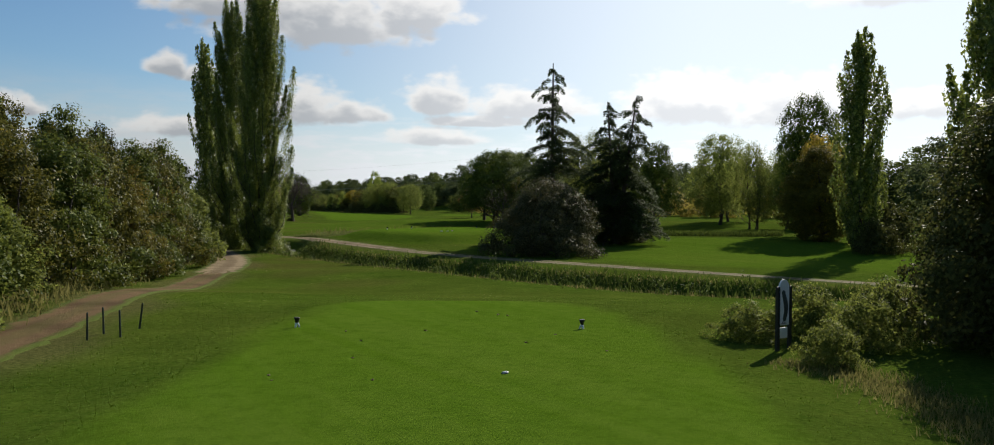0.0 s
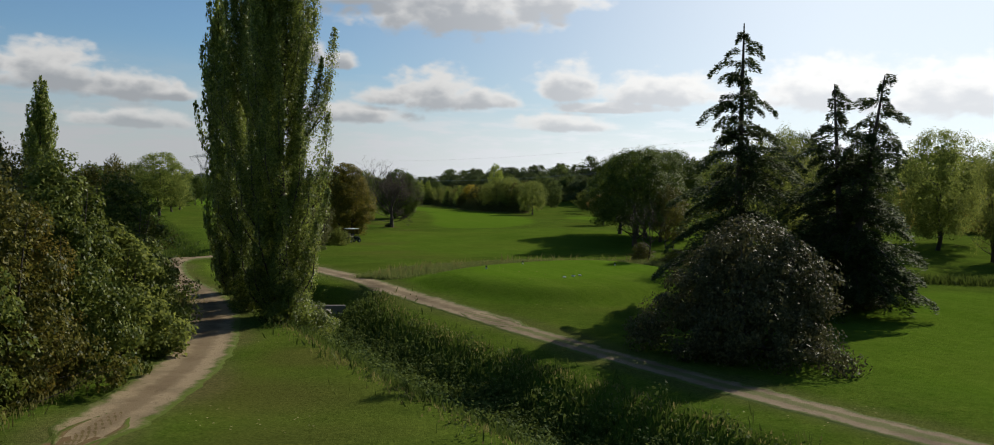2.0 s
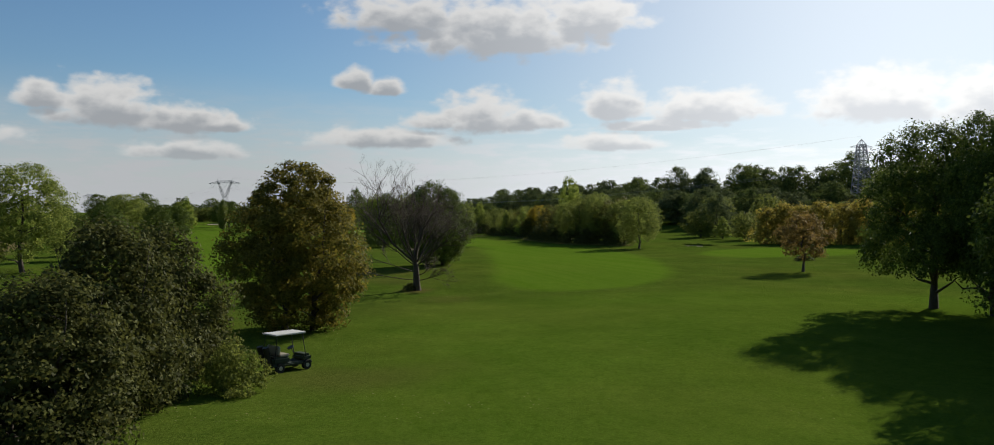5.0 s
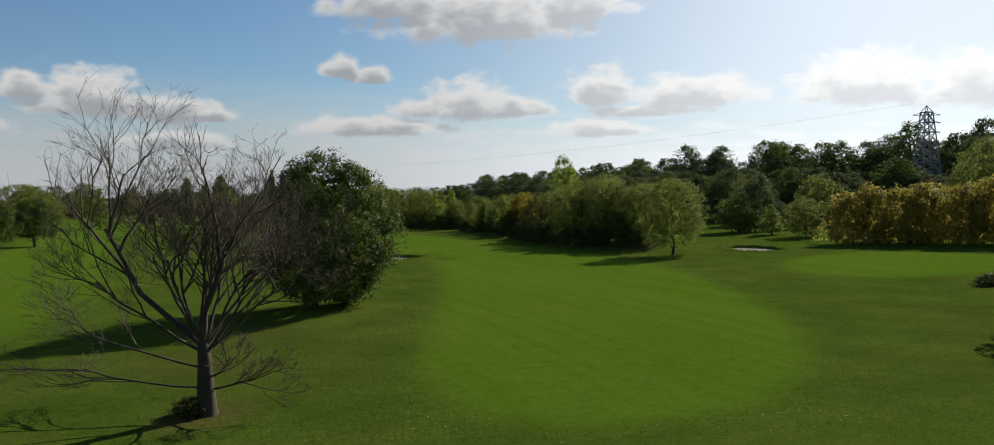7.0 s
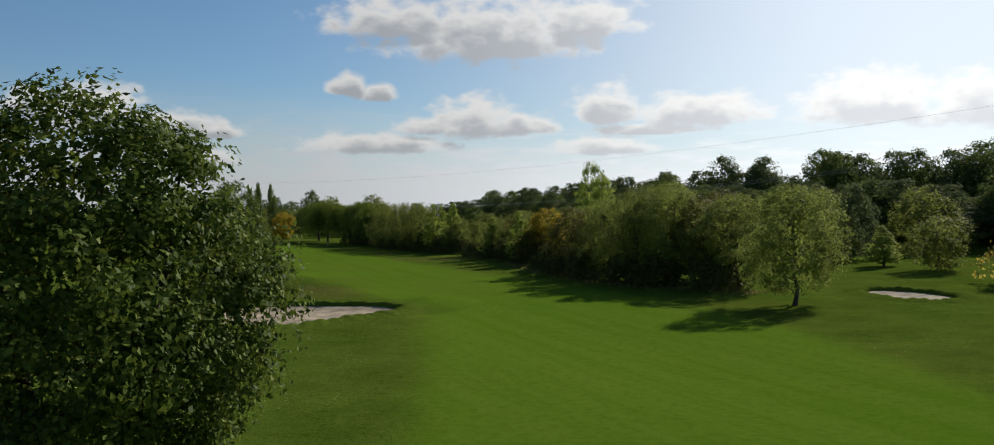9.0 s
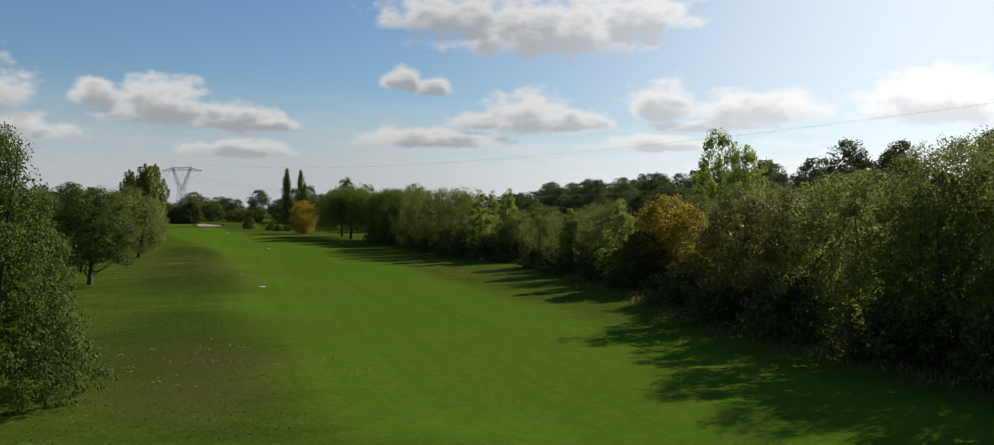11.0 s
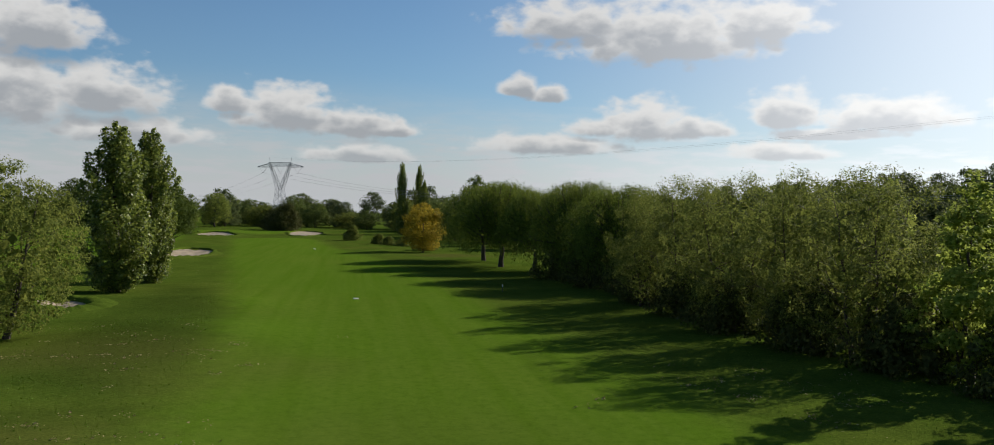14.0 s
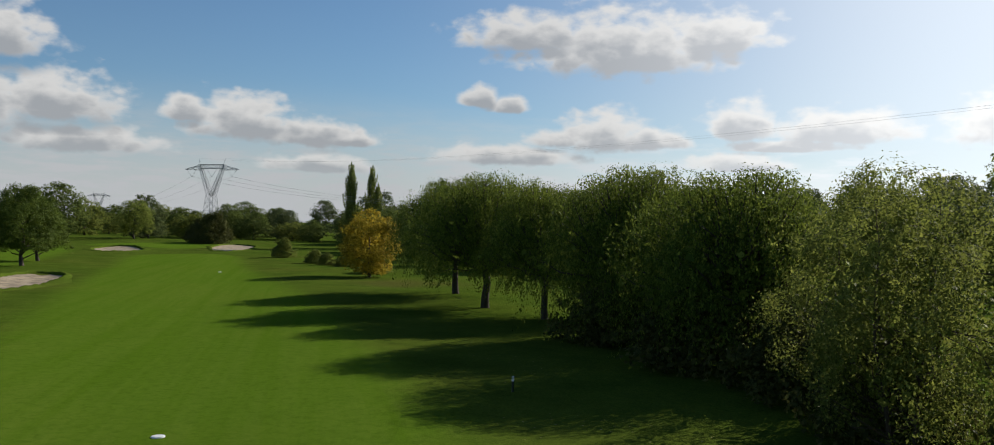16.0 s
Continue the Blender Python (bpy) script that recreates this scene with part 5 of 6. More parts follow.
for k, (x, y, h, w) in enumerate(((4.6, 45.2, 1.0, 2.2), (6.3, 46.0, 1.35, 2.6), (5.7, 41.5, 1.0, 1.7), (7.2, 43.8, 1.3, 2.2), (8.6, 46.6, 1.5, 2.6))):
    plant("bramble", x, y, h, w, 66 * k, 0, "", "brambles round the tee sign")
plant("poplar_far", 20.5, 66.5, 18.0, 4.4, 0, 0, "tall poplar behind the dark thicket")
plant("poplar_far", 26.8, 107.0, 20.6, 4.8, 90, 0, "tall dark poplar beside a yellowing tree")
# one autumn tree in two colours: golden lit top, browner body for its shade
plant("mid_yellow", 27.6, 123.5, 11.8, 6.6, 60, 0, "golden crown added as the bright lit top of the autumn tree")
plant("orange", 26.6, 119.5, 10.2, 8.6, 60, 0, "autumn tree turning brown, darker leaves for its shaded lower body")
plant("oak", 29.5, 135.0, 17.4, 9.4, 0, 0, "large green tree behind the yellowing tree")
plant("undergrowth", 31.0, 112.0, 4.6, 7.0, 60, 0, "dark thicket at the foot of the poplar")
plant("undergrowth", 27.5, 104.0, 3.2, 5.0, 100, 0, "dark thicket at the foot of the poplar")
plant("mid", 25.9, 179.0, 16.0, 10.8, 30, 0)
plant("mid_grey", 28.4, 163.0, 13.6, 6.8, 30, 0)
plant("mid", 34.0, 166.0, 13.0, 8.5, 80, 0)
plant("mid_grey", 39.0, 156.0, 12.5, 7.5, 110, 0)
plant("mid", 43.0, 174.0, 14.0, 9.0, 150, 0)
plant("mid", 30.0, 194.0, 14.0, 9.5, 200, 0)
for k, (x, y, h, w) in enumerate(((26, 262, 9, 14), (14, 268, 8, 12), (36, 250, 9, 14), (50, 240, 8, 14))):
    plant("far_yellow", x, y, h, w, 50 * k, 0, "", "yellowing hedge beyond the grove")
GROVE = [(-15.8, 191.2, 12.2, 9.8), (-12.9, 188.0, 12.8, 9.2), (-11.5, 184.0, 13.0, 9.6), (-12.1, 169.5, 12.5, 11.4), (-9.2, 177.5, 12.2, 9.0), (-8.6, 190.0, 13.2, 9.6), (-6.8, 187.0, 12.4, 8.6)]
for k, (x, y, h, w) in enumerate(GROVE):
    plant("oak", x, y, h, w, 55 * k, k % 2, "", "grove of broad trees")
plant("slender", -1.4, 152.5, 14.8, 9.0, 0, 0)
plant("oak", 4.2, 160.0, 10.5, 7.0, 40, 0, "dark broad tree behind the slender tree")
plant("bare_shrub", -9.3, 148.6, 6.4, 4.6, 0, 0)
plant("mid_olive", -7.6, 166.0, 8.0, 4.4, 0, 0, "olive-brown tree at the edge of the grove")
plant("shrub_olive", -10.0, 148.8, 1.9, 2.6, 30, 0, "tangled low bush round the bare shrub")
plant("shrub_olive", -6.4, 145.5, 1.5, 3.8, 30, 0, "low tangled bush on the rough grass")
for k, (x, y, h, w) in enumerate(((-74.5, 157.5, 1.3, 4.2), (-83, 168, 1.5, 5.0), (-91, 179, 1.6, 5.5))):
    plant("undergrowth", x, y, h, w, 50 * k, 0, "low dark bushes along the far ditch", "bushes along the far ditch")
# bushes round the parked buggy
plant("thicket", -50.6, 152.0, 5.7, 7.2, 10, 0, "dark leafy bush beside the parked buggy", "bushes by the buggy")
plant("thicket", -52.4, 157.5, 7.4, 7.4, 140, 0, "dark leafy bush beside the parked buggy", "bushes by the buggy")
plant("thicket", -54.0, 163.5, 7.0, 7.0, 240, 0, "dark leafy bush beside the parked buggy", "bushes by the buggy")
plant("bramble", -48.6, 160.5, 2.2, 3.4, 10, 0, "low grey-green bush beside the parked buggy", "bushes by the buggy")
plant("orange", -55.0, 178.5, 10.8, 9.2, 0, 0)
plant("mid", -106, 210, 12.6, 11.6, 0, 0, "large rounded tree beside the next fairway")
for k, (x, y, h, w) in enumerate(((-124, 246, 7.6, 7.6), (-142, 283, 8.2, 7.0), (-116, 230, 6.5, 7.0), (-150, 300, 8, 8), (-135, 262, 6.5, 6))):
    plant("oak", x, y, h, w, 66 * k, 0, "", "trees beside the next fairway")
for k, (x, y, h, w) in enumerate(((-177, 392, 12.0, 4.2), (-214, 420, 11, 4.2))):
    plant("poplar_far", x, y, h, w, 66 * k, 0, "", "poplars beside the next fairway")

# ---- the bare tree and its neighbours ----
plant("bare", -56.6, 204.0, 9.6, 8.0, 0, 0)
plant("low", -57.2, 203.8, 0.7, 1.6, 0, 0, "small bush at the foot of the bare tree")
plant("dark_tree", -63.8, 229.2, 10.2, 9.2, 0, 0)
plant("mid_rust", -22.0, 227.0, 6.5, 5.6, 0, 0)
plant("low", -20.8, 247.3, 0.9, 2.6, 0, 0)
for k, (kind, x, y, h, w) in enumerate((("poplar_far", -194, 409, 14.0, 5), ("mid", -215, 367, 12.5, 13), ("far_c", -232, 395, 11, 12), ("mid_light", -205, 385, 12, 7))):
    plant(kind, x, y, h, w, 40 * k, 0, "", "")

# ---- the copse along the fairway ----
plant("mid", -45.4, 279.8, 8.9, 7.0, 20, 0, "rounded tree at the end of the fairway copse")
COPSE = [("mid", -49.5, 291.5, 8.4, 7.0), ("mid_olive", -52.6, 294.0, 8.2, 6.6), ("mid", -55.0, 295.6, 9.2, 6.8), ("mid_grey", -58.4, 299.4, 9.3, 6.8), ("mid", -61.8, 302.4, 8.4, 6.6),
         ("mid_olive", -64.4, 307.0, 7.4, 6.0), ("mid_olive", -67.6, 312.0, 7.6, 6.6), ("light_round", -72.8, 358.5, 15.6, 5.6), ("light_round", -69.3, 347.0, 12.8, 5.4), ("mid_light", -64.0, 326.0, 8.8, 4.6), ("mid", -66.0, 322.0, 8.2, 6.6),
         ("mid_yellow", -74.0, 330.2, 7.6, 6.8), ("orange", -75.8, 328.2, 4.6, 5.2), ("mid_grey", -73.5, 337.0, 7.6, 6.4), ("mid_light", -78.5, 332.0, 7.4, 4.4), ("mid_grey", -80.5, 339.0, 7.2, 6.0), ("mid_grey", -84.5, 343.0, 6.4, 5.6), ("mid_grey", -90.2, 352.0, 5.8, 5.0), ("mid_grey", -87.4, 348.6, 5.6, 4.4), ("mid_rust", -83.0, 345.0, 6.2, 3.6),
         ("mid_light", -85.0, 341.5, 6.6, 4.0), ("mid", -56.0, 303.0, 10.0, 7.4), ("mid_olive", -51.0, 301.0, 9.0, 7.0), ("mid_grey", -62.0, 320.0, 8.6, 7.0), ("mid", -68.0, 327.0, 8.0, 7.0)]
for k, (kind, x, y, h, w) in enumerate(COPSE):
    plant(kind, x, y, h, w, 71 * k, k % 2 if kind in ("mid", "mid_grey") else 0, "", "copse along the fairway")
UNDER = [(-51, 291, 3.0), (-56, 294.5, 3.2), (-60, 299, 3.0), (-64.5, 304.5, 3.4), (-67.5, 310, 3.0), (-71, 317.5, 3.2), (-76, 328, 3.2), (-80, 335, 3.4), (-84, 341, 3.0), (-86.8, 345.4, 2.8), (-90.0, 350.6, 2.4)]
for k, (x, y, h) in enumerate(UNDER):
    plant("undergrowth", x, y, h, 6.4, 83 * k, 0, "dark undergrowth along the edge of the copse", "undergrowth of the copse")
BLOCK = [("mid_grey", -96.2, 361.2, 6.4, 3.8), ("mid_light", -98.0, 363.5, 9.2, 4.6), ("mid_light", -102.4, 364.6, 9.0, 5.0), ("mid_grey", -106.5, 369.0, 9.0, 7.2), ("mid_grey", -110.4, 373.0, 9.2, 7.2), ("mid_light", -106.0, 380.0, 9.4, 4.4),
         ("mid_grey", -114.6, 378.2, 9.4, 7.2), ("mid_grey", -119.0, 384.6, 9.4, 7.2), ("mid_grey", -122.8, 388.6, 8.8, 6.0), ("mid_grey", -123.5, 394.5, 8.8, 7.0), ("mid_grey", -113.0, 388.0, 9.2, 7.0), ("mid_light", -102.0, 374.0, 9.0, 5.0), ("mid_grey", -97.5, 360.5, 5.2, 4.0)]
for k, (kind, x, y, h, w) in enumerate(BLOCK):
    plant(kind, x, y, h, w, 59 * k, k % 2 if kind == "mid_grey" else 0, "", "second copse along the fairway")
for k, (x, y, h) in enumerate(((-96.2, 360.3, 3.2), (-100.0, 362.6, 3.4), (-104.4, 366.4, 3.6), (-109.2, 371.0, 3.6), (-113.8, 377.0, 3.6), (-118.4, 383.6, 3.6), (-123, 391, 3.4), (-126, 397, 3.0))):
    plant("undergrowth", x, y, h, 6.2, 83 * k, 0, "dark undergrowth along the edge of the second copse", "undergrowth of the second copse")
WILLOWS = [(-129.5, 404.0, 9.6, 12.4), (-136.5, 411.5, 10.3, 11.8), (-145.4, 420.2, 10.0, 10.0), (-152.6, 426.0, 10.9, 13.0), (-160.5, 437.0, 11.0, 12.4), (-141.5, 424.0, 10.2, 11.2), (-134.0, 414.5, 9.2, 10.5)]
for k, (x, y, h, w) in enumerate(WILLOWS):
    plant("willow_low" if k in (0, 1, 6) else "willow", x, y, h, w, 47 * k, 0 if k in (0, 1, 6) else k % 2, "", "willows beside the fairway")
for k, (x, y, h, w) in enumerate(((-131.0, 403.0, 4.2, 8.0), (-137.5, 409.6, 4.0, 7.6), (-134.5, 414.0, 3.8, 7.0), (-126.5, 399.5, 4.2, 7.0))):
    plant("undergrowth", x, y, h, w, 63 * k, 0, "dark undergrowth under the weeping willows", "undergrowth of the willows")
plant("mid_yellow", -181.5, 456.0, 8.5, 7.7, 0, 0, "round golden yellow tree beside the fairway")
for k, (x, y, h, w) in enumerate(((-223, 495, 3.6, 4.6), (-206, 480, 2.2, 3.6), (-201, 476, 1.9, 3.0), (-197, 474, 1.5, 3.0), (-185, 463, 2.2, 5.0))):
    plant("shrub_light", x, y, h, w, 47 * k, 0, "small grey-green bush on the fairway edge", "small bushes by the fairway")
# left side of the second fairway
plant("big_green", -90.6, 279.6, 10.2, 9.6, 0, 0)
plant("oak", -120.2, 317.7, 8.3, 8.1, 0, 1, "rounded dark tree on the rough beside the fairway")
plant("wide_grey", -130.6, 328.0, 7.6, 6.4, 90, 0, "green tree on the rough beside the fairway")
plant("wide_grey", -146.0, 352.5, 9.3, 10.4, 0, 0)
plant("poplar_far", -160.9, 373.8, 13.2, 5.4, 0, 0)
plant("poplar_far", -166.3, 382.2, 13.7, 4.7, 140, 0)
plant("oak", -226.0, 443.5, 10.6, 10.0, 100, 0)
plant("oak", -238.0, 456.0, 9.5, 9.0, 140, 0)
plant("mid", -338.5, 575.0, 12.6, 12.4, 0, 0, "rounded tree beyond the putting green")
plant("big_green", -290.0, 456.0, 13.0, 16.0, 30, 0, "wide green tree across the next fairway")
plant("mid", -305.0, 476.0, 9.2, 9.0, 30, 0)
for k, (x, y) in enumerate(((-285, 549), (-291, 554), (-297, 560), (-304, 566))):
    plant("thicket", x, y, 8.6 - k * 0.5, 9.8, 60 * k, 0, "dark round bush behind the putting green", "bushes behind the green")

for k, (x, y, h, w) in enumerate(((-350, 556, 17.0, 17.0), (-364, 538, 16.0, 17.0), (-344, 540, 12.0, 13.0), (-376, 566, 16.0, 16.0))):
    plant("far_b", x, y, h, w, 80 * k, 0, "large rounded tree far across the next fairway", "trees across the next fairway")

# ---- far trees ----
rng_far = np.random.default_rng(5)


def row_of_trees(a, b, n, kinds, h, w, jitter, group, hvar=0.18):
    for i in range(n):
        f = (i + 0.5 * rng_far.random()) / n
        x, y = a[0] + (b[0] - a[0]) * f + rng_far.normal(0, jitter), a[1] + (b[1] - a[1]) * f + rng_far.normal(0, jitter)
        s = 1 + hvar * rng_far.normal()
        plant(kinds[int(rng_far.integers(len(kinds)))], x, y, h * s, w * (1 + 0.12 * rng_far.normal()), 360 * rng_far.random(), 0, "", group)


W3 = ("far", "far_b", "far_b", "far_c")
row_of_trees((-240, 560), (-165, 480), 16, W3, 10.0, 9.5, 6, "trees behind the willows")
row_of_trees((-300, 640), (-170, 520), 20, W3, 12.0, 11, 8, "trees behind the willows")
for k, (x, y, h, w) in enumerate(((-244.5, 551, 21.5, 3.8), (-241, 555, 21.0, 3.4), (-237.5, 552, 16, 3.2), (-266, 585, 13, 4))):
    plant("poplar_far", x, y, h, w, 60 * k, 0, "tall far poplar above the treeline", "far poplars")
for k, (a, b) in enumerate((((70, 350), (30, 380)), ((30, 380), (-15, 425)), ((-15, 425), (-60, 495)), ((-60, 495), (-115, 580)), ((-115, 580), (-180, 680)))):
    row_of_trees(a, b, 12, ("far", "far_b", "far"), 15.2 if k in (1, 2) else 13.4, 12.0, 4, "wood on the hill", 0.10)
    row_of_trees((a[0] - 22, a[1] - 22), (b[0] - 22, b[1] - 22), 9, ("far", "far_b", "far"), 11.0, 11.5, 4, "wood on the hill", 0.12)
    row_of_trees((a[0] + 25, a[1] + 25), (b[0] + 25, b[1] + 25), 7, ("far", "far_b"), 13.5, 13, 5, "wood on the hill")
for k, (a, b) in enumerate((((50, 326), (8, 358)), ((8, 358), (-38, 405)), ((-38, 405), (-84, 475)), ((-84, 475), (-140, 560)))):
    row_of_trees(a, b, 9, ("far", "far_b"), 8.0, 13.0, 4, "foot of the wood on the hill")
row_of_trees((-122, 478), (-62, 436), 9, W3, 8.0, 9.0, 5, "trees under the hill")
row_of_trees((-50, 372), (40, 318), 12, ("far_c", "far", "far_b"), 9.0, 9.0, 4, "trees under the hill")
plant("far", -35.2, 341, 10.5, 8.4, 0, 0, "round dark tree under the wooded hill")
plant("far_c", -38.0, 336, 6.6, 8.0, 0, 0)
plant("far_c", -28.4, 319, 6.0, 6.4, 0, 0)
plant("mid_light", -33.0, 326, 5.0, 5.0, 0, 0)
for k, (x, y, h, w) in enumerate(((-24, 303, 6.6, 7.5), (-21, 303.5, 7.4, 7), (-18, 301, 7.0, 7.5), (-15, 302, 7.6, 7), (-11.5, 299, 7.2, 8), (-8, 300, 8.0, 7), (-5, 297, 7.4, 8), (-1.5, 298, 7.8, 7), (2, 295, 7.4, 8), (6, 294, 8.2, 7.5), (10, 291, 7.6, 8), (14, 290, 8.2, 7.5), (18, 287, 7.8, 8))):
    plant("far_yellow", x, y, 1.1 * h, w, 50 * k, 0, "", "yellowing hedge under the hill")
plant("mid", 2.0, 336, 15.5, 13.0, 60, 0, "pale rounded tree before the wooded hill")
row_of_trees((-430, 650), (-250, 592), 18, W3, 8.5, 12.0, 5, "far trees to the west")
row_of_trees((-420, 560), (-300, 640), 12, W3, 11.0, 12.0, 8, "far trees to the west")
row_of_trees((-560, 700), (-330, 760), 14, W3, 14.0, 16.0, 10, "far trees to the west")
row_of_trees((-250, 300), (-380, 480), 12, W3, 11.0, 13.0, 6, "far trees to the west")
row_of_trees((-180, 180), (-260, 300), 10, W3, 11.0, 12.0, 6, "far trees to the west")
row_of_trees((-70, 100), (-130, 150), 7, W3, 9.0, 10.0, 5, "far trees to the west")
row_of_trees((42, 100), (60, 200), 9, W3, 9.5, 11.0, 4, "trees to the east")
row_of_trees((55, 200), (70, 320), 9, W3, 14.0, 12.0, 4, "trees to the east")
row_of_trees((30, 60), (42, 100), 5, W3, 6.5, 9.0, 3, "trees to the east")
row_of_trees((-60, 0), (-40, -40), 4, W3, 9.0, 9.0, 3, "trees behind the tee")
row_of_trees((-30, -50), (40, -40), 7, W3, 10.0, 10.0, 4, "trees behind the tee")
row_of_trees((40, -20), (40, 60), 7, W3, 10.0, 9.0, 3, "trees to the east")


# ---- tall grass and reeds ----
def blades(name, pts, lo, hi, width, mat, label, seed, lean=0.28):
    """Upright grass blades at plan points, as one growth."""
    rng = np.random.default_rng(seed)
    k = len(pts)
    ln = lo + (hi - lo) * rng.random(k) ** 1.3
    up = unit(np.stack([rng.normal(0, lean, k), rng.normal(0, lean, k), np.ones(k)], 1))
    z = height(pts[:, 0], pts[:, 1]) - 0.03
    c = np.stack([pts[:, 0], pts[:, 1], z], 1) + up * (ln / 2)[:, None]
    n = unit(np.stack([rng.normal(size=k), rng.normal(size=k), 0.2 * np.ones(k)], 1))
    side = unit(np.cross(n, up))
    w = (width * (0.6 + 0.8 * rng.random(k)))[:, None]
    a, b = c - up * (ln / 2)[:, None], c + up * (ln / 2)[:, None]
    bend = unit(np.stack([rng.normal(size=k), rng.normal(size=k), np.zeros(k)], 1)) * (0.16 * ln)[:, None]
    v = np.stack([a - side * w * 0.5, a + side * w * 0.5, c + side * w * 0.55 + 0.1 * bend, b + bend], 1).reshape(-1, 3)
    me = quads_mesh(name, v, mat)
    return tagged(new(name, me), label, "grass", kind="stuff")


def along(line, n, spread, seed, bias=0.0):
    rng = np.random.default_rng(seed)
    pts = np.array(line)
    d = np.r_[0, np.cumsum(np.hypot(*np.diff(pts, axis=0).T))]
    s = rng.random(n) * d[-1]
    t = np.gradient(pts, axis=0)
    t /= np.hypot(*t.T)[:, None]
    tx, ty = np.interp(s, d, t[:, 0]), np.interp(s, d, t[:, 1])
    o = bias + rng.normal(0, spread, n)
    return np.stack([np.interp(s, d, pts[:, 0]) - ty * o, np.interp(s, d, pts[:, 1]) + tx * o], 1)


M_FRINGE = leaf_mat("fringe_blades", (0.050, 0.082, 0.018), (0.090, 0.125, 0.030), (0.17, 0.19, 0.06), 0.4)
near_ditch = [p for p in DITCH if p[0] < 32]
blades("reeds", along(near_ditch, 45000, 1.6, 11), 0.22, 0.60, 0.06, M_REED, "thick green reeds and weeds filling the ditch", 12)
weed_rng = np.random.default_rng(71)
wc = np.concatenate([along(near_ditch, 2200, 1.25, 72), along(DITCH_UP, 420, 0.7, 73)])
wc = np.stack([wc[:, 0], wc[:, 1], height(wc[:, 0], wc[:, 1]) + 0.15 + 0.35 * weed_rng.random(len(wc))], 1)
M_WEED = leaf_mat("ditch_weed_leaves", (0.028, 0.052, 0.010), (0.055, 0.088, 0.017), (0.115, 0.145, 0.035), 0.32, 0.7, 0.03)
wd = unit(weed_rng.normal(size=(len(wc) * 26, 3)))
wl = np.repeat(wc, 26, axis=0) + wd * (0.55 * weed_rng.random(len(wd)) ** 0.5)[:, None] * np.array([1, 1, 0.8])
wl[:, 2] = np.maximum(wl[:, 2], height(wl[:, 0], wl[:, 1]) + 0.03)
weeds = quads_mesh("ditch_weeds", leaf_quads(weed_rng, wl, unit(wd + np.array([0, 0, 0.6]) + 0.5 * weed_rng.normal(size=wd.shape)), 0.10 + 0.10 * weed_rng.random(len(wl)), 0.6), M_WEED)
tagged(new("ditch_weeds", weeds), "dense leafy green weeds filling the ditch", "weeds", kind="stuff")
blades("reeds", along(DITCH_W, 14000, 1.3, 41), 0.15, 0.5, 0.10, M_REED, "green weeds filling the far ditch", 42)
blades("reeds", along(near_ditch, 3000, 0.5, 13, 3.6), 0.08, 0.25, 0.05, M_STRAW, "dry grass along the ditch bank", 14)
blades("reeds", along(near_ditch, 3000, 0.5, 15, -3.6), 0.08, 0.25, 0.05, M_STRAW, "dry grass along the ditch bank", 16)
TEE_REEDS = [(-28.4, 118.5), (-27.4, 124.5), (-25.4, 131), (-22.2, 137), (-17, 141.4), (-11, 143.8), (-4, 144.5), (1, 143.5)]
blades("reeds", along(TEE_REEDS, 80000, 0.95, 17), 0.10, 0.46, 0.016, M_FRINGE, "tall pale grass fringe behind the second tee", 18)
blades("reeds", along(TEE_REEDS, 500, 0.9, 19), 0.5, 1.1, 0.03, M_STRAW, "dry seed stalks in the grass fringe", 20)
HEDGE_FOOT = [(-15.8, 38), (-16.6, 45), (-18.8, 52.5), (-22.4, 61), (-25.0, 71), (-27.4, 81), (-29.8, 91), (-33.6, 99), (-37, 106)]
blades("reeds", along(HEDGE_FOOT, 9000, 0.55, 21), 0.15, 0.55, 0.04, M_STRAW, "dry grass along the foot of the hedge", 22)
blades("reeds", along([(5.0, 42), (6.0, 40.0), (6.3, 37.5), (6.4, 35), (6.6, 31)], 9000, 0.45, 23), 0.05, 0.20, 0.02, M_STRAW, "dry grass edge in front of the thicket", 24)
blades("reeds", along([(10, 137), (20, 136), (26, 134)], 5000, 1.0, 25), 0.3, 0.9, 0.06, M_REED, "rough grass strip beyond the lawn", 26)
COPSE_EDGE = [(-48, 287), (-58, 294), (-66, 305), (-73, 318), (-80, 333), (-89, 347)]
blades("reeds", along(COPSE_EDGE, 9000, 0.9, 27), 0.1, 0.4, 0.06, M_STRAW, "thin dry grass along the copse edge", 28)
# knee-high tussocks in the rough on both sides of the tee
rng_t = np.random.default_rng(31)
tee_rough = np.stack([rng_t.uniform(-14, 8, 34000), rng_t.uniform(24, 62, 34000)], 1)
keep = (inside_distance(tee_rough[:, 0], tee_rough[:, 1], TEE_1) < -0.2) & (line_distance(tee_rough[:, 0], tee_rough[:, 1], ROAD) > 1.9)
M_TUFT = leaf_mat("rough_grass_blades", (0.048, 0.105, 0.008), (0.074, 0.138, 0.012), (0.105, 0.16, 0.02), 0.4)
blades("grass", tee_rough[keep], 0.02, 0.08, 0.03, M_TUFT, "short rough grass beside the tee", 32, 0.5)
rough_2 = np.stack([rng_t.uniform(-60, -20, 45000), rng_t.uniform(196, 245, 45000)], 1)
rough_2 = rough_2[inside_distance(rough_2[:, 0], rough_2[:, 1], FAIRWAY) < -0.3]
blades("grass", rough_2, 0.03, 0.09, 0.05, M_TUFT, "short rough grass round the fairway", 33, 0.5)
rough_3 = np.stack([rng_t.uniform(-150, -60, 60000), rng_t.uniform(258, 380, 60000)], 1)
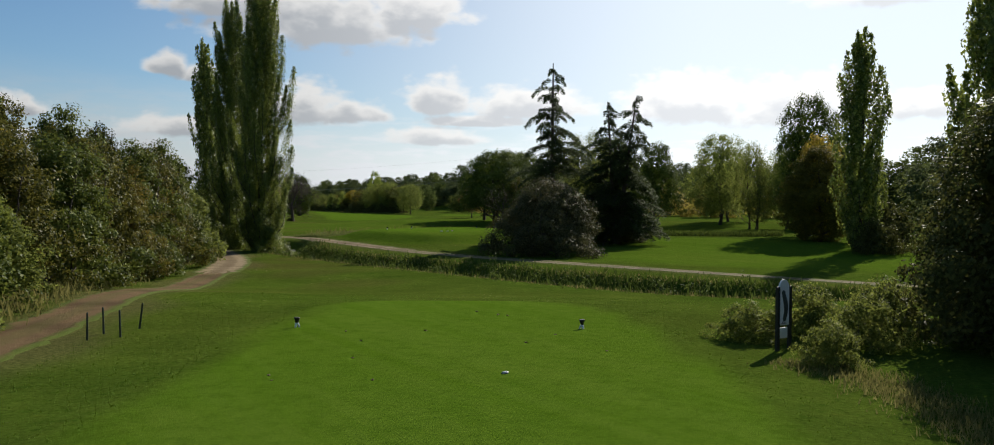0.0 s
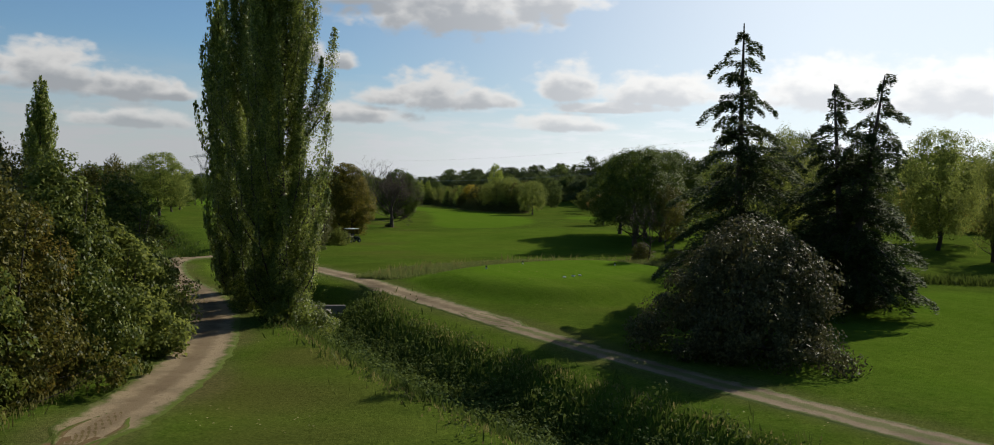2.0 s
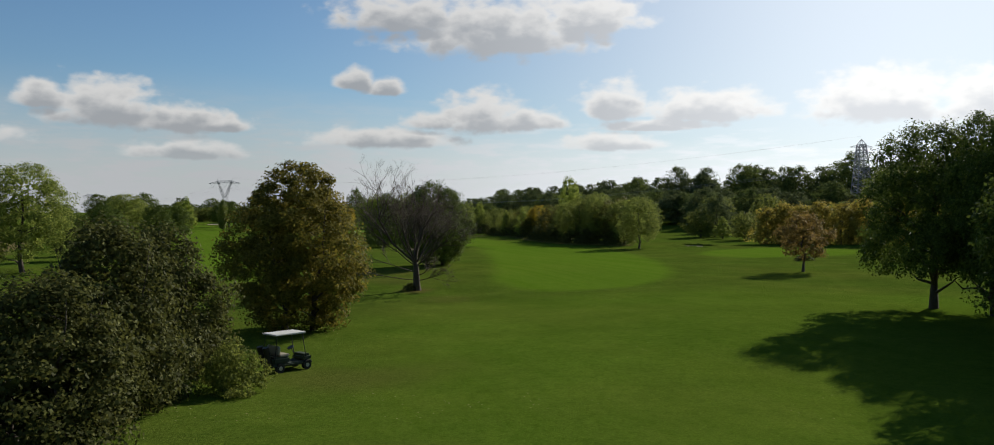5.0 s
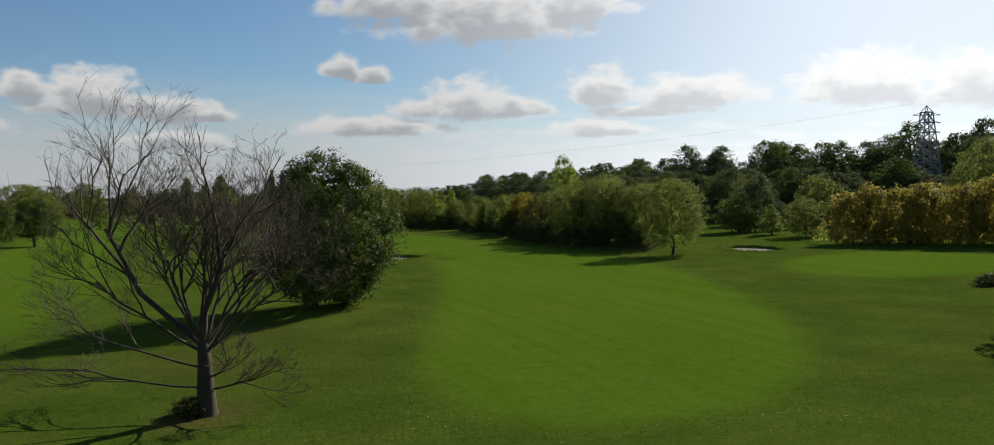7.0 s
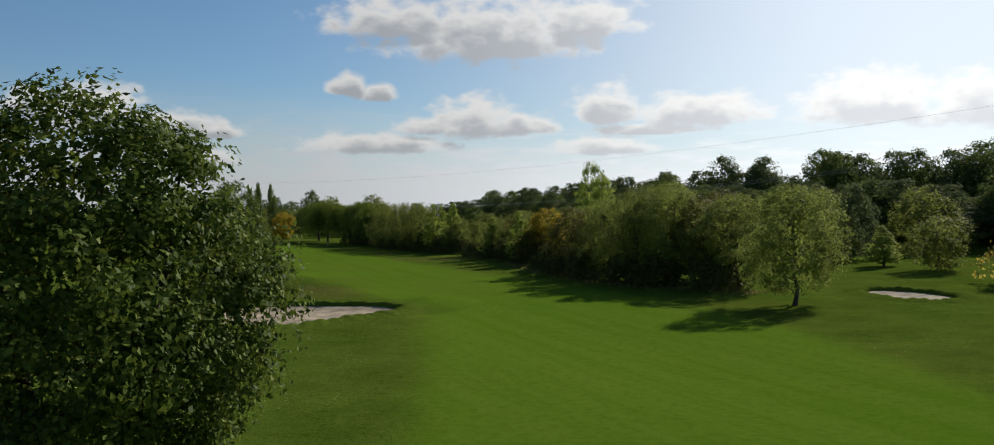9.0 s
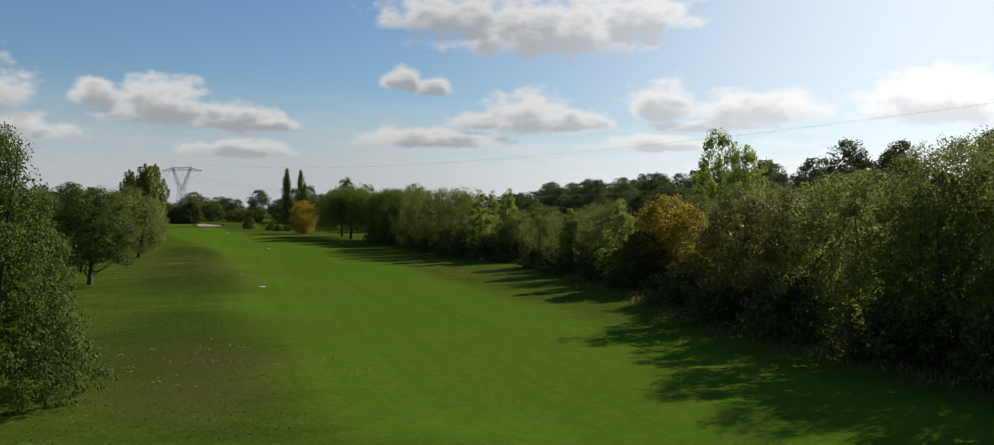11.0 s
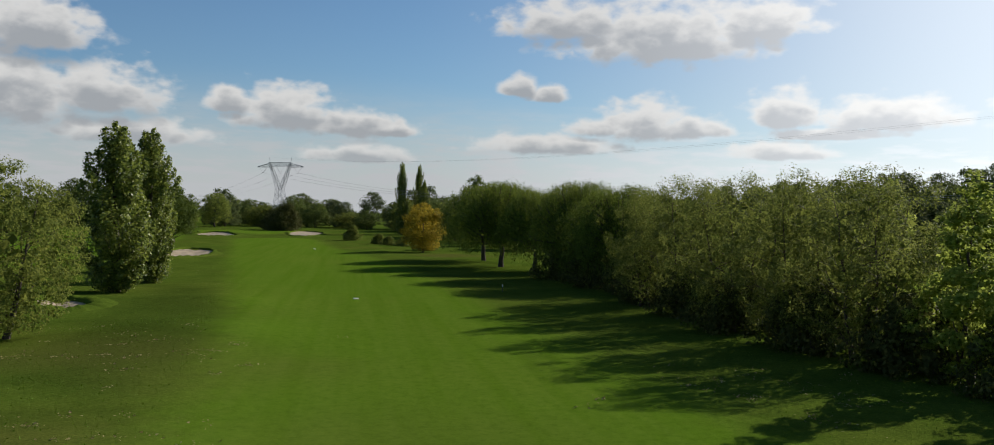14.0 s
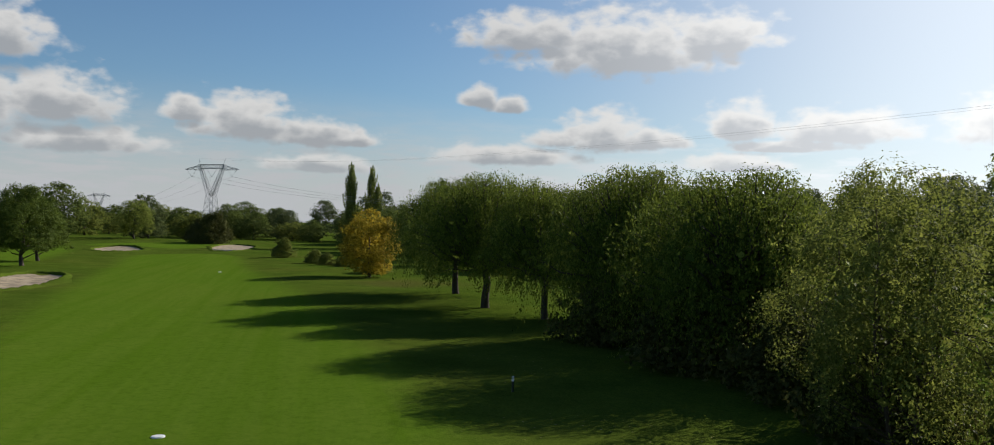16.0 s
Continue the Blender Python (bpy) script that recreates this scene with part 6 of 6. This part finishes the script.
in_sand = np.max([inside_distance(rough_3[:, 0], rough_3[:, 1], p) for p in BUNKERS.values()], axis=0)
rough_3 = rough_3[(inside_distance(rough_3[:, 0], rough_3[:, 1], FAIRWAY) < -0.3) & (in_sand < -0.4)]
blades("grass", rough_3, 0.03, 0.10, 0.06, M_TUFT, "short rough grass beside the fairway", 34, 0.5)
M_LITTER = leaf_mat("fallen_leaf", (0.11, 0.088, 0.03), (0.18, 0.145, 0.066), (0.29, 0.24, 0.13), 0.2)
for x0, y0, r, n, seed in ((-116, 328, 9, 900, 61), (-126, 337, 9, 900, 62), (-138, 353, 7, 700, 63), (-97, 344, 7, 900, 64), (-92, 341, 5, 600, 65), (-88, 288, 6, 500, 66), (-109, 360, 6, 500, 67)):
    rl, n = np.random.default_rng(seed), int(0.6 * n)
    pick = np.stack([rl.normal(x0, r * 0.5, 40), rl.normal(y0, r * 0.5, 40)], 1)
    lp = pick[rl.integers(40, size=n)] + rl.normal(0, 0.3, (n, 2)) * rl.uniform(0.3, 1.6, (n, 1))
    lc = np.stack([lp[:, 0], lp[:, 1], height(lp[:, 0], lp[:, 1]) + 0.04 + 0.03 * rl.random(n)], 1)
    me = quads_mesh("fallen_leaves", leaf_quads(rl, lc, unit(np.array([0, 0, 1.0]) + 0.35 * rl.normal(size=lc.shape)), 0.05 + 0.09 * rl.random(n), 0.6), M_LITTER)
    tagged(new("fallen_leaves", me), "pale dry fallen leaves scattered on the rough", "leaves", kind="stuff")
lips = [(k, np.array(p + p[:1])) for k, p in BUNKERS.items()]
for k, line in lips[:2]:
    pts = along(line, 2600, 0.10, 35)
    blades("grass", pts, 0.05, 0.16, 0.04, M_TUFT, "grass hanging over the bunker lip", 36, 0.6)


# ---- small things of the course ----
def bm_mesh(name, bm, mat, parent=None, label=""):
    me = bpy.data.meshes.new(name)
    bm.to_mesh(me)
    bm.free()
    me.materials.append(mat)
    ob = new(name, me)
    if parent is not None:
        ob.parent = parent
    if label:
        tagged(ob, label)
    return ob


def box(bm, cx, cy, cz, sx, sy, sz, m=None, bevel=0.0):
    r = bmesh.ops.create_cube(bm, size=1, matrix=(m or Matrix()) @ Matrix.Translation((cx, cy, cz)) @ Matrix.Diagonal((sx, sy, sz, 1)))
    if bevel:
        es = list({e for v in r["verts"] for e in v.link_edges})
        bmesh.ops.bevel(bm, geom=es, offset=bevel, segments=2, affect="EDGES")


def cyl(bm, a, b, r1, r2=None, seg=10):
    a, b = Vector(a), Vector(b)
    d = b - a
    q = d.to_track_quat("Z", "Y").to_matrix().to_4x4()
    bmesh.ops.create_cone(bm, cap_ends=True, segments=seg, radius1=r1, radius2=r1 if r2 is None else r2, depth=d.length, matrix=Matrix.Translation((a + b) / 2) @ q)


M_BLACK = plain_mat("black_paint", (0.012, 0.012, 0.013), 0.5, 0, 0.3, 12.0)
M_WHITE = plain_mat("white_paint", (0.72, 0.72, 0.70), 0.5, 0, 0.08, 9.0)
M_GREENPAINT = plain_mat("dark_green_paint", (0.02, 0.035, 0.02), 0.6, 0, 0.3, 12.0)
M_PRINT = plain_mat("printed_map", (0.06, 0.075, 0.07), 0.5, 0, 0.5, 9.0)
M_CONCRETE = plain_mat("concrete", (0.19, 0.18, 0.155), 0.9, 0, 0.25, 5.0, 0.02)
M_RUBBER = plain_mat("rubber", (0.02, 0.02, 0.02), 0.8, 0, 0.3, 20.0)
M_SEAT = plain_mat("beige_vinyl", (0.35, 0.31, 0.25), 0.5, 0, 0.1, 9.0)
M_LEAFDRY = plain_mat("dry_leaf", (0.24, 0.17, 0.08), 0.8, 0, 0.3, 9.0)
M_HUB = plain_mat("wheel_hub", (0.5, 0.5, 0.5), 0.4, 0.7, 0.1, 9.0)
M_ROOFING = plain_mat("roof_panel", (0.66, 0.66, 0.63), 0.45, 0, 0.08, 6.0)
M_WALL = plain_mat("pale_render", (0.62, 0.60, 0.56), 0.9, 0, 0.1, 0.6)
M_STONE = plain_mat("dark_stone", (0.16, 0.15, 0.14), 0.9, 0, 0.25, 0.8)
M_ROOFTILE = plain_mat("roof_tile", (0.20, 0.11, 0.07), 0.9, 0, 0.25, 1.2)
M_PANE = plain_mat("dark_pane", (0.03, 0.035, 0.04), 0.15, 0, 0.1, 1.0)


def tee_marker(x, y, turn, label):
    root = new("tee_marker")
    root.matrix_world = pose(x, y, level(x, y), 0, 0, turn)
    root.scale = (0.72, 0.72, 0.72)
    bm = bmesh.new()
    for a in (0, 2.1, 4.2):
        cyl(bm, (0.10 * math.cos(a), 0.10 * math.sin(a), -0.02), (0.03 * math.cos(a), 0.03 * math.sin(a), 0.15), 0.030, 0.034, 8)
    cyl(bm, (0, 0, 0.11), (0, 0, 0.16), 0.075, 0.06, 12)
    bm_mesh("foot", bm, M_WHITE, root, "white three-legged foot")
    bm = bmesh.new()
    cyl(bm, (0, 0, 0.15), (0, 0, 0.33), 0.045, 0.115, 14)
    cyl(bm, (0, 0, 0.33), (0, 0, 0.36), 0.115, 0.095, 14)
    bm_mesh("cup", bm, M_BLACK, root, "black flared cup")
    tagged(root, label, "tee marker", "markers of the tees")


tee_marker(-7.2, 44.4, 10, "black and white tee marker on the mown tee")
tee_marker(0.3, 46.0, 50, "black and white tee marker on the mown tee")
tee_marker(-18.7, 128.3, 30, "black tee marker on the second tee")
tee_marker(-20.3, 121.6, 80, "black tee marker on the second tee")
tee_marker(-11.1, 130.2, 120, "black tee marker on the second tee")


def stake(x, y, lean):
    bm = bmesh.new()
    cyl(bm, (0, 0, -0.1), (lean, 0, 0.66), 0.030, 0.024, 8)
    cyl(bm, (lean, 0, 0.66), (lean * 1.05, 0, 0.69), 0.024, 0.010, 8)
    ob = bm_mesh("stake", bm, M_GREENPAINT)
    ob.matrix_world = pose(x, y, level(x, y))
    tagged(ob, "short dark green wooden stake in the grass", "stake", "stakes beside the lane")


for x, y, l in ((-11.9, 42.5, 0.01), (-12.0, 43.5, -0.02), (-11.3, 43.0, -0.02), (-11.5, 44.4, 0.10)):
    stake(x, y, l)


def hole_sign(x, y, turn):
    root = new("course_sign")
    root.matrix_world = pose(x, y, level(x, y), 0, 0, turn)
    for sx in (-0.24, 0.24):
        bm = bmesh.new()
        box(bm, sx, 0, 0.75, 0.09, 0.09, 1.62, bevel=0.012)
        bm_mesh("post", bm, M_BLACK, root, "black square wooden post")
    # arched board
    bm = bmesh.new()
    outline = [(-0.19, 0.62), (0.19, 0.62), (0.19, 1.52)] + [(0.19 * math.cos(a), 1.52 + 0.21 * math.sin(a)) for a in np.linspace(0.2, math.pi - 0.2, 11)] + [(-0.19, 1.52)]
    vs = [bm.verts.new((px, -0.02, pz)) for px, pz in outline]
    f = bm.faces.new(vs)
    r = bmesh.ops.extrude_face_region(bm, geom=[f])
    bmesh.ops.translate(bm, verts=[v for v in r["geom"] if isinstance(v, bmesh.types.BMVert)], vec=(0, 0.045, 0))
    bmesh.ops.recalc_face_normals(bm, faces=bm.faces)
    board = bm_mesh("board", bm, M_WHITE, root, "white arched board in a black edge")
    bm = bmesh.new()
    for k in range(9):
        a = k / 8
        cyl(bm, (0.06 * math.sin(4 * a), -0.024, 0.78 + 0.62 * a), (0.06 * math.sin(4 * a), -0.032, 0.78 + 0.62 * a), 0.085 - 0.03 * abs(a - 0.5), None, 12)
    bm_mesh("map_print", bm, M_PRINT, board, "dark printed outline of the hole")
    bm = bmesh.new()
    for k in range(3):
        box(bm, -0.02, -0.026, 0.66 + 0.03 * k, 0.22 - 0.05 * k, 0.006, 0.012)
    bm_mesh("text_bar", bm, M_PRINT, board)
    bm = bmesh.new()
    box(bm, -0.02, 0, 0.43, 0.34, 0.03, 0.26, bevel=0.008)
    bm_mesh("lower_plate", bm, M_WHITE, root, "small white plate under the board")
    tagged(root, "arched white course sign on two black posts among brambles", "sign")


hole_sign(5.15, 43.6, 42)


def flat_marker(x, y, r, label, group):
    bm = bmesh.new()
    cyl(bm, (0, 0, -0.03), (0, 0, 0.035), r, r * 0.93, 24)
    cyl(bm, (0, 0, 0.035), (0, 0, 0.05), r * 0.93, r * 0.6, 24)
    ob = bm_mesh("distance_disc", bm, M_WHITE)
    ob.matrix_world = pose(x, y, level(x, y))
    tagged(ob, label, "disc", group)


flat_marker(-105.6, 320.8, 0.26, "white round distance disc set in the fairway", "discs on the fairway")
flat_marker(-143.6, 381.2, 0.22, "white round distance disc set in the fairway", "discs on the fairway")
flat_marker(-201.0, 452.0, 0.25, "white round distance disc set in the fairway", "discs on the fairway")


def short_post(x, y):
    root = new("marker_post")
    root.matrix_world = pose(x, y, level(x, y))
    bm = bmesh.new()
    cyl(bm, (0, 0, -0.1), (0, 0, 0.42), 0.045, 0.045, 10)
    bm_mesh("shaft", bm, M_GREENPAINT, root)
    bm = bmesh.new()
    cyl(bm, (0, 0, 0.42), (0, 0, 0.62), 0.047, 0.040, 10)
    bm_mesh("cap", bm, M_WHITE, root, "white painted top")
    tagged(root, "short white-topped post in the shaded turf", "post")


short_post(-136.8, 393.1)

# paper-pale litter and tufts of dry clippings on the tees
rng_l = np.random.default_rng(41)


def scrap(x, y, s, mat, name, label, cat, group):
    bm = bmesh.new()
    bmesh.ops.create_icosphere(bm, subdivisions=2, radius=s)
    for v in bm.verts:
        v.co.z *= 0.35
        v.co += Vector(rng_l.normal(0, 0.13 * s, 3))
    ob = bm_mesh(name, bm, mat)
    ob.matrix_world = pose(x, y, level(x, y) + 0.25 * s, 0, 0, 360 * rng_l.random())
    tagged(ob, label, cat, group)


for x, y in ((-13.7, 118.4), (-13.2, 119.6), (-12.8, 120.3)):
    scrap(x, y, 0.14, M_WHITE, "white_block", "small white block lying on the second tee", "block", "white blocks on the tee")
scrap(-1.3, 38.6, 0.07, M_WHITE, "white_scrap", "small white scrap on the mown tee", "scrap", "")
for k in range(46):
    if k < 14:
        x, y = rng_l.uniform(-7, 2), rng_l.uniform(32, 50)
    elif k < 30:
        x, y = rng_l.uniform(-21, -9), rng_l.uniform(113, 136)
    else:
        x, y = rng_l.uniform(-100, -70), rng_l.uniform(285, 330)
    scrap(x, y, 0.022 + 0.02 * rng_l.random(), M_LEAFDRY, "fallen_leaf", "curled dry leaf on the mown turf", "leaf", "fallen leaves")


def buggy(x, y, turn):
    root = new("golf_buggy")
    root.matrix_world = pose(x, y, level(x, y), 0, 0, turn)
    bm = bmesh.new()
    box(bm, 0, 0, 0.34, 2.25, 1.05, 0.16, bevel=0.05)
    box(bm, 0.85, 0, 0.55, 0.55, 1.02, 0.38, bevel=0.12)
    box(bm, -0.62, 0, 0.58, 0.95, 1.08, 0.36, bevel=0.09)
    bm_mesh("body", bm, M_GREENPAINT, root, "dark moulded body shell")
    bm = bmesh.new()
    box(bm, -0.42, 0, 0.80, 0.55, 1.0, 0.12, bevel=0.04)
    bm_mesh("seat", bm, M_SEAT, root, "beige padded bench seat")
    bm = bmesh.new()
    box(bm, -0.72, 0, 1.05, 0.12, 1.0, 0.42, bevel=0.04)
    bm_mesh("backrest", bm, M_SEAT, root, "beige padded backrest")
    bm = bmesh.new()
    box(bm, -0.12, 0, 1.80, 1.75, 1.18, 0.07, bevel=0.03)
    bm_mesh("roof", bm, M_ROOFING, root, "flat white canopy roof")
    for sx, tx in ((0.78, 0.55), (-0.98, -0.85)):
        for sy in (-0.5, 0.5):
            bm = bmesh.new()
            cyl(bm, (sx, sy, 0.45), (tx, sy, 1.78), 0.02, 0.02, 8)
            bm_mesh("roof_post", bm, M_BLACK, root, "thin black roof post")
    bm = bmesh.new()
    cyl(bm, (0.62, 0.26, 0.6), (0.40, 0.26, 1.02), 0.018, 0.018, 8)
    bm_mesh("steering_column", bm, M_BLACK, root)
    bm = bmesh.new()
    cyl(bm, (0.40, 0.26, 1.01), (0.385, 0.26, 1.04), 0.17, 0.17, 18)
    bm_mesh("steering_wheel", bm, M_BLACK, root)
    for wx in (0.78, -0.72):
        for wy in (-0.5, 0.5):
            bm = bmesh.new()
            cyl(bm, (wx, wy - 0.09, 0.22), (wx, wy + 0.09, 0.22), 0.22, 0.22, 20)
            wheel = bm_mesh("wheel", bm, M_RUBBER, root, "black rubber tyre")
            bm = bmesh.new()
            cyl(bm, (wx, wy - 0.10, 0.22), (wx, wy + 0.10, 0.22), 0.10, 0.10, 14)
            bm_mesh("rim", bm, M_HUB, wheel, "pale metal rim")
    for sy in (-0.25, 0.25):
        bm = bmesh.new()
        cyl(bm, (-1.15, sy, 0.45), (-1.32, sy, 1.25), 0.13, 0.16, 12)
        bm_mesh("golf_bag", bm, M_BLACK, root, "dark upright golf bag")
    tagged(root, "dark golf buggy with a white roof by the bushes", "buggy")


buggy(-48.9, 165.8, 62)


def culvert(x, y, turn):
    root = new("culvert")
    root.matrix_world = pose(x, y, level(x, y), 0, 0, turn)
    bm = bmesh.new()
    for sx, w in ((-0.95, 0.7), (0.95, 0.7)):
        box(bm, sx, 0, 0.15, w, 0.28, 1.5, bevel=0.03)
    box(bm, 0, 0, 0.98, 2.9, 0.34, 0.24, bevel=0.03)
    bm_mesh("headwall", bm, M_CONCRETE, root, "weathered concrete headwall")
    bm = bmesh.new()
    bmesh.ops.create_cone(bm, cap_ends=False, segments=24, radius1=0.6, radius2=0.6, depth=2.4, matrix=pose(0, 1.1, 0.25, 90))
    r = bmesh.ops.solidify(bm, geom=bm.faces[:], thickness=0.07)
    bm_mesh("pipe", bm, M_CONCRETE, root, "round concrete pipe mouth")
    tagged(root, "concrete culvert mouth at the head of the ditch", "culvert")


culvert(-28.6, 109.4, 24)


# ---- power line ----
def strut(bm, a, b, r):
    a, b = Vector(a), Vector(b)
    d = (b - a)
    q = d.to_track_quat("Z", "Y").to_matrix().to_4x4()
    bmesh.ops.create_cone(bm, cap_ends=True, segments=4, radius1=r, radius2=r, depth=d.length, matrix=Matrix.Translation((a + b) / 2) @ q)


def panel(bm, corners_a, corners_b, r, rungs):
    """A tapering lattice box between two square rings."""
    for k in range(rungs):
        lo = [Vector(a).lerp(Vector(b), k / rungs) for a, b in zip(corners_a, corners_b)]
        hi = [Vector(a).lerp(Vector(b), (k + 1) / rungs) for a, b in zip(corners_a, corners_b)]
        for i in range(4):
            j = (i + 1) % 4
            strut(bm, lo[i], hi[i], r * 1.4)
            strut(bm, lo[i], hi[j], r)
            strut(bm, lo[j], hi[i], r)
            strut(bm, hi[i], hi[j], r)


def ring(cx, cy, z, hx, hy):
    return [(cx - hx, cy - hy, z), (cx + hx, cy - hy, z), (cx + hx, cy + hy, z), (cx - hx, cy + hy, z)]


def pylon(x, y, turn, s, r=0.046):
    """A delta pylon: lattice foot, two raked arms and a cross beam with hanging insulators."""
    root = new("pylon")
    root.matrix_world = pose(x, y, level(x, y) - 0.2, 0, 0, turn)
    bm = bmesh.new()
    panel(bm, ring(0, 0, 0, 2.3 * s, 2.3 * s), ring(0, 0, 13.4 * s, 1.1 * s, 1.1 * s), r, 6)
    bm_mesh("foot", bm, M_STEEL, root, "square lattice foot")
    for sx in (-1, 1):
        bm = bmesh.new()
        panel(bm, ring(sx * 0.5 * s, 0, 13.4 * s, 0.55 * s, 1.0 * s), ring(sx * 3.7 * s, 0, 21.6 * s, 0.35 * s, 0.5 * s), r * 0.85, 7)
        strut(bm, (sx * 3.7 * s, 0, 21.6 * s), (sx * 4.3 * s, 0, 24.0 * s), r)
        bm_mesh("raked_arm", bm, M_STEEL, root, "raked lattice arm")
    bm = bmesh.new()
    panel(bm, [(-4.2 * s, -0.5 * s, 21.0 * s), (-4.2 * s, 0.5 * s, 21.0 * s), (-4.2 * s, 0.5 * s, 22.2 * s), (-4.2 * s, -0.5 * s, 22.2 * s)],
          [(4.2 * s, -0.5 * s, 21.0 * s), (4.2 * s, 0.5 * s, 21.0 * s), (4.2 * s, 0.5 * s, 22.2 * s), (4.2 * s, -0.5 * s, 22.2 * s)], r * 0.85, 6)
    for sx in (-1, 1):
        panel(bm, [(sx * 3.7 * s, -0.4 * s, 20.6 * s), (sx * 3.7 * s, 0.4 * s, 20.6 * s), (sx * 3.7 * s, 0.4 * s, 22.0 * s), (sx * 3.7 * s, -0.4 * s, 22.0 * s)],
              [(sx * 8.6 * s, -0.05 * s, 20.7 * s), (sx * 8.6 * s, 0.05 * s, 20.7 * s), (sx * 8.6 * s, 0.05 * s, 20.9 * s), (sx * 8.6 * s, -0.05 * s, 20.9 * s)], r * 0.75, 3)
    bm_mesh("cross_beam", bm, M_STEEL, root, "lattice cross beam")
    for cx in (-6.6, 0, 6.6):
        bm = bmesh.new()
        for o in (-1.6, 1.6):
            strut(bm, ((cx + o) * s, 0, 20.9 * s), (cx * s, 0, 18.6 * s), r * 0.9)
        bm_mesh("insulator_string", bm, M_WIRE, root, "dark insulator string in a V")
    tagged(root, "grey steel lattice pylon of a power line", "pylon", "pylons")


pylon(-318, 586, 8, 1.09)
pylon(-560, 768, 8, 0.95)


def lattice_mast(x, y, h):
    root = new("lattice_mast")
    root.matrix_world = pose(x, y, level(x, y) - 0.3, 0, 0, 20)
    bm = bmesh.new()
    panel(bm, ring(0, 0, 0, 2.6, 2.6), ring(0, 0, h * 0.93, 0.9, 0.9), 0.10, 9)
    bm_mesh("tower_frame", bm, M_STEEL, root, "tapering square lattice")
    bm = bmesh.new()
    for i, c in enumerate(ring(0, 0, h * 0.93, 0.9, 0.9)):
        strut(bm, c, (0, 0, h), 0.08)
    bm_mesh("tower_peak", bm, M_STEEL, root)
    for k, z in enumerate((0.72, 0.82, 0.90)):
        bm = bmesh.new()
        for sx in (-1, 1):
            strut(bm, (0, 0, h * z), (sx * 3.2, 0, h * z), 0.07)
            strut(bm, (0, 0, h * (z + 0.04)), (sx * 3.2, 0, h * z), 0.06)
        bm_mesh("cross_arm", bm, M_STEEL, root)
    tagged(root, "grey lattice mast standing in the hillside wood", "mast")


lattice_mast(2.0, 392.0, 21.0)


def wire(a, b, sag, r):
    pts = []
    for i in range(33):
        f = i / 32
        p = Vector(a).lerp(Vector(b), f)
        p.z -= sag * 4 * f * (1 - f)
        pts.append(p)
    l = Limbs()
    l.add(pts, [r] * 33, 4)
    ob = new("power_wire", l.mesh("power_wire", M_WIRE))
    tagged(ob, "thin sagging dark power line wire", "wire", "power line wires")


for cx, zz in ((-7.2, 20.2), (0, 20.2), (7.2, 20.2)):
    p = Vector((-318 + cx * math.cos(radians(8)), 586 + cx * math.sin(radians(8)), zz))
    wire(p, (2.0 + cx * 0.4, 392.0, 18.0), 10.0, 0.025)
    wire(p, (-560 + cx, 768, 18.0), 6.0, 0.02)
for cx in (-4.2, 4.2):
    wire((-318 + cx, 586, 25.9), (2.0, 392.0, 26.0), 7.0, 0.009)


# ---- far buildings ----
def far_house(x, y, w, d, h, turn, label, wall, roof, flat):
    root = new("house")
    root.matrix_world = pose(x, y, level(x, y), 0, 0, turn)
    bm = bmesh.new()
    box(bm, 0, 0, h / 2 - 0.2, w, d, h + 0.4)
    bm_mesh("wall", bm, wall, root)
    bm = bmesh.new()
    if flat:
        box(bm, 0, 0, h + 0.2, w + 0.5, d + 0.5, 0.4)
    else:
        vs = [bm.verts.new(v) for v in ((-w / 2 - 0.4, -d / 2 - 0.4, h), (w / 2 + 0.4, -d / 2 - 0.4, h), (w / 2 + 0.4, d / 2 + 0.4, h), (-w / 2 - 0.4, d / 2 + 0.4, h), (-w / 2 - 0.4, 0, h + d * 0.25), (w / 2 + 0.4, 0, h + d * 0.25))]
        for f in ((0, 1, 5, 4), (2, 3, 4, 5), (0, 4, 3), (1, 2, 5), (3, 2, 1, 0)):
            bm.faces.new([vs[i] for i in f])
    bm_mesh("roof", bm, roof, root)
    n = max(2, int(w / 4))
    for k in range(n):
        for st in range(max(1, int(h / 3.2))):
            bm = bmesh.new()
            box(bm, -w / 2 + (k + 0.5) * w / n, -d / 2 - 0.02, 1.6 + 3.0 * st, 1.1, 0.12, 1.4)
            bm_mesh("window", bm, M_PANE, root)
    tagged(root, label, "house", "far buildings")


far_house(-520, 796, 26, 12, 7.5, 35, "long pale building far beyond the treeline", M_WALL, M_ROOFING, True)
far_house(-500, 850, 18, 10, 6.5, 35, "far house with a tiled roof", M_WALL, M_ROOFTILE, False)
far_house(21.0, 412.0, 12, 10, 14.0, 15, "dark square building above the hillside wood", M_STONE, M_STONE, True)
